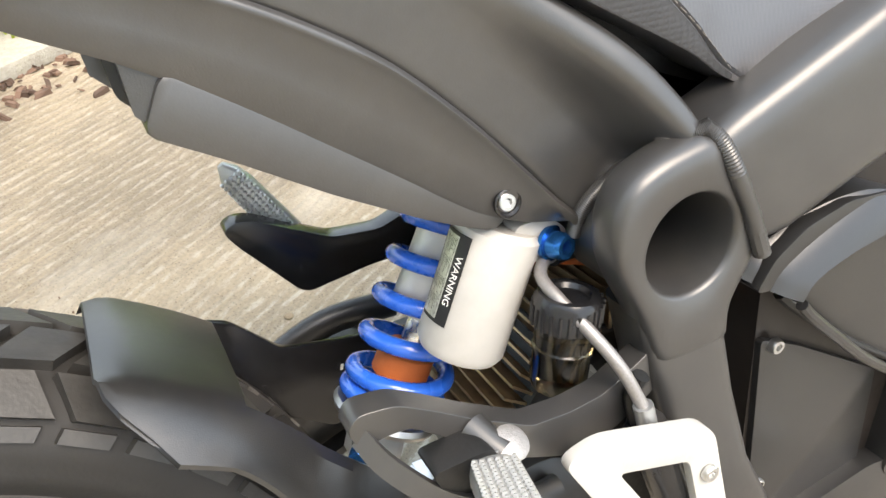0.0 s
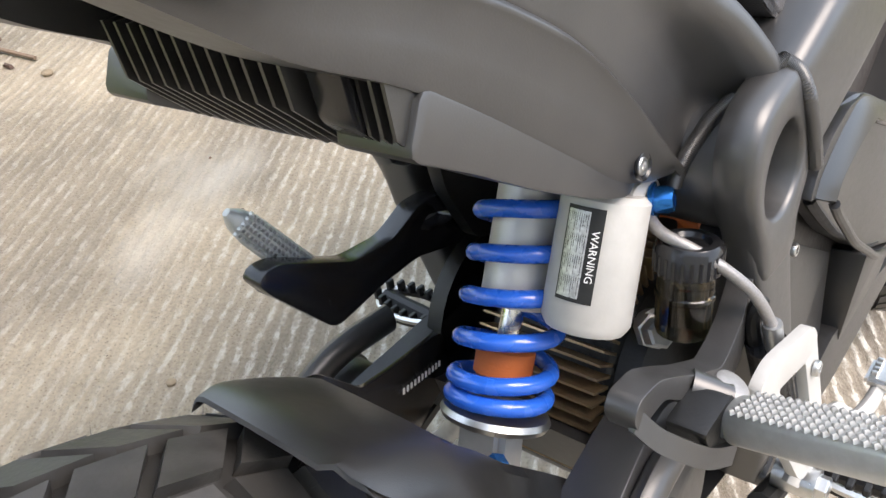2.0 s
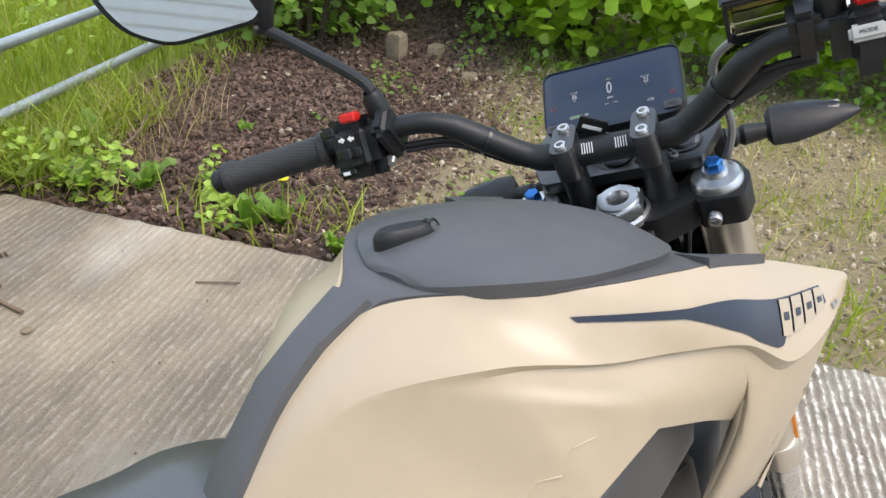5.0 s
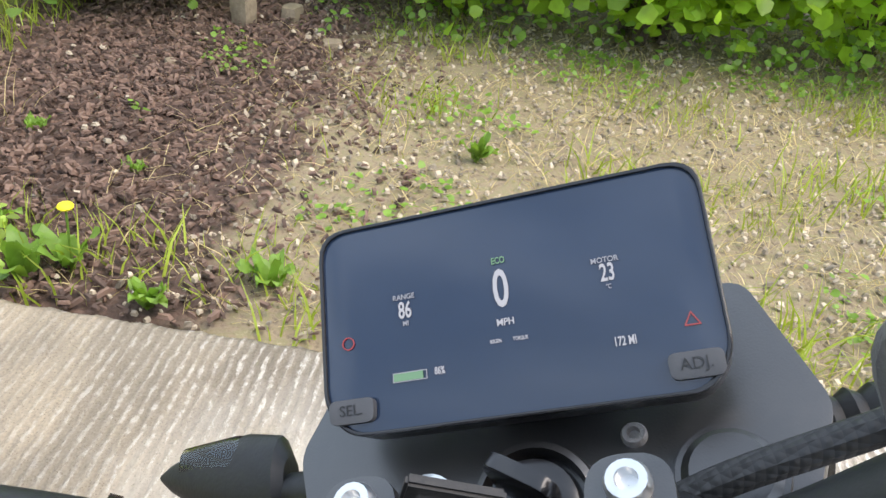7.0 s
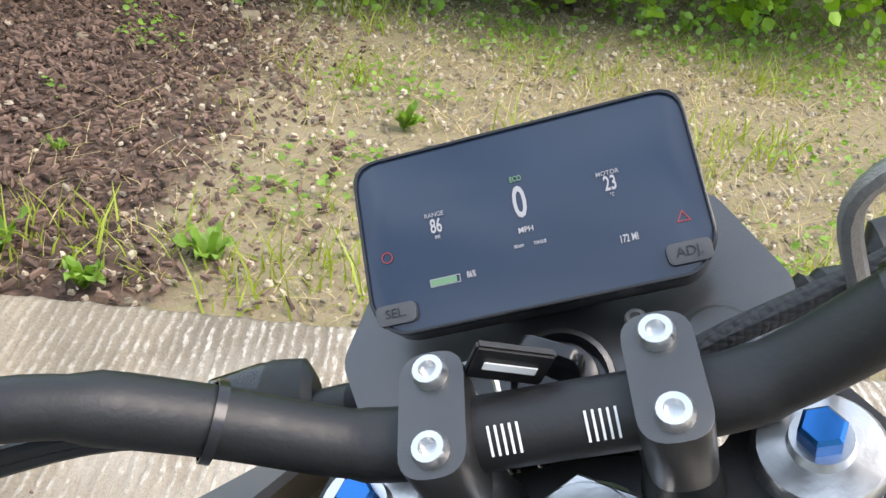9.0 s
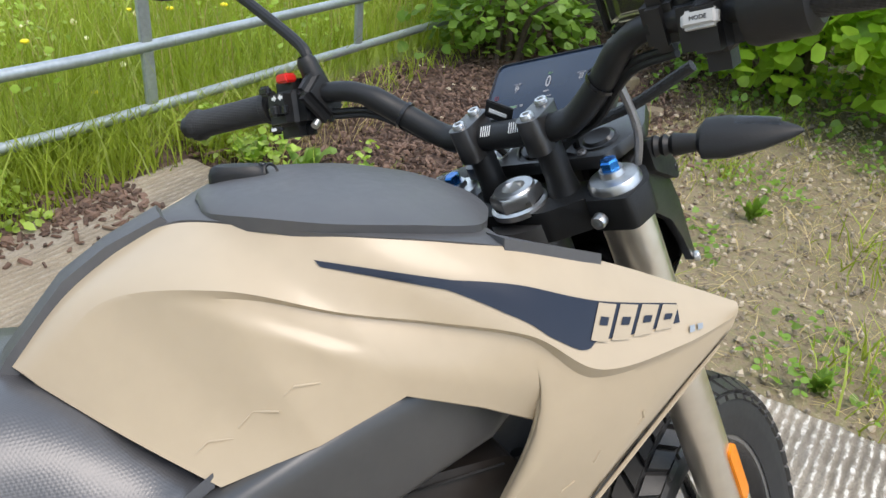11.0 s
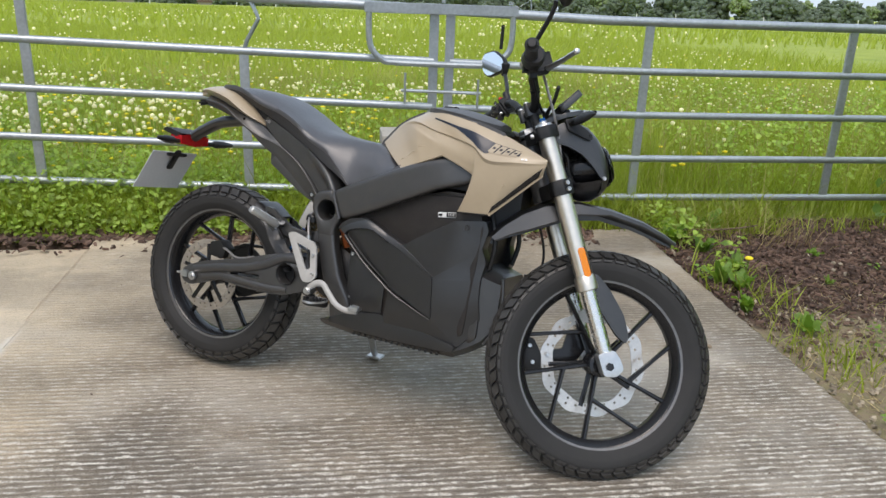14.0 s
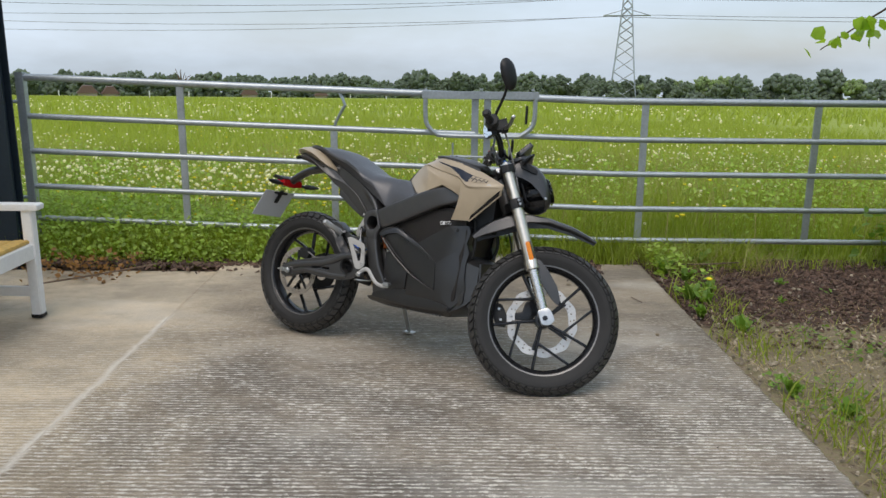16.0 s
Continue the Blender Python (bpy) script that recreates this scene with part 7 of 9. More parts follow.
def tank_panel():
    nu, vs = 128, [0, 0.08, 0.17, 0.26, 0.35, 0.42, 0.47, 0.492, 0.5, 0.515, 0.53, 0.545, 0.56, 0.575, 0.59, 0.605, 0.62, 0.635, 0.65, 0.665, 0.68, 0.70, 0.72, 0.75, 0.80, 0.86, 0.92, 0.97, 1.0]
    outer = [[tank_pt(i / nu, v) for v in vs] for i in range(nu + 1)]
    inner = [[p + Vector((0, 0.006, -0.003)) for p in row[::-1]] for row in outer]
    bm = loft([o + n for o, n in zip(outer, inner)])
    return bm


def side_things(mirror):
    def fin(bm):
        if not mirror:
            return bm
        o = mirrored(bm)
        o.transform(Matrix.Translation((0, 2 * MID, 0)))
        bm.free()
        return o

    pn = part("tank_panel", fin(tank_panel()), M_sand, bike, "glossy sand-coloured tank panel", 30)

    def patch(u0, u1, va, vb, out, nu=22, nv=5):
        rows = [[tank_pt(u0 + (u1 - u0) * i / nu, va(i / nu) + (vb(i / nu) - va(i / nu)) * j / nv, out) for j in range(nv + 1)] for i in range(nu + 1)]
        return fin(loft(rows, closed=False))

    top_edge = lambda t: float(np.interp(t, [0, 0.33, 0.68, 1.0], [0.205, 0.250, 0.210, 0.190]))
    low_edge = lambda t: float(np.interp(t, [0, 0.30, 0.42, 0.54, 0.66, 0.70, 0.73, 1.0], [0.245, 0.310, 0.405, 0.462, 0.445, 0.425, 0.375, 0.335]))
    part("decal", patch(0.395, 0.875, top_edge, low_edge, 0.0010, 64, 5), M_decal, pn, "dark navy stripe decal")
    for i in range(4):
        u = 0.742 + 0.0325 * i
        v0, v1 = 0.213 - 0.004 * i, 0.385 - 0.008 * i
        lean = lambda v: -0.010 * (v - 0.30) / 0.09
        block = [[tank_pt(u + du + lean(v), v, 0.0020) for v in np.linspace(v0, v1, 4)] for du in np.linspace(0, 0.0265, 4)]
        part("badge_block", fin(loft(block, closed=False)), M_letter, pn)
        slot = [[tank_pt(u + du + lean(v), v, 0.0028) for v in np.linspace(v0 + 0.062, v0 + 0.100, 2)] for du in np.linspace(0.007, 0.0195, 3)]
        part("badge_slot", fin(loft(slot, closed=False)), M_decal, pn)
    for i in range(2):
        u = 0.890 + 0.014 * i
        part("badge_block", patch(u, u + 0.009, lambda t: 0.372, lambda t: 0.425, 0.0022, 2, 2), M_zinc, pn)
    for zig in EMBOSSED:
        part("embossed_step", fin(tube([tank_at(x, z, 0.0) for x, z in zig], 0.0011, 6)), M_sand, pn)
    # dark air outlet along the chin, with a bright lip
    B6, B7, B8 = (Vector(TANK[k][2]) for k in (6, 7, 8))
    ch = []
    for t in np.linspace(0.0, 1.0, 12):
        p = B7.lerp(B8, t)
        ch.append(p)
    part("chin_slot", patch(0.874, 0.992, lambda t: 0.985 - (0.070 + 0.26 * t * t), lambda t: 0.985, 0.0016, 20, 3), M_gloss, pn, "dark slot along the panel's chin")
    part("chin_lip", fin(tube([p + Vector((0.003, -0.003, -0.002)) for p in ch], 0.0022, 6)), M_sand, pn)
    part("lower_lip", fin(tube([B6.lerp(B7, t) + Vector((0, -0.001, -0.001)) for t in np.linspace(0, 1, 6)], 0.0026, 6)), M_gloss, pn)


side_things(False)
side_things(True)

# black trim along the top of both panels, lid, cap and the strap down to the seat
def cross(x, hw, z, drop, crown, mid=MID):
    return [Vector((x, mid + y * hw, z + crown * (1 - y * y) - drop * abs(y) ** 3)) for y in (-1, -0.96, -0.88, -0.76, -0.6, -0.4, -0.2, 0, 0.2, 0.4, 0.6, 0.76, 0.88, 0.96, 1)] + [Vector((x, mid + y * hw * 0.97, z - drop - 0.012)) for y in (1, 0.5, -0.5, -1)]


def sweep(rows, steps=5, mid=MID):
    """Cross sections on a smooth run through the given ones."""
    a = spline([(r[0], r[1], r[2]) for r in rows], steps)
    b = spline([(r[3], r[4], 0) for r in rows], steps)
    return [cross(p.x, max(0.002, p.y), p.z, q.x, q.y, mid) for p, q in zip(a, b)]


trim = loft(sweep([(0.722, 0.022, 0.971, 0.002, 0.002), (0.745, 0.030, 0.980, 0.002, 0.002), (0.783, 0.080, 0.985, 0.002, 0.002), (0.816, 0.118, 0.985, 0.003, 0.003), (0.87, 0.147, 0.981, 0.003, 0.004), (0.93, 0.157, 0.972, 0.003, 0.005), (0.985, 0.159, 0.960, 0.003, 0.004)]))
trim_ob = part("tank_trim", trim, M_lid, bike, "black plastic trim round the tank top")
for s in (-1, 1):
    arm_l = [[Vector((x, MID + s * w0, z)), Vector((x, MID + s * w1, z + 0.003)), Vector((x, MID + s * w1, z - 0.007)), Vector((x, MID + s * w0, z - 0.007))] for x, w0, w1, z in ((0.975, 0.128, 0.161, 0.963), (1.01, 0.143, 0.162, 0.954), (1.066, 0.154, 0.163, 0.938))]
    part("trim_arm", loft(arm_l), M_lid, trim_ob)
lid = loft(sweep([(0.762, 0.020, 0.988, 0.003, 0.001), (0.769, 0.045, 0.991, 0.004, 0.003), (0.797, 0.090, 0.995, 0.004, 0.005), (0.845, 0.122, 0.994, 0.006, 0.009), (0.905, 0.131, 0.988, 0.006, 0.012), (0.945, 0.126, 0.981, 0.006, 0.012), (0.972, 0.112, 0.976, 0.006, 0.011), (0.994, 0.080, 0.971, 0.005, 0.008), (1.012, 0.046, 0.967, 0.003, 0.004)], 5, -0.026))
lid_ob = part("tank_lid", lid, M_lid, bike, "black tapered storage lid on the tank", 25)
catch = []
for z, k in ((0.992, 1.0), (1.002, 1.0), (1.007, 0.93), (1.010, 0.78), (1.0105, 0.4)):
    ring = []
    for i in range(28):
        a = 2 * math.pi * i / 28
        lx, ly = 0.0265 * k * math.copysign(abs(math.cos(a)) ** 0.7, math.cos(a)), 0.0120 * k * math.copysign(abs(math.sin(a)) ** 0.8, math.sin(a))
        ring.append(Vector((0.803 + lx * 0.94 + ly * 0.34, 0.006 - lx * 0.34 + ly * 0.94, z)))
    catch.append(ring)
part("lid_catch", loft(catch), M_black, lid_ob, "raised oblong black lid catch")
part("catch_loop", lathe([(0.0075, -0.0012), (0.0090, 0), (0.0075, 0.0012), (0.0058, 0), (0.0075, -0.0012)], (0.830, -0.004, 1.003), (0.45, -0.75, 0.35), 20), M_black, lid_ob)
part("catch_screw", socket_bolt((0.8235, -0.001, 1.0085), (0, 0, 1), 0.0035, 0.003), M_gloss, lid_ob)
strap = []
for x, z, hw in ((0.588, 0.846, 0.020), (0.606, 0.876, 0.020), (0.655, 0.933, 0.018), (0.69, 0.957, 0.017), (0.735, 0.978, 0.022)):
    strap.append([Vector((x - 0.004, MID - hw, z + 0.003)), Vector((x - 0.006, MID, z + 0.006)), Vector((x - 0.004, MID + hw, z + 0.003)), Vector((x + 0.006, MID + hw, z - 0.008)), Vector((x + 0.006, MID - hw, z - 0.008))])
part("tank_strap", loft(strap), M_lid, bike, "black centre strip between tank and seat")
core = loft([[Vector((x, y * hw, z)) for y, z in ((-1, zl), (-1, zh - 0.02), (-0.6, zh), (0.6, zh), (1, zh - 0.02), (1, zl))] for x, hw, zl, zh in ((0.66, 0.06, 0.76, 0.86), (0.75, 0.10, 0.76, 0.93), (0.9, 0.13, 0.76, 0.945), (1.0, 0.12, 0.76, 0.925), (1.06, 0.08, 0.78, 0.90))])
part("tank_core", core, M_black, bike)

# ---------------------------------------------------------------- seat
SEAT = [  # x, half width at the stitching, top, stitch line, lower edge, half width of the lower edge
    (-0.035, 0.072, 0.972, 0.968, 0.958, 0.060), (0.0, 0.104, 0.984, 0.980, 0.966, 0.084), (0.085, 0.134, 0.996, 0.976, 0.950, 0.108), (0.19, 0.139, 0.984, 0.937, 0.911, 0.118), (0.26, 0.142, 0.957, 0.919, 0.881, 0.125), (0.33, 0.144, 0.918, 0.887, 0.848, 0.132),
    (0.40, 0.145, 0.888, 0.840, 0.812, 0.139), (0.46, 0.146, 0.876, 0.814, 0.776, 0.144), (0.52, 0.146, 0.870, 0.762, 0.742, 0.145), (0.555, 0.146, 0.867, 0.725, 0.718, 0.145), (0.60, 0.150, 0.866, 0.708, 0.702, 0.149), (0.65, 0.156, 0.850, 0.740, 0.734, 0.155), (0.70, 0.159, 0.824, 0.774, 0.770, 0.158), (0.738, 0.158, 0.804, 0.798, 0.794, 0.157),
]


def seat_row(x, w, zt, zs, zb, lw):
    side = [(0.0, zt), (0.35 * w, zt - 0.001), (0.62 * w, zt - 0.006), (0.80 * w, zt - 0.26 * (zt - zs) - 0.003), (0.92 * w, zt - 0.58 * (zt - zs)), (0.985 * w, zs + 0.012), (w, zs + 0.001), (w - 0.002, zs - 0.002), ((w + lw) / 2, (zs + zb) / 2), (lw, zb)]
    return [Vector((x, -y, z)) for y, z in side[::-1]] + [Vector((x, y, z)) for y, z in side[1:]]


at_seat = [spline([(r[0], r[i], r[j]) for r in SEAT], 5) for i, j in ((1, 2), (3, 4), (5, 5))]
rows = [seat_row(p.x, p.y, p.z, q.y, q.z, max(0.05, r.y)) for p, q, r in zip(*at_seat)]
seat = part("seat", loft(rows), M_seat, bike, "grey textured vinyl seat with pale stitching", 50)
for s in (-1, 1):
    pts = spline([(x, s * (w + 0.0008), zs - 0.0015) for x, w, zt, zs, zb, lw in SEAT[1:10]], 8)
    dash_parts = []
    for a, b in zip(pts, pts[1:]):
        n = max(1, int((b - a).length / 0.0055))
        for k in range(n):
            dash_parts.append(tube([a.lerp(b, k / n), a.lerp(b, (k + 0.66) / n)], 0.00034, 4))
    part("stitching", join(*dash_parts), M_thread, seat)
    strip = []
    for p, q, r in list(zip(*at_seat))[5:46]:
        w, zs, zb, lw = p.y, q.y, q.z, r.y
        strip.append([Vector((p.x, s * (w - 0.0012), zs - 0.003)), Vector((p.x, s * ((w + lw) / 2 + 0.0012), (zs + zb) / 2)), Vector((p.x, s * (lw + 0.0012), zb + 0.0005))])
    part("seat_side", loft(strip, closed=False), M_seat_side, seat, "dark ribbed seat side panel")
part("seat_pan", prism(rounded([(0.08, 0.953), (0.20, 0.910), (0.33, 0.845), (0.46, 0.775), (0.58, 0.715), (0.58, 0.70), (0.44, 0.755), (0.30, 0.83), (0.18, 0.89), (0.06, 0.935)], 0.01), -0.10, 0.10, 0.003), M_black, seat)

# ---------------------------------------------------------------- rear body
def plate_loft(cols, back):
    """A skin given by columns of points, closed behind at the depth back."""
    return loft([c + [Vector((p.x, back, p.z)) for p in c[::-1]] for c in cols])


def ease(a, b, v):
    t = max(0.0, min(1.0, (v - a) / (b - a)))
    return t * t * (3 - 2 * t)


# cast side of the subframe: a flat blade behind, a rounded arm rising to the weld in front, hollowed below the arm
SUB_TOP = spline([(0.191, -0.114, 0.888), (0.198, -0.117, 0.902), (0.216, -0.119, 0.8985), (0.25, -0.122, 0.884), (0.30, -0.125, 0.860), (0.36, -0.128, 0.830), (0.415, -0.133, 0.799), (0.455, -0.141, 0.773), (0.488, -0.151, 0.746), (0.512, -0.160, 0.718), (0.524, -0.164, 0.700)], 5)
SUB_LOW = spline([(0.191, -0.114, 0.882), (0.197, -0.114, 0.870), (0.212, -0.115, 0.855), (0.240, -0.116, 0.831), (0.275, -0.118, 0.806), (0.315, -0.119, 0.784), (0.355, -0.121, 0.757), (0.395, -0.122, 0.719), (0.425, -0.122, 0.688), (0.450, -0.122, 0.658), (0.468, -0.124, 0.640)], 5)
cols = []
for i, (a, b) in enumerate(zip(SUB_TOP, SUB_LOW)):
    u = i / (len(SUB_TOP) - 1)
    arm_k = ease(0.52, 0.80, u)
    col = []
    for v in (0.0, 0.012, 0.03, 0.06, 0.11, 0.17, 0.23, 0.29, 0.35, 0.41, 0.48, 0.56, 0.66, 0.78, 0.88, 0.95, 0.98, 1.0):
        w = arm_k * ease(0.14, 0.52, v) + (1 - arm_k) * v
        p = a.lerp(b, v)
        p.y = a.y + (b.y - a.y) * w - 0.010 * arm_k * math.sin(math.pi * min(1.0, v / 0.36)) * (v < 0.36) * 0.45
        p.y += 0.007 * (1 - min(1.0, v / 0.06)) ** 2 + 0.004 * max(0.0, (v - 0.95) / 0.05) ** 2 + 0.006 * (1 - min(1.0, u / 0.05)) ** 2
        col.append(p)
    cols.append(col)
both("subframe_cover", plate_loft(cols, -0.090), M_frame, None, "satin black cast subframe side", 50)
both("seat_bolt", socket_bolt((0.209, -0.117, 0.886), (0, -1, 0.05), 0.0062, 0.005), M_hose)
both("bolt_washer", lathe([(0.0001, 0.0), (0.0092, 0.0), (0.0092, 0.0018), (0.0001, 0.0018)], (0.209, -0.1162, 0.886), (0, -1, 0.05), 24), M_frame)
both("seat_pin", rod((0.199, -0.114, 0.8885), (0.199, -0.121, 0.8885), 0.0026, 10), M_alu)
# moulded cover below it: a shelf with a rolled rim at the tail that turns into a rounded cheek over the shock
LOW = [  # x, upper z, crest z, lower z, then y of upper edge, crest, lower edge
    (-0.06, 0.950, 0.932, 0.915, -0.105, -0.125, -0.115), (0.0, 0.940, 0.926, 0.903, -0.112, -0.138, -0.119), (0.05, 0.926, 0.910, 0.888, -0.116, -0.144, -0.121), (0.085, 0.912, 0.889, 0.873, -0.119, -0.144, -0.121),
    (0.12, 0.900, 0.868, 0.856, -0.121, -0.142, -0.121), (0.15, 0.887, 0.849, 0.834, -0.119, -0.134, -0.120), (0.19, 0.867, 0.832, 0.806, -0.115, -0.125, -0.119), (0.235, 0.836, 0.820, 0.782, -0.115, -0.122, -0.1195), (0.275, 0.810, 0.806, 0.756, -0.116, -0.124, -0.120),
    (0.315, 0.789, 0.785, 0.727, -0.118, -0.125, -0.1205), (0.355, 0.762, 0.758, 0.698, -0.120, -0.127, -0.121), (0.395, 0.724, 0.720, 0.668, -0.122, -0.129, -0.1215), (0.425, 0.690, 0.686, 0.653, -0.123, -0.130, -0.122), (0.445, 0.666, 0.663, 0.648, -0.124, -0.131, -0.124), (0.459, 0.651, 0.649, 0.6455, -0.125, -0.130, -0.126)]
zz = spline([(r[1], r[2], r[3]) for r in LOW], 6)
yy = spline([(r[4], r[5], r[6]) for r in LOW], 6)
xx = spline([(r[0], 0, 0) for r in LOW], 6)
skin = []
for q, z, y in zip(xx, zz, yy):
    x = q.x
    hollow = 0.006 * ease(0.22, 0.10, x)
    skin.append([Vector((x, y.x + 0.03, z.x - 0.004)), Vector((x, y.x, z.x)), Vector((x, (y.x + y.y) / 2 + 0.001, (z.x + z.y) / 2 - 0.001)), Vector((x, y.y + 0.0035, z.y + 0.0035)), Vector((x, y.y + 0.001, z.y + 0.0018)), Vector((x, y.y, z.y)), Vector((x, y.y + 0.0006, z.y - 0.0025)), Vector((x, y.y + 0.0025, z.y - 0.006)),
                 Vector((x, (y.y + y.z) / 2 + hollow, (z.y + z.z) / 2)), Vector((x, y.z + 0.0008, z.z + 0.003)), Vector((x, y.z + 0.002, z.z)), Vector((x, y.z + 0.04, z.z))])
both("lower_cover", loft(skin), M_frame, None, "black moulded under-seat cover", 50)
# no hole is cut: a flat black disc gives the shade inside it
both("drain_hole_disc", lathe([(0.0001, -0.0003), (0.0038, -0.0003), (0.0041, 0.004)], (0.116, -0.1335, 0.8855), (0, 0.85, -0.5), 20), M_hole_shade)
flange = rounded([(0.247, 0.778), (0.233, 0.751), (0.27, 0.729), (0.316, 0.699), (0.366, 0.670), (0.395, 0.656), (0.409, 0.651), (0.418, 0.659), (0.361, 0.696), (0.302, 0.740)], 0.006, 2)
both("cover_flange", prism(flange, -0.1192, -0.075, 0.004), M_frame, None, "lower flange of the under-seat cover")
both("cover_bolt", lathe([(0.0064, 0.0), (0.0088, 0.0), (0.0088, 0.0022), (0.0078, 0.0026), (0.0064, 0.001)], (0.414, -0.1240, 0.670), (0, -1, 0.1), 24), M_gloss)
both("cover_bolt", socket_bolt((0.414, -0.1230, 0.670), (0, -1, 0.1), 0.0058, 0.0030), M_alu)
# tail cowl: an upper face that leans out to a crease, and a dark bevel below the crease
COWL = [  # x, z of top edge, crease, lower edge, then their y
    (-0.125, 0.972, 0.966, 0.960, -0.060, -0.075, -0.070), (-0.06, 0.985, 0.968, 0.950, -0.075, -0.122, -0.095), (0.0, 0.985, 0.960, 0.934, -0.088, -0.146, -0.110), (0.056, 0.975, 0.945, 0.917, -0.099, -0.156, -0.120), (0.092, 0.956, 0.925, 0.905, -0.104, -0.153, -0.124),
    (0.14, 0.919, 0.899, 0.889, -0.106, -0.147, -0.128), (0.173, 0.891, 0.886, 0.881, -0.110, -0.140, -0.130), (0.193, 0.8745, 0.873, 0.8715, -0.114, -0.119, -0.117)]
cz = spline([(r[1], r[2], r[3]) for r in COWL], 5)
cy = spline([(r[4], r[5], r[6]) for r in COWL], 5)
cx = spline([(r[0], 0, 0) for r in COWL], 5)
cols = []
for q, z, y in zip(cx, cz, cy):
    x = q.x
    cols.append([Vector((x, y.x + 0.012, z.x - 0.001)), Vector((x, y.x, z.x)), Vector((x, y.x + (y.y - y.x) * 0.35 - 0.003, z.x + (z.y - z.x) * 0.35 + 0.002)), Vector((x, y.x + (y.y - y.x) * 0.7 - 0.002, z.x + (z.y - z.x) * 0.7 + 0.0015)), Vector((x, y.y + 0.0012, z.y + 0.0012)), Vector((x, y.y, z.y - 0.0006)), Vector((x, (y.y + y.z) / 2, (z.y + z.z) / 2)), Vector((x, y.z, z.z)), Vector((x, y.z + 0.025, z.z + 0.001))])
both("tail_cowl", loft(cols), M_sand, None, "sand-coloured tail cowl side", 40)
both("seat_bracket", prism(rounded([(0.150, 0.928), (0.186, 0.912), (0.198, 0.884), (0.176, 0.876), (0.140, 0.905)], 0.005), -0.096, -0.090, 0.002), M_bracket, None, "grey-brown bracket plate under the seat")
part("tail_deck", loft([cross(-0.125, 0.060, 0.962, 0.004, 0.006), cross(-0.07, 0.080, 0.975, 0.004, 0.008), cross(0.0, 0.090, 0.968, 0.004, 0.004)]), M_sand, bike, "sand-coloured tail deck behind the seat")
part("tail_under", loft([[Vector((x, y * hw, z)) for y, z in ((-1, zh), (1, zh), (0.8, zl), (-0.8, zl))] for x, hw, zl, zh in ((-0.11, 0.055, 0.935, 0.958), (0.0, 0.085, 0.905, 0.94), (0.06, 0.10, 0.868, 0.91), (0.12, 0.10, 0.848, 0.88), (0.22, 0.085, 0.81, 0.85), (0.33, 0.075, 0.745, 0.79), (0.42, 0.07, 0.685, 0.72))]), M_black, bike)
for s in (-1, 1):
    b = box((-0.085, s * 0.10, 0.925), (0.055, 0.02, 0.02), 0.008, Matrix.Rotation(radians(-12), 4, "Y"))
    part("tie_hook", b, M_black, bike)
# finned box under the seat
ctrl = part("controller_box", prism(rounded([(0.236, 0.80), (0.30, 0.79), (0.33, 0.72), (0.268, 0.740), (0.240, 0.768)], 0.004), -0.098, 0.062, 0.002), M_black, bike, "black finned controller box under the seat")
fin_me = mesh_of("fin", prism([(0.216, 0.802), (0.240, 0.802), (0.272, 0.738), (0.250, 0.741), (0.219, 0.772)], -0.0011, 0.0011, 0.0), M_plastic)
for k in range(12):
    ob = new("fin", fin_me)
    ob.parent = ctrl
    ob.location = (0, -0.072 + 0.0116 * k, 0)
part("corner_block", prism(rounded([(0.224, 0.800), (0.26, 0.79), (0.285, 0.73), (0.250, 0.742), (0.227, 0.765)], 0.004), -0.098, -0.078, 0.003), M_gloss, ctrl)
for k in range(3):
    part("corner_fin", prism([(0.230, 0.792), (0.25, 0.79), (0.27, 0.736), (0.249, 0.742), (0.232, 0.760)], -0.1015 - 0.007 * k, -0.0995 - 0.007 * k, 0.0), M_plastic, ctrl)

# tail arm, lamp, plate
arm = part("tail_arm", join(tube(spline([(0.06, 0, 0.895), (0.0, 0, 0.880), (-0.09, 0, 0.862), (-0.17, 0, 0.822), (-0.235, 0, 0.778)], 5), [0.030, 0.028, 0.026, 0.024, 0.022] + [0.021] * 5 + [0.019] * 6 + [0.018] * 5, 12, 1.5)), M_plastic, bike, "black number plate arm")
part("tail_lamp", loft([[Vector((x, y, z)) for y, z in ((-w, 0.768), (-w, 0.798), (0, 0.808), (w, 0.798), (w, 0.768), (0, 0.760))] for x, w in ((-0.200, 0.070), (-0.25, 0.070), (-0.268, 0.054), (-0.274, 0.03))]), M_redlens, arm, "red tail lamp lens")
part("lamp_hood", prism(rounded([(-0.20, 0.805), (-0.275, 0.822), (-0.29, 0.808), (-0.225, 0.792)], 0.004), -0.072, 0.072, 0.003), M_black, arm)
for s in (-1, 1):
    ind = part("turn_signal", tube([(-0.215, s * 0.05, 0.775), (-0.205, s * 0.11, 0.777)], 0.008, 10), M_black, bike, "black rear turn signal")
    loops = []
    for u, w, h in ((0.0, 0.010, 0.009), (0.1, 0.020, 0.014), (0.5, 0.019, 0.013), (0.9, 0.009, 0.007), (1, 0.003, 0.003)):
        c = Vector((-0.205, s * 0.105, 0.777)).lerp(Vector((-0.190, s * 0.20, 0.782)), u)
        loops.append([c + Vector((math.cos(a) * w, 0, math.sin(a) * h)) for a in [2 * math.pi * k / 12 for k in range(12)]])
    part("signal_body", loft(loops), M_black, ind)
pm = Matrix.Translation((-0.318, -0.010, 0.660)) @ Matrix.Rotation(radians(30), 4, "Y")
pl = box((0, 0, 0), (0.0035, 0.225, 0.165), 0.001)
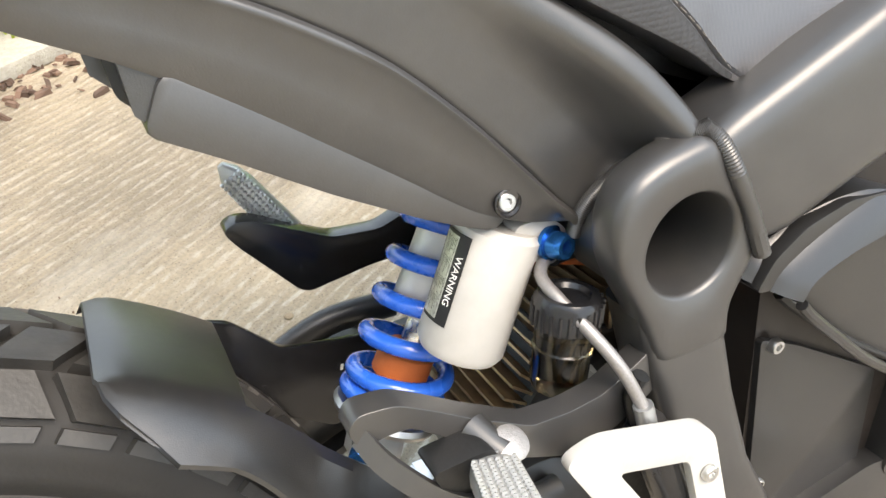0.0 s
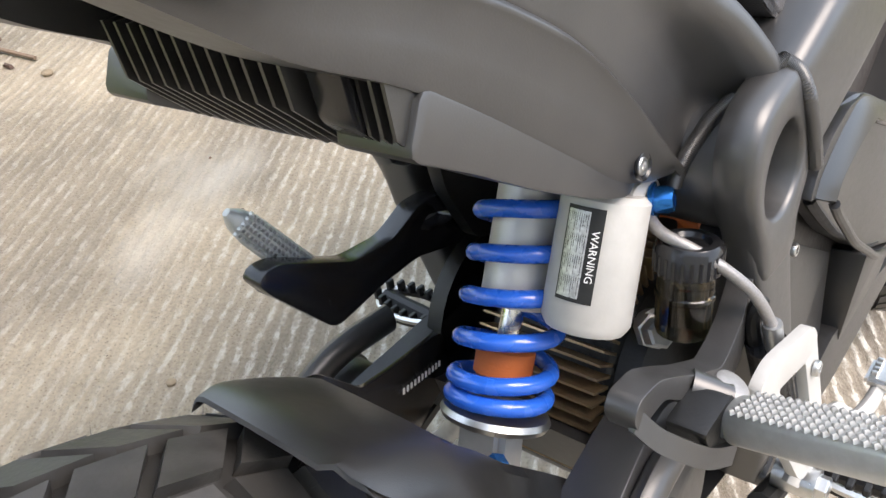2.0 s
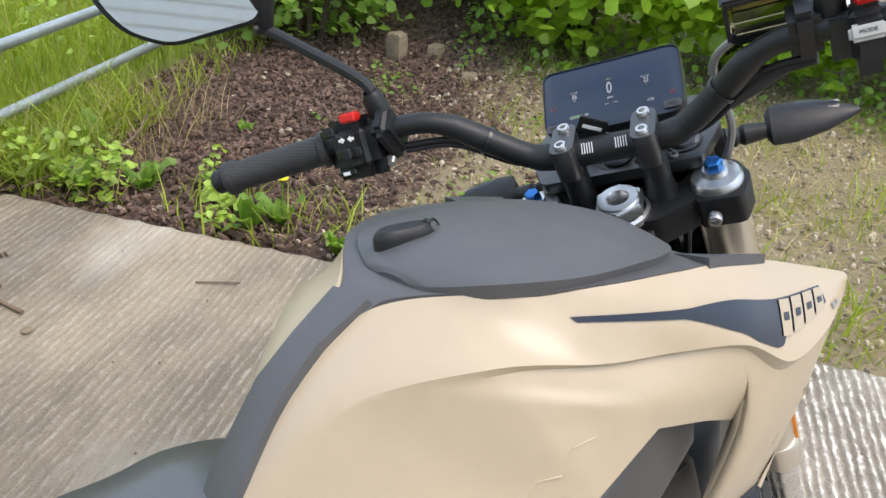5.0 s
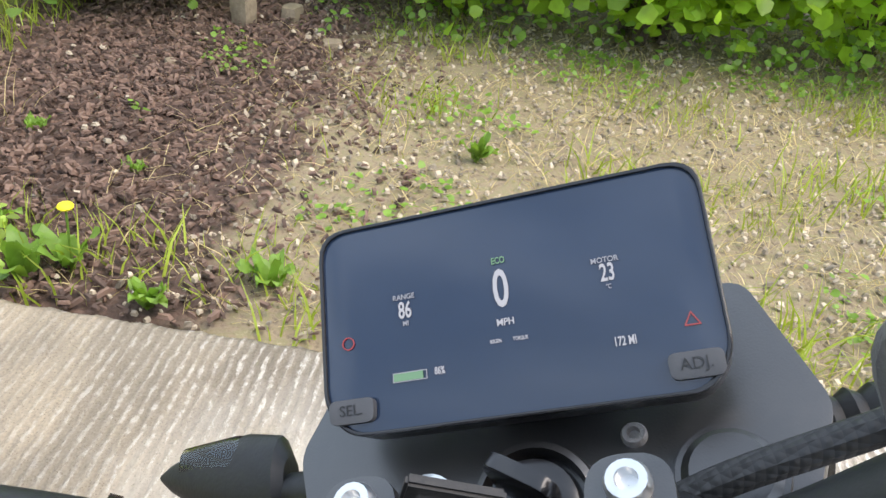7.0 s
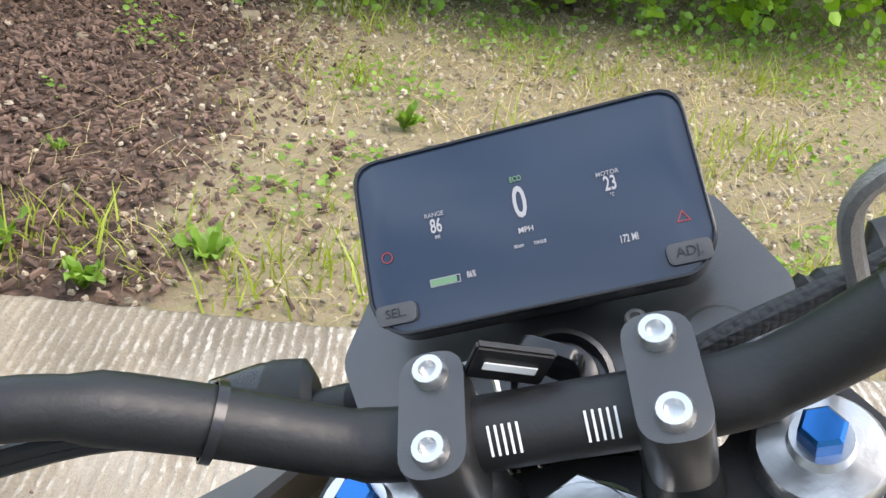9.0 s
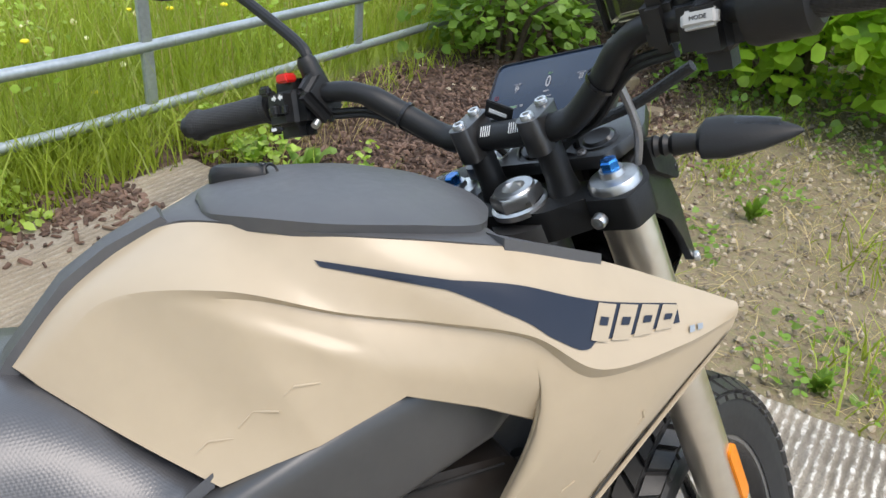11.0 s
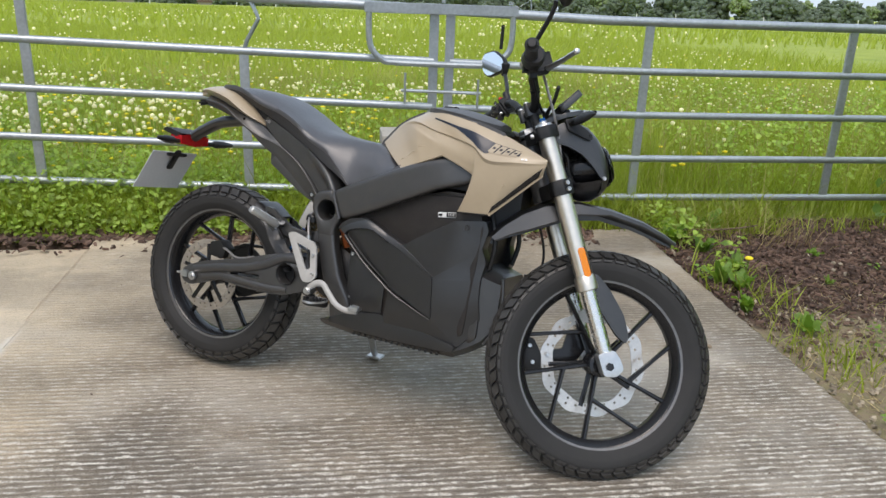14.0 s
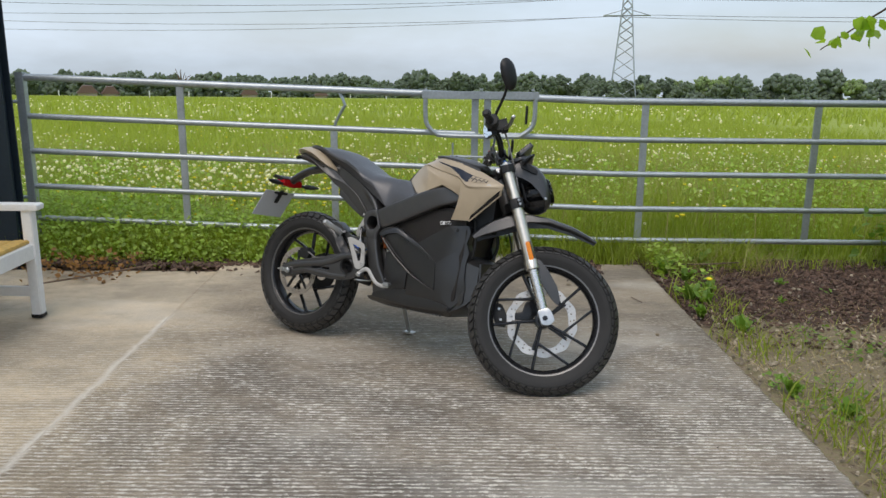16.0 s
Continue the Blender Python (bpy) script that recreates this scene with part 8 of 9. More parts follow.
pl.transform(pm)
plate = part("number_plate", pl, M_plate, arm, "blank grey back of the number plate")
pb = join(box((0.010, 0, 0.055), (0.012, 0.026, 0.085), 0.004), box((0.010, 0, 0.078), (0.012, 0.10, 0.014), 0.004))
pb.transform(pm)
part("plate_bracket", pb, M_black, arm)
pf = join(*[box((-0.003, 0.085 - 0.042 * k, 0.035), (0.0012, 0.026, 0.055), 0.0) for k in range(4)] + [box((-0.003, 0.065 - 0.042 * k, -0.04), (0.0012, 0.026, 0.055), 0.0) for k in range(3)])
pf.transform(pm)
part("plate_bars", pf, M_black, arm)

# ---------------------------------------------------------------- frame
def spar_loop(c, hh, y_out, y_in, tilt):
    """Rounded box section, hh high to each side across the bar's run."""
    n = Vector((-math.sin(tilt), 0, math.cos(tilt)))
    ym, yw = (y_out + y_in) / 2, abs(y_out - y_in) / 2
    out = []
    for k in range(32):
        a = 2 * math.pi * (k + 0.5) / 32
        ca, sa = math.cos(a), math.sin(a)
        out.append(Vector(c) + Vector((0, ym, 0)) + Vector((0, -yw * math.copysign(abs(ca) ** 0.36, ca), 0)) + n * hh * math.copysign(abs(sa) ** 0.36, sa))
    return out


spar = loft([spar_loop((0.545, 0, 0.656), 0.046, -0.175, -0.120, radians(31)), spar_loop((0.564, 0, 0.664), 0.050, -0.178, -0.115, radians(29)), spar_loop((0.64, 0, 0.697), 0.051, -0.181, -0.12, radians(25)), spar_loop((0.75, 0, 0.748), 0.050, -0.184, -0.125, radians(24)), spar_loop((0.86, 0, 0.797), 0.047, -0.180, -0.125, radians(23)), spar_loop((0.96, 0, 0.825), 0.044, -0.168, -0.11, radians(14)), spar_loop((1.04, 0, 0.84), 0.036, -0.12, -0.05, radians(8)), spar_loop((1.08, 0, 0.845), 0.03, -0.06, 0.02, radians(5))])
both("main_spar", spar, M_frame, None, "satin black aluminium frame spar")
boss = rounded([(0.487, 0.548), (0.477, 0.588), (0.462, 0.617), (0.4525, 0.640), (0.453, 0.667), (0.464, 0.686), (0.485, 0.695), (0.505, 0.699), (0.521, 0.702), (0.537, 0.667), (0.562, 0.613), (0.550, 0.594), (0.543, 0.578), (0.546, 0.548)], 0.016, 5)


def ray_out(a):
    """Where a ray from the hole's middle leaves the joint's outline."""
    d = Vector((math.cos(a), math.sin(a)))
    c = Vector((0.5075, 0.635))
    best = 0.2
    for p, q in zip(boss, boss[1:] + boss[:1]):
        p, q = Vector(p) - c, Vector(q) - c
        e = q - p
        det = d.x * -e.y + e.x * d.y
        if abs(det) > 1e-9:
            k, w = (p.x * -e.y + e.x * p.y) / det, (d.x * p.y - d.y * p.x) / det
            if k > 0 and -0.001 <= w <= 1.001:
                best = min(best, k)
    return best


ring_loops = []
for part_way, hole_r, y in ((None, 0.0325, -0.130), (None, 0.0325, -0.1720), (None, 0.0338, -0.1748), (None, 0.0355, -0.1760), (0.45, 0, -0.1766), (0.74, 0, -0.1762), (0.88, 0, -0.1740), (0.96, 0, -0.1690), (1.0, 0, -0.1610), (1.0, 0, -0.1540), (0.93, 0, -0.1500), (None, 0.0440, -0.1490)):
    loop = []
    for k in range(72):
        a = 2 * math.pi * k / 72
        r = hole_r if part_way is None else 0.0355 + (ray_out(a) - 0.0355) * part_way
        loop.append(Vector((0.5075 + r * math.cos(a), y, 0.635 + r * math.sin(a))))
    ring_loops.append(loop)
both("frame_boss", loft(ring_loops, caps=False), M_frame, None, "forged frame joint with a round through hole", 50)
part("ring_bore", lathe([(0.0328, 0.0), (0.0322, 0.150), (0.0001, 0.150)], (0.5075, -0.168, 0.635), (0, 1, 0), 32), M_frame, bike)
leg = loft([spar_loop((0.508, 0, 0.598), 0.034, -0.1735, -0.130, radians(97)), spar_loop((0.5155, 0, 0.550), 0.0305, -0.1755, -0.13, radians(103)), spar_loop((0.5275, 0, 0.503), 0.0300, -0.1755, -0.13, radians(106)), spar_loop((0.552, 0, 0.425), 0.031, -0.174, -0.13, radians(109)), spar_loop((0.584, 0, 0.360), 0.035, -0.168, -0.12, radians(108)), spar_loop((0.594, 0, 0.298), 0.038, -0.16, -0.12, radians(100))])
both("frame_leg", leg, M_frame, None, "satin black lower frame leg")
cross_t = lathe([(0.034, 0.0), (0.0450, 0.004), (0.0450, 0.306), (0.034, 0.310), (0.034, 0.0)], (0.5075, -0.158, 0.635), (0, 1, 0), 36)
part("cross_tube", cross_t, M_frame, bike)


def weld(points, r):
    """A stack-of-coins weld bead."""
    pts = spline(points, 10)
    bead = []
    for a, b in zip(pts, pts[1:]):
        bead += [a, a.lerp(b, 0.5)]
    return tube(bead, [r * (1.0 if i % 2 else 0.92) for i in range(len(bead))], 10)


both("weld_bead", weld([(0.520, -0.165, 0.702), (0.526, -0.172, 0.694), (0.534, -0.177, 0.676), (0.547, -0.1785, 0.648), (0.561, -0.1785, 0.614)], 0.0058), M_frame, None, "rippled weld bead on the frame")
both("weld_bead", weld([(0.523, -0.166, 0.703), (0.515, -0.163, 0.700), (0.506, -0.157, 0.697), (0.499, -0.150, 0.693)], 0.0052), M_frame, None, "rippled weld bead on the frame")
both("weld_bead", weld([(0.5075 + 0.0465 * math.cos(a), y, 0.635 + 0.0465 * math.sin(a)) for a, y in ((3.15, -0.122), (2.9, -0.125), (2.65, -0.129), (2.4, -0.133), (2.15, -0.136), (1.9, -0.140), (1.7, -0.142))], 0.0052), M_frame, None, "rippled weld bead on the frame")
part("wire_plug", join(rod((0.564, -0.152, 0.680), (0.572, -0.152, 0.702), 0.0050, 10), rod((0.572, -0.152, 0.702), (0.574, -0.152, 0.709), 0.0062, 8)), M_gloss, bike, "small black wiring plug")

# ---------------------------------------------------------------- battery, covers, belly
batt = part("battery_case", prism(rounded([(0.600, 0.31), (0.600, 0.60), (0.640, 0.655), (0.760, 0.712), (0.900, 0.752), (1.000, 0.752), (1.030, 0.66), (1.010, 0.33)], 0.012, 3), -0.146, 0.146, 0.006), M_batt, bike, "bronze black battery case")
for s in (-1, 1):
    bm = box((0.910, s * 0.1475, 0.682), (0.058, 0.0025, 0.0155), 0.001, Matrix.Rotation(radians(-7), 4, "Y"))
    badge = part("badge", bm, M_print, batt, "small white and black capacity badge")
    bm = box((0.9235, s * 0.1492, 0.6836), (0.030, 0.0012, 0.0125), 0.0, Matrix.Rotation(radians(-7), 4, "Y"))
    part("badge_field", bm, M_black, badge)
    bm = box((0.8895, s * 0.1492, 0.6795), (0.012, 0.0012, 0.007), 0.0, Matrix.Rotation(radians(-7), 4, "Y"))
    part("badge_mark", bm, M_black, badge)
bm4 = Matrix.Translation((0.9235, -0.1502, 0.6836)) @ Matrix.Rotation(radians(-7), 4, "Y") @ Matrix(((1, 0, 0, 0), (0, 0, -1, 0), (0, 1, 0, 0), (0, 0, 0, 1)))
words("14.4", 0.0125, bm4, M_print, badge, "capacity_figures", 0.0004)
part("case_seam", tube([(0.80, -0.147, 0.727), (0.90, -0.147, 0.740), (0.99, -0.147, 0.744)], 0.002, 6), M_black, batt)


def cover_y(x, z):
    y = -0.178
    y += 0.055 * max(0.0, (x - 0.97) / 0.09) ** 1.3
    y += 0.020 * max(0.0, (0.40 - z) / 0.12)
    return y


cov = rounded([(0.560, 0.585), (0.574, 0.606), (0.600, 0.622), (0.634, 0.630), (0.672, 0.627), (0.735, 0.598), (0.793, 0.571), (0.842, 0.605), (0.951, 0.671), (1.034, 0.682), (1.044, 0.655), (1.034, 0.600), (1.048, 0.560), (1.040, 0.505), (1.042, 0.447), (1.052, 0.388), (1.038, 0.340), (1.000, 0.296), (0.900, 0.288), (0.780, 0.286), (0.752, 0.335), (0.764, 0.430), (0.832, 0.399), (0.914, 0.367), (0.905, 0.490), (0.853, 0.5175), (0.797, 0.5485), (0.743, 0.5735), (0.687, 0.5985), (0.647, 0.598), (0.600, 0.582)], 0.006, 3)
covers = both("battery_cover", prism(cov, -0.178, -0.13, 0.006, y0f=cover_y, y1f=lambda x, z: cover_y(x, z) + 0.045), M_cover, None, "moulded black battery side cover")
# duct with two raised lips running down over the cover
for s, cv in zip((-1, 1), covers):
    # air scoop: a raised band above, a trough that opens at the rear, and a thin rolled lip below
    up_e = spline([(0.5925, 0, 0.572), (0.600, 0, 0.583), (0.616, 0, 0.591), (0.647, 0, 0.5985), (0.687, 0, 0.599), (0.743, 0, 0.574), (0.797, 0, 0.549), (0.853, 0, 0.518), (0.903, 0, 0.491)], 5)
    rim_e = spline([(0.558, 0, 0.592), (0.570, 0, 0.606), (0.596, 0, 0.620), (0.634, 0, 0.630), (0.672, 0, 0.627), (0.735, 0, 0.598), (0.797, 0, 0.568), (0.860, 0, 0.528), (0.906, 0, 0.493)], 5)
    lo_e = spline([(0.5935, 0, 0.570), (0.603, 0, 0.559), (0.627, 0, 0.536), (0.671, 0, 0.496), (0.727, 0, 0.456), (0.777, 0, 0.422), (0.832, 0, 0.398), (0.881, 0, 0.378), (0.915, 0, 0.366)], 5)
    band = []
    trough = []
    m = len(up_e) - 1
    for i, (p, q, r) in enumerate(zip(up_e, rim_e, lo_e)):
        t = i / m
        proud = 0.0085 * (1 - ease(0.35, 1.0, t)) + 0.0006
        deep = 0.0120 * (1 - ease(0.30, 1.0, t))
        y_top, y_lip = s * (0.1790 - 0.013 * (1 - ease(0.15, 0.62, t))), s * (0.1785 + proud)
        band.append([Vector((q.x, s * 0.155, q.z)), Vector((q.x, y_top - s * 0.002, q.z)), Vector((q.x * 0.85 + p.x * 0.15, y_top + (y_lip - y_top) * 0.25, q.z * 0.85 + p.z * 0.15)), Vector((q.x * 0.4 + p.x * 0.6, y_top + (y_lip - y_top) * 0.78, q.z * 0.4 + p.z * 0.6)), Vector((p.x, y_lip, p.z + 0.001)), Vector((p.x, y_lip - s * 0.002, p.z - 0.001)), Vector((p.x, s * 0.160, p.z))])
        trough.append([Vector((p.x, s * (0.1792 - deep * 0.35), p.z)), p.lerp(r, 0.35) + Vector((0, s * (0.1792 - deep * 0.45), 0)), p.lerp(r, 0.75) + Vector((0, s * (0.1792 - deep * 0.8), 0)), p.lerp(r, 0.96) + Vector((0, s * (0.1792 - deep), 0)), p.lerp(r, 0.96) + Vector((0, s * 0.152, 0)), Vector((p.x, s * 0.152, p.z))])
    part("scoop_band", loft(band), M_cover, cv, "raised band over the air scoop", 30)
    part("scoop_trough", loft(trough), M_cover, cv, "recessed trough of the air scoop", 30)
    run = [Vector((q.x, s * (0.1805 + 0.0055 * (1 - ease(0.3, 1.0, i / m))), q.z)) for i, q in enumerate(lo_e)]
    part("scoop_lip", tube(run, [0.0008 + 0.0034 * (1 - ease(0.55, 1.0, i / m)) for i in range(m + 1)], 10), M_cover, cv, "thin rolled lip of the air scoop")
    # black rod along the trough's edge, drawn for the shadow under the lip
    part("scoop_gap_shade", tube([p.lerp(r, 0.93) + Vector((0, s * (0.1790 - 0.0110 * (1 - ease(0.30, 1.0, i / m))), 0)) for i, (p, r) in enumerate(zip(up_e, lo_e))][:30], [0.0042 * (1 - ease(0.3, 1.0, i / 29)) + 0.0008 for i in range(30)], 8), M_black, cv)
    mark = [(0.688, 0.6015), (0.747, 0.5735), (0.745, 0.5705), (0.686, 0.5980)]
    part("scoop_mark", prism(mark, s * 0.1862, s * 0.183, 0.0006), M_gloss, cv)
    part("cover_bolt", socket_bolt((0.988, s * (-cover_y(0.988, 0.655) - 0.001), 0.655), (0.1, s, 0), 0.008, 0.006), M_plastic, cv)
    part("lower_step", prism(rounded([(0.560, 0.300), (0.640, 0.330), (0.735, 0.345), (0.90, 0.32), (1.0, 0.30), (0.99, 0.28), (0.76, 0.272), (0.56, 0.285)], 0.01), s * 0.165, s * 0.10, 0.005), M_cover, cv)
both("inner_panel", prism(rounded([(0.600, 0.52), (0.608, 0.325), (0.735, 0.340), (0.735, 0.44), (0.64, 0.50)], 0.006), -0.152, -0.13, 0.003), M_cover, None, "flat black panel behind the cover")
both("panel_bolt", socket_bolt((0.612, -0.152, 0.512), (0, -1, 0), 0.006, 0.006), M_alu)
both("panel_bolt", socket_bolt((0.616, -0.152, 0.375), (0, -1, 0), 0.004, 0.004), M_alu)
belly = prism(rounded([(0.497, 0.276), (0.505, 0.258), (0.610, 0.243), (0.800, 0.244), (0.975, 0.250), (1.050, 0.332), (1.050, 0.39), (0.98, 0.315), (0.727, 0.300), (0.600, 0.295)], 0.008, 3), -0.135, 0.135, 0.008, y0f=lambda x, z: -0.135 + 0.05 * max(0, (0.29 - z) / 0.05), y1f=lambda x, z: 0.135 - 0.05 * max(0, (0.29 - z) / 0.05))
bp = part("belly_pan", belly, M_plastic, bike, "long black plastic belly pan")
for k in range(16):
    x = 0.62 + 0.02 * k
    part("pan_tooth", box((x, -0.098, 0.249), (0.010, 0.006, 0.008), 0.001), M_plastic, bp)
scoop = loft([[Vector((x, y * hw, z)) for y, z in ((-1, z1 - 0.02), (-0.7, z1), (0.7, z1), (1, z1 - 0.02), (1, z0 + 0.02), (0.7, z0), (-0.7, z0), (-1, z0 + 0.02))] for x, hw, z0, z1 in ((0.98, 0.135, 0.255, 0.56), (1.02, 0.131, 0.275, 0.545), (1.06, 0.122, 0.302, 0.530), (1.098, 0.108, 0.350, 0.520))])
part("front_scoop", scoop, M_plastic, bike, "black front air scoop below the headstock")
both("scoop_lip", tube(spline([(1.100, -0.106, 0.518), (1.106, -0.104, 0.45), (1.100, -0.105, 0.370), (1.07, -0.116, 0.315)], 5), 0.006, 8), M_plastic)
part("neck_block", loft([[Vector((x, y * hw, z)) for y, z in ((-1, z0), (-1, z1), (1, z1), (1, z0))] for x, hw, z0, z1 in ((0.96, 0.10, 0.66, 0.84), (1.04, 0.07, 0.64, 0.86), (1.10, 0.045, 0.66, 0.84))]), M_black, bike)
both("wire_loom", tube(spline([(1.03, -0.10, 0.72), (1.06, -0.11, 0.62), (1.05, -0.10, 0.54)], 5), 0.008, 8), M_black)

# ---------------------------------------------------------------- motor, shock
motor = part("motor", lathe([(0.0001, -0.085), (0.085, -0.085), (0.092, -0.078), (0.092, 0.028), (0.085, 0.035), (0.0001, 0.035)], (0.520, 0, 0.430), (0, 1, 0), 40), M_black, bike, "finned bronze and black electric motor")
for k in range(64):
    a = 2 * math.pi * k / 64
    d = Vector((math.cos(a), 0, math.sin(a)))
    t = Vector((-math.sin(a), 0, math.cos(a)))
    c = Vector((0.520, 0, 0.430))
    o = bmesh.new()
    vs = []
    for y in (-0.082, 0.030):
        for r, w in ((0.090, 0.0013), (0.112, 0.0009)):
            for sg in (-1, 1):
                vs.append(o.verts.new(c + d * r + t * w * sg + Vector((0, y, 0))))
    for f in ((0, 1, 3, 2), (4, 6, 7, 5), (0, 2, 6, 4), (1, 5, 7, 3), (2, 3, 7, 6), (0, 4, 5, 1)):
        o.faces.new([vs[i] for i in f])
    part("fin", o, M_fin, motor)
both("motor_cap", lathe([(0.0001, 0), (0.07, 0), (0.088, 0.012), (0.09, 0.03)], (0.520, -0.115, 0.430), (0, 1, 0), 36), M_black)
part("motor_bolt", join(hexbolt((0.478, -0.100, 0.500), (-0.45, -0.75, 0.5), 0.013, 0.014), rod((0.485, -0.088, 0.492), (0.476, -0.103, 0.502), 0.016, 16)), M_zinc, bike, "large zinc-plated hexagon bolt")
part("motor_bolt", join(hexbolt((0.452, -0.113, 0.519), (-0.45, -0.75, 0.5), 0.0115, 0.013), hexbolt((0.460, -0.105, 0.512), (-0.45, -0.75, 0.5), 0.0135, 0.009)), M_zinc, bike)
part("orange_cable", tube(spline([(0.46, -0.07, 0.600), (0.50, -0.09, 0.595), (0.535, -0.10, 0.57), (0.55, -0.09, 0.52)], 5), 0.010, 10), M_orange, bike, "orange high-voltage cable")

S0, S1 = Vector((0.350, -0.042, 0.491)), Vector((0.441, -0.035, 0.655))
ax = (S1 - S0).normalized()
L = (S1 - S0).length
shock = part("shock_absorber", rod(S0 + ax * 0.078, S1, 0.0245, 24), M_silver, bike, "silver shock body with blue coil spring")
ref = Vector((0, 1, 0))
e1 = (ref - ax * ref.dot(ax)).normalized()
e2 = ax.cross(e1)
coil = []
turns = 6.3
for k in range(int(turns * 26) + 1):
    u = k / (turns * 26)
    coil.append(S0 + ax * (0.008 + (L - 0.02) * (u * 0.5 if u < 0.2 else 0.10 + (u - 0.2) * 1.125)) + (e1 * math.cos(turns * 2 * math.pi * u) + e2 * math.sin(turns * 2 * math.pi * u)) * 0.0335)
part("coil_spring", tube(coil, 0.0062, 12), M_spring, shock, "bright blue coil spring")
part("shock_rod", rod(S0 + ax * 0.02, S0 + ax * 0.09, 0.008, 16), M_chrome, shock)
part("bump_stop", rod(S0 + ax * 0.022, S0 + ax * 0.052, 0.021, 22, bev=0.006), M_orange, shock, "orange foam bump stop")
part("spring_seat", lathe([(0.012, -0.006), (0.038, -0.006), (0.040, -0.002), (0.038, 0.002), (0.012, 0.002)], S0, ax, 32), M_alu, shock, "silver lower spring seat")
part("shock_fork", box(S0 - ax * 0.024, (0.034, 0.040, 0.046), 0.006, Matrix.Rotation(radians(19), 4, "Y")), M_silver, shock)
part("shock_bolt", hexbolt(S0 - ax * 0.020 + Vector((-0.018, -0.016, 0)), (-0.5, -0.8, 0.1), 0.0085, 0.012), M_blue, shock, "blue anodised shock bolt")
R1, R0 = Vector((0.430, -0.095, 0.655)), Vector((0.388, -0.095, 0.560))
rax = (R0 - R1).normalized()
part("reservoir", lathe([(0.0001, 0.014), (0.024, 0.014), (0.0285, 0.018), (0.0295, (R0 - R1).length - 0.006), (0.026, (R0 - R1).length), (0.0001, (R0 - R1).length)], R1, rax, 36), M_white, shock, "white shock reservoir with warning label")
part("reservoir_lug", join(prism(rounded([(0.425, 0.646), (0.450, 0.645), (0.463, 0.634), (0.461, 0.620), (0.448, 0.614), (0.425, 0.622)], 0.008), -0.112, -0.085, 0.004)), M_white, shock)
part("reservoir_bolt", join(socket_bolt((0.4495, -0.114, 0.628), (0.3, -1, 0.1), 0.0090, 0.013), lathe([(0.0001, 0), (0.0115, 0), (0.0115, 0.003), (0.0001, 0.003)], (0.4495, -0.112, 0.628), (0.3, -1, 0.1), 24)), M_blue, shock, "blue anodised reservoir bolt")
# warning label wrapped on the reservoir
out_d = (Vector((-0.97, -0.12, 0.40)) - rax * Vector((-0.97, -0.12, 0.40)).dot(rax)).normalized()
sd = rax.cross(out_d)


def on_res(a, h, r):
    return R1 + rax * h + (out_d * math.cos(a) + sd * math.sin(a)) * r


lab = [[on_res(-0.42 + 0.84 * i / 8, 0.022 + 0.060 * j / 6, 0.0299) for j in range(7)] for i in range(9)]
part("warning_label", loft(lab, closed=False), M_black, shock, "black warning label with silver print")
field = [[on_res(-0.12 + 0.50 * i / 6, 0.0245 + 0.055 * j / 6, 0.0301) for j in range(7)] for i in range(7)]
part("label_field", loft(field, closed=False), M_label, shock, "silver field with fine unreadable print")
for r in range(10):
    for k in range(4):
        a0, h0, hl = 0.350 - 0.047 * r, 0.026 + 0.0132 * k, 0.0118 - 0.0035 * ((r * 7 + k * 3) % 3)
        part("label_line", loft([[on_res(a0 - 0.011 * i, h0 + hl * j / 2, 0.0304) for j in range(3)] for i in range(2)], closed=False), M_black, shock)
lm = on_res(-0.27, 0.052, 0.0306)
nx = rax * -1.0
nz = (out_d * math.cos(-0.27) + sd * math.sin(-0.27))
ny = nz.cross(nx)
words("WARNING", 0.0068, Matrix.Translation(lm) @ Matrix((nx * -1, ny * -1, nz)).transposed().to_4x4(), M_print, shock, "label_print", 0.0003)

# fluid pot, hose
PC = Vector((0.442, -0.141, 0.590))
pot = part("fluid_pot", lathe([(0.0001, -0.048), (0.017, -0.048), (0.0185, -0.043), (0.0185, -0.022), (0.0195, -0.021), (0.0195, -0.018), (0.0185, -0.017), (0.0185, 0.0)], PC, (0.15, 0.0, 1), 28), M_smoke, bike, "amber brake fluid pot with ribbed black cap")
part("pot_cap", lathe([(0.0195, -0.004), (0.0215, -0.002), (0.0215, 0.014), (0.019, 0.018), (0.014, 0.018), (0.012, 0.015), (0.0001, 0.015)], PC, (0.15, 0, 1), 48), M_gloss, pot)
for k in range(24):
    a = 2 * math.pi * k / 24
    rim = PC + Vector((0.0215 * math.cos(a), 0.0215 * math.sin(a), 0.0))
    part("cap_rib", rod(rim, rim + Vector((0.0018, 0, 0.013)), 0.0013, 5), M_gloss, pot)
part("brake_hose", tube(spline([(0.458, -0.108, 0.6150), (0.444, -0.114, 0.6170), (0.4335, -0.128, 0.6150), (0.4345, -0.147, 0.6080), (0.4430, -0.166, 0.5930), (0.4540, -0.181, 0.5720), (0.4640, -0.190, 0.5450)], 8), 0.0041, 12), M_hose, bike, "grey braided rear brake hose")
part("hose_sleeve", tube(spline([(0.53, -0.10, 0.605), (0.49, -0.103, 0.612), (0.466, -0.106, 0.6145), (0.452, -0.110, 0.6160)], 6), 0.0066, 12), M_black, bike, "black rubber hose sleeve")
part("hose_end", rod((0.4635, -0.190, 0.547), (0.469, -0.192, 0.520), 0.0064, 12), M_zinc, bike)
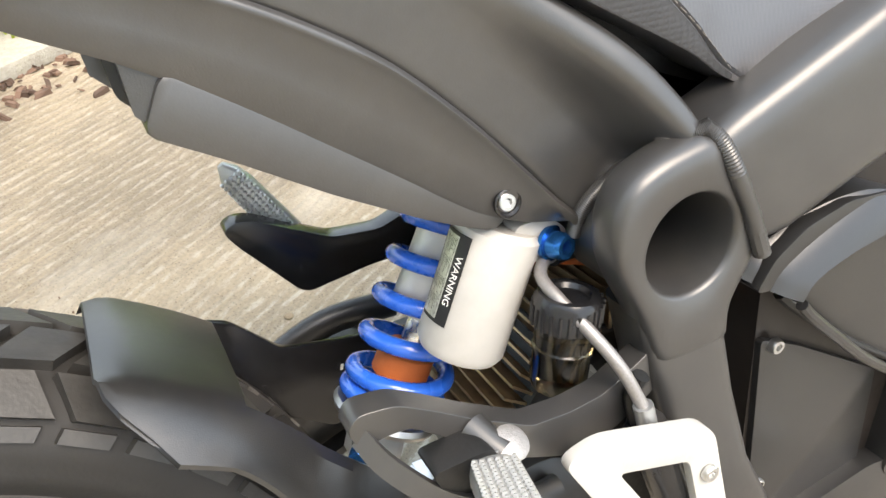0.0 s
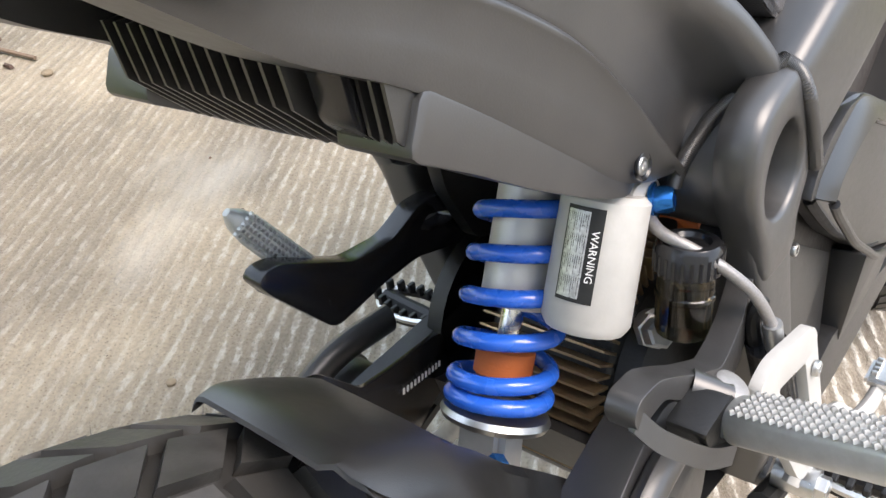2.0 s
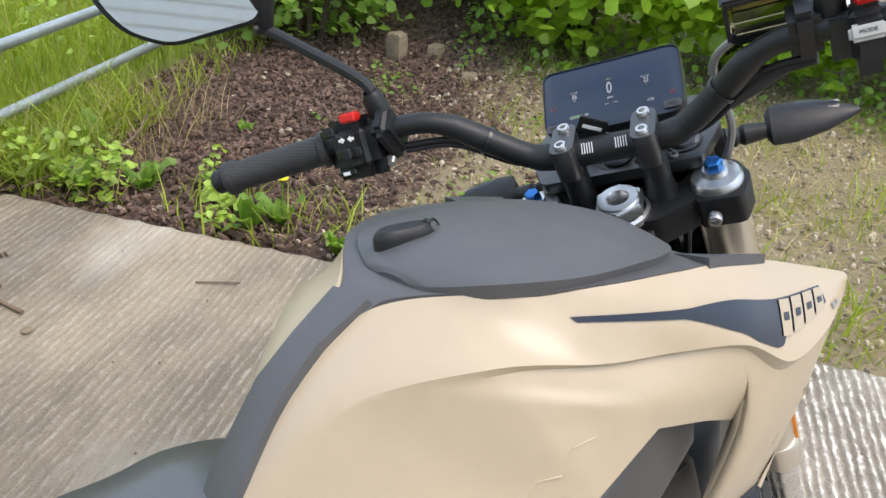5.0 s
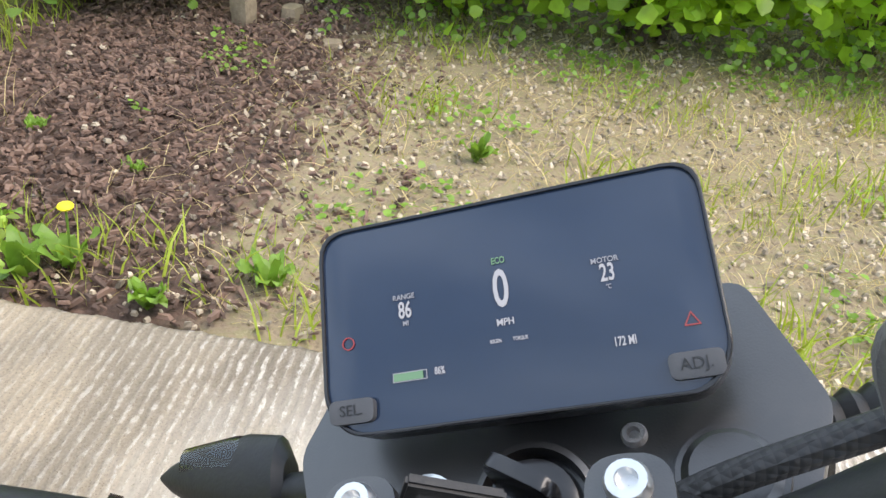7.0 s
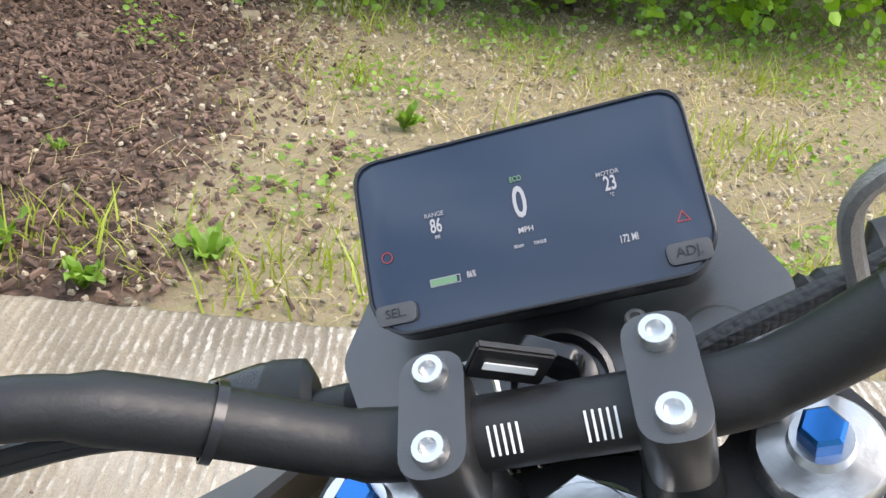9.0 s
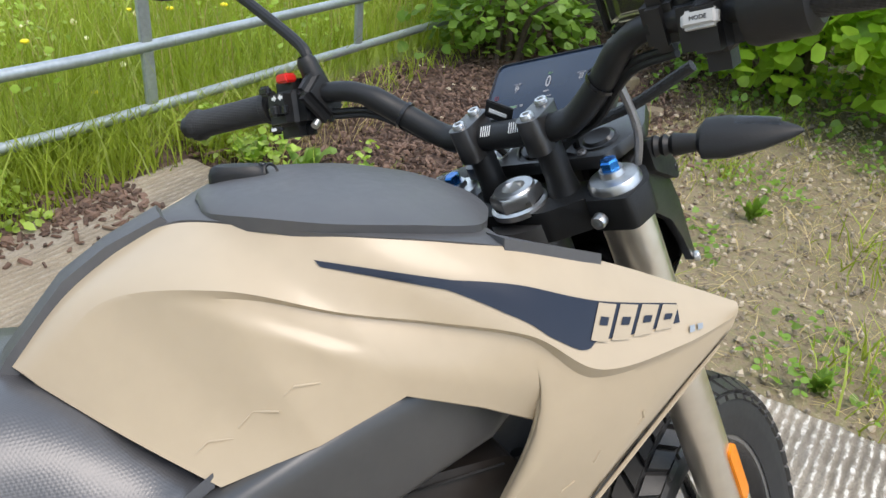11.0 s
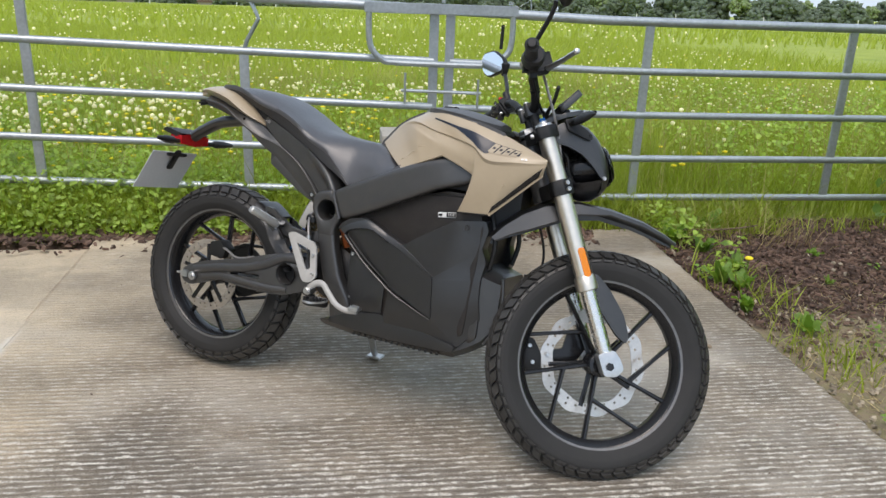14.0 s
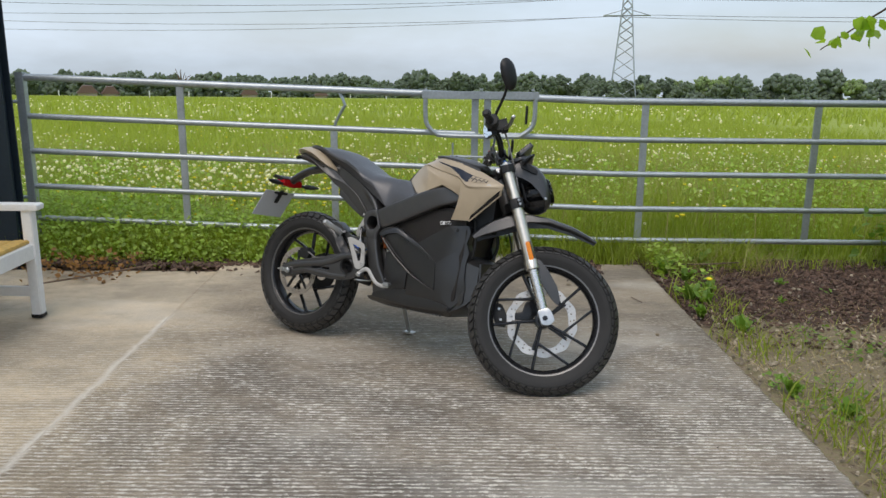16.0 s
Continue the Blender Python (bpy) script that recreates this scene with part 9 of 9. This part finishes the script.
part("hose_end", tube(spline([(0.470, -0.180, 0.560), (0.466, -0.176, 0.545), (0.470, -0.178, 0.520)], 4), 0.0055, 10), M_black, bike)

# ---------------------------------------------------------------- swingarm, hugger
sw_out = rounded([(-0.066, 0.318), (-0.060, 0.345), (-0.030, 0.362), (0.029, 0.384), (0.112, 0.404), (0.210, 0.424), (0.250, 0.440), (0.300, 0.455), (0.341, 0.464), (0.400, 0.474), (0.440, 0.474), (0.462, 0.452), (0.470, 0.417), (0.455, 0.360), (0.368, 0.330), (0.298, 0.325), (0.208, 0.326), (0.106, 0.334), (0.030, 0.308), (-0.020, 0.292), (-0.055, 0.298)], 0.014, 3)
part("swingarm", prism(sw_out, -0.160, -0.118, 0.008, holes=[circle(0.374, 0.402, 0.032, 28), rounded([(0.150, 0.361), (0.270, 0.366), (0.272, 0.381), (0.160, 0.376)], 0.006, 3)], y0f=lambda x, z: -0.150 - 0.012 * math.sin(max(0, min(1, (x + 0.05) / 0.5)) * math.pi) + 0.44 * max(0.0, z - 0.43), y1f=lambda x, z: -0.118 + 0.44 * max(0.0, z - 0.43), seg=3), M_frame, bike, "satin black cast swingarm")
sw_left = [(x, min(z, 0.405 + 0.0001 * i)) for i, (x, z) in enumerate(sw_out)]
part("swingarm", prism(sw_left, 0.118, 0.160, 0.006), M_frame, bike, "satin black cast swingarm")
both("arm_rib", tube(spline([(-0.01, -0.150, 0.348), (0.10, -0.158, 0.374), (0.21, -0.160, 0.394), (0.29, -0.158, 0.420), (0.36, -0.152, 0.452), (0.43, -0.146, 0.455)], 5), 0.015, 12, 0.7), M_frame, None, "rounded rib along the swingarm")
both("arm_rib", tube(spline([(0.03, -0.154, 0.330), (0.12, -0.159, 0.348), (0.21, -0.160, 0.346), (0.30, -0.158, 0.343), (0.38, -0.152, 0.348)], 5), 0.012, 12, 0.7), M_frame)
both("arm_bore", lathe([(0.036, 0.0), (0.033, 0.004), (0.032, 0.05), (0.0001, 0.05)], (0.374, -0.164, 0.402), (0, 1, 0), 30), M_black)
part("swingarm_bridge", loft([spar_loop((0.40, 0, 0.42), 0.028, -0.12, 0.12, 0.3), spar_loop((0.44, 0, 0.40), 0.028, -0.12, 0.12, 0.3)]), M_frame, bike)
both("rear_axle_nut", join(hexbolt((-0.004, -0.160, 0.327), (0, -1, 0), 0.016, 0.012), rod((-0.004, -0.150, 0.327), (-0.004, -0.178, 0.327), 0.008, 14)), M_alu)
both("chain_adjuster", join(box((-0.045, -0.150, 0.327), (0.03, 0.03, 0.022), 0.004), rod((-0.06, -0.15, 0.327), (-0.085, -0.15, 0.325), 0.004, 8)), M_alu)
cal_r = part("rear_caliper", prism(rounded([(0.02, 0.405), (0.075, 0.395), (0.09, 0.43), (0.06, 0.46), (0.02, 0.45)], 0.01), -0.118, -0.068, 0.006), M_black, bike, "black rear brake caliper with hose")
part("caliper_hose", tube(spline([(0.06, -0.11, 0.44), (0.10, -0.12, 0.43), (0.15, -0.13, 0.415), (0.22, -0.13, 0.43)], 5), 0.004, 8), M_hose, cal_r)


def hug_pt(ang, y, r):
    return Vector((r * math.cos(ang), y, 0.325 + r * math.sin(ang)))


# a roof over the tyre, folded down into a skirt that runs on forward along the swingarm
ROOF = [(0.017, 0.336), (0.0165, 0.3405), (0.0145, 0.3435), (0.009, 0.3450), (-0.03, 0.3455), (-0.06, 0.3455), (-0.082, 0.345)]
SKIRT = [(-0.092, 0.3435, 58.6), (-0.100, 0.3395, 57.9), (-0.108, 0.3345, 56.2), (-0.116, 0.3285, 53.2), (-0.123, 0.321, 50.0)]
loops = []
for k in range(30):
    top = []
    for y, r in ROOF:
        a = 58.6 - 14.0 * min(1.0, k / 11)
        lip = 0.006 * max(0.0, (a - 56.0) / 2.6) ** 2
        if k > 11:
            ahead = (k - 11) / 18
            y, a = -0.0835 + 0.0004 * y, 44.6 - 32 * ahead
            r = 0.3445 + 0.072 * max(0.0, ahead - 0.30) ** 1.4 + 0.0001 * y
        else:
            r += 0.007 * (k / 11) - lip
        top.append(hug_pt(radians(a), y, r))
    for y, r, rear in SKIRT:
        a = rear - (rear - 44.6) * min(1.0, k / 11) if k <= 11 else 44.6 - 32 * (k - 11) / 18
        ahead = max(0.0, (k - 11) / 18)
        r += 0.007 * min(1.0, k / 11) - 0.001 * ahead + 0.072 * max(0.0, ahead - 0.30) ** 1.4
        y -= 0.010 * ease(0.0, 1.0, ahead)
        if y < -0.105:
            r -= 0.010 * ease(0.0, 0.5, ahead)
        top.append(hug_pt(radians(a), y, r))
    low = [Vector((p.x - 0.0030 * math.cos(math.atan2(p.z - 0.325, p.x)), p.y, p.z - 0.0030 * math.sin(math.atan2(p.z - 0.325, p.x)))) for p in top]
    loops.append(top + low[::-1])
hug = part("rear_hugger", loft(loops), M_plastic, bike, "black plastic hugger over the rear tyre", 28)
part("hugger_wall", prism(rounded([(0.235, 0.572), (0.262, 0.560), (0.299, 0.516), (0.345, 0.500), (0.405, 0.482), (0.416, 0.476), (0.424, 0.43), (0.33, 0.42), (0.25, 0.49)], 0.008), 0.040, 0.046, 0.002, y0f=lambda x, z: 0.022 + 0.26 * max(0.0, x - 0.25), y1f=lambda x, z: 0.027 + 0.26 * max(0.0, x - 0.25)), M_gloss, hug)
nb = Matrix.Translation((0.372, 0.0515, 0.466)) @ Matrix.Rotation(radians(14.6), 4, "Z") @ Matrix.Rotation(radians(18), 4, "Y")
for k in range(11):
    bm = box((0.0062 * (k - 5), 0, 0), (0.0026, 0.0008, 0.0050), 0.0)
    bm.transform(nb)
    part("stamped_bar", bm, M_print, hug)

# ---------------------------------------------------------------- footrests, pedal, guards
for s in (-1, 1):
    if s > 0:
        continue
    arm_out = rounded([(0.284, 0.604), (0.290, 0.613), (0.311, 0.611), (0.332, 0.598), (0.354, 0.583), (0.388, 0.563), (0.418, 0.556), (0.445, 0.554), (0.475, 0.562), (0.512, 0.574), (0.512, 0.544), (0.483, 0.530), (0.452, 0.521), (0.412, 0.526), (0.374, 0.546), (0.352, 0.565), (0.334, 0.580), (0.317, 0.594), (0.300, 0.594), (0.291, 0.590)], 0.006, 3)
    bracket = part("footrest_bracket", prism(arm_out, s * 0.187, s * 0.170, 0.005, y0f=lambda x, z: s * (0.187 - 0.19 * max(0.0, x - 0.39)), y1f=lambda x, z: s * (0.170 - 0.19 * max(0.0, x - 0.39)), seg=3), M_frame, bike, "black cast passenger footrest bracket")
    strip = []
    for p in spline([(0.290, s * 0.184, 0.600), (0.297, s * 0.192, 0.586), (0.309, s * 0.201, 0.572), (0.324, s * 0.208, 0.558), (0.345, s * 0.212, 0.545)], 4):
        up, th = Vector((0.62, 0, 0.78)), Vector((0.30, -s * 0.93, -0.2)) * -0.0022
        strip.append([p + up * 0.006 + th, p + up * 0.006 - th, p - up * 0.006 - th, p - up * 0.006 + th])
    part("clevis_strip", loft(strip), M_frame, bracket, "flat strap of the clevis")
    part("bracket_arm", tube([(0.352, s * 0.184, 0.575), (0.357, s * 0.196, 0.571), (0.361, s * 0.203, 0.568)], [0.0105, 0.0090, 0.0080], 14), M_frame, bracket)
    part("peg_pivot", lathe([(0.0001, 0.003), (0.008, 0.003), (0.0105, 0.0015), (0.0105, 0.0)], (0.366, s * 0.202, 0.572), (0.2, s * 0.5, 0.85), 24), M_hose, bracket, "grey pivot disc")
    part("peg_mount", prism(rounded([(0.318, 0.578), (0.352, 0.580), (0.366, 0.556), (0.330, 0.548)], 0.005), s * 0.208, s * 0.186, 0.003), M_black, bracket)
    pa, pb_ = Vector((0.352, s * 0.207, 0.563)), Vector((0.319, s * 0.308, 0.610))
    d = (pb_ - pa).normalized()
    n1 = Vector((0, 0, 1)) - d * d.z
    n1.normalize()
    n2 = d.cross(n1)
    pegl = []
    for u, w, h in ((0, 0.009, 0.009), (0.06, 0.0130, 0.0115), (0.9, 0.0120, 0.011), (0.97, 0.011, 0.010), (1.0, 0.006, 0.006)):
        c = pa.lerp(pb_, u)
        pegl.append([c + n2 * w * math.copysign(abs(math.cos(a)) ** 0.6, math.cos(a)) + n1 * h * math.copysign(abs(math.sin(a)) ** 0.6, math.sin(a)) for a in [2 * math.pi * k / 16 for k in range(16)]])
    peg = part("passenger_footrest", loft(pegl), M_peg, bike, "knurled silver aluminium passenger footrest")
    part("peg_hinge", join(box(pa + d * 0.004, (0.026, 0.014, 0.016), 0.004, Matrix.Rotation(radians(-18), 4, "Z")), rod(pa + n1 * 0.012, pa - n1 * 0.014, 0.005, 12)), M_zinc, peg, "bright hinge block of the footrest")
    part("knurling", join(*[tube([pa.lerp(pb_, 0.13 + 0.0435 * i) + n2 * (0.0103 - 0.0041 * j) + n1 * 0.0105, pa.lerp(pb_, 0.13 + 0.0435 * i) + n2 * (0.0103 - 0.0041 * j) + n1 * 0.0130], [0.0023, 0.0014], 4) for i in range(19) for j in range(6)]), M_peg, peg, "fine knurling on the footrest")["kind"] = "stuff"
    # heel guard
    if s < 0:
        hg = prism(rounded([(0.396, 0.545), (0.420, 0.552), (0.496, 0.530), (0.508, 0.516), (0.524, 0.424), (0.508, 0.405), (0.482, 0.402), (0.470, 0.412)], 0.010, 4), -0.207, -0.199, 0.003, holes=[rounded([(0.434, 0.520), (0.488, 0.504), (0.498, 0.446), (0.482, 0.440)], 0.006, 3)], y0f=lambda x, z: -0.207 - 0.10 * max(0, 0.50 - z), y1f=lambda x, z: -0.199 - 0.10 * max(0, 0.50 - z))
        guard = part("heel_guard", hg, M_white, bike, "white metal heel guard with a cut-out")
        for x, z in ((0.502, 0.490), (0.510, 0.432)):
            part("guard_bolt", socket_bolt((x, -0.208 - 0.10 * max(0, 0.5 - z), z), (0, -1, 0), 0.006, 0.004), M_alu, guard)
        part("guard_cylinder", rod((0.470, -0.185, 0.525), (0.505, -0.190, 0.42), 0.014, 16), M_gloss, guard)
        pp = spline([(0.495, -0.205, 0.378), (0.520, -0.210, 0.402), (0.552, -0.214, 0.408), (0.580, -0.217, 0.384), (0.612, -0.219, 0.356), (0.650, -0.222, 0.346), (0.690, -0.224, 0.350)], 6)
        pedal = part("brake_pedal", tube(pp, [0.011] * 12 + [0.010] * 12 + [0.009] * 13, 12, 0.75), M_white, bike, "cream-coated curved rear brake pedal")
        part("pedal_pad", join(box((0.683, -0.226, 0.357), (0.036, 0.030, 0.010), 0.003), *[box((0.672 + 0.007 * k, -0.218 - 0.014 * j, 0.364), (0.003, 0.006, 0.006), 0.0008, None, 1) for k in range(4) for j in range(2)]), M_alu, pedal, "toothed metal pedal pad")
        part("pedal_pivot", join(rod((0.503, -0.19, 0.378), (0.503, -0.222, 0.378), 0.013, 18), hexbolt((0.503, -0.222, 0.378), (0, -1, 0), 0.010, 0.008)), M_alu, pedal)
        part("pedal_linkage", rod((0.47, -0.19, 0.37), (0.53, -0.19, 0.345), 0.010, 10), M_black, pedal)
for s in (-1, 1):
    # rider footrest under the guard
    ra, rb = Vector((0.555, s * 0.19, 0.342)), Vector((0.552, s * 0.288, 0.358))
    rp_ = part("rider_footrest", join(tube([ra, rb], [0.012, 0.010], 10), *[box(ra.lerp(rb, 0.12 + 0.125 * k) + Vector((e * 0.0235 * math.sin(0.5 + 0.31 * k), 0, 0.011)), (0.010, 0.0055, 0.013), 0.001, None, 1) for k in range(8) for e in (-1, 1)], tube([ra.lerp(rb, 0.55) + v + Vector((0, 0, 0.004)) for v in [Vector((0.026 * math.cos(2 * math.pi * k / 26), 0.049 * math.sin(2 * math.pi * k / 26), 0)) for k in range(27)]], 0.005, 6, caps=False)), M_black, bike, "toothed black rider footrest")
    ro = [Vector((0.028 * math.cos(a), 0.05 * math.sin(a), 0)) for a in [2 * math.pi * k / 26 for k in range(26)]]
    part("footrest_cage", tube([ra.lerp(rb, 0.55) + v + Vector((0, 0, 0.008)) for v in ro + ro[:1]], 0.004, 6, caps=False), M_alu, rp_)
# left side hanger arm of the passenger footrest seen behind the shock
hang = prism(rounded([(0.282, 0.594), (0.292, 0.600), (0.306, 0.598), (0.370, 0.564), (0.412, 0.560), (0.430, 0.566), (0.448, 0.574), (0.475, 0.573), (0.52, 0.548), (0.556, 0.515), (0.541, 0.484), (0.494, 0.514), (0.44, 0.529), (0.40, 0.528), (0.343, 0.520), (0.334, 0.524), (0.29, 0.580)], 0.007, 3), 0.102, 0.122, 0.005, holes=[rounded([(0.447, 0.552), (0.460, 0.561), (0.494, 0.550), (0.492, 0.541), (0.462, 0.544)], 0.004)])
hang_ob = part("footrest_hanger", hang, M_gloss, bike, "black left footrest hanger with a slot")
part("peg_mount", prism(rounded([(0.300, 0.585), (0.345, 0.560), (0.338, 0.535), (0.305, 0.560)], 0.005), 0.128, 0.146, 0.004), M_black, hang_ob)
pa, pb_ = Vector((0.346, 0.124, 0.556)), Vector((0.297, 0.140, 0.636))
d = (pb_ - pa).normalized()
n1 = (Vector((-0.2, -1, 0)) - d * Vector((-0.2, -1, 0)).dot(d)).normalized()
n2 = d.cross(n1)
pegl = []
for u, w, h in ((0, 0.011, 0.009), (0.06, 0.013, 0.010), (0.75, 0.012, 0.009), (0.9, 0.009, 0.008), (1.0, 0.003, 0.004)):
    c = pa.lerp(pb_, u)
    pegl.append([c + n2 * w * math.copysign(abs(math.cos(a)) ** 0.6, math.cos(a)) + n1 * h * math.copysign(abs(math.sin(a)) ** 0.6, math.sin(a)) for a in [2 * math.pi * k / 16 for k in range(16)]])
peg = part("passenger_footrest", loft(pegl), M_peg, bike, "knurled silver passenger footrest folded up")
part("knurling", join(*[tube([pa.lerp(pb_, 0.10 + 0.043 * i) + n2 * (0.0095 - 0.0046 * j) + n1 * 0.0088, pa.lerp(pb_, 0.10 + 0.043 * i) + n2 * (0.0095 - 0.0046 * j) + n1 * 0.0118], [0.0022, 0.0010], 5) for i in range(19) for j in range(5)]), M_peg, peg, "fine knurling on the footrest")["kind"] = "stuff"
part("side_panel_inner", prism(rounded([(0.46, 0.64), (0.55, 0.60), (0.56, 0.50), (0.50, 0.52), (0.47, 0.58)], 0.01), 0.085, 0.10, 0.003), M_black, bike)

# side stand and belt side
stand = part("side_stand", tube(spline([(0.535, 0.135, 0.285), (0.520, 0.19, 0.21), (0.510, 0.262, 0.112), (0.508, 0.285, 0.088)], 5), [0.014] * 5 + [0.012] * 6 + [0.011] * 5, 12), M_alu, bike, "extended silver side stand on the concrete")
part("stand_foot", box((0.508, 0.290, 0.080), (0.060, 0.042, 0.008), 0.003, Matrix.Rotation(radians(14), 4, "X")), M_alu, stand)
part("drive_belt", prism([(-0.07, 0.40), (0.0, 0.43), (0.52, 0.46), (0.55, 0.43), (0.52, 0.40), (0.0, 0.225), (-0.07, 0.26)], 0.095, 0.115, 0.0, holes=[[(-0.06, 0.39), (0.0, 0.42), (0.52, 0.452), (0.54, 0.43), (0.52, 0.408), (0.0, 0.235), (-0.06, 0.27)]]), M_black, bike)
part("rear_sprocket", lathe([(0.045, -0.003), (0.098, -0.003), (0.098, 0.003), (0.045, 0.003), (0.045, -0.003)], (0, 0.105, 0.325), (0, 1, 0), 48), M_black, bike)
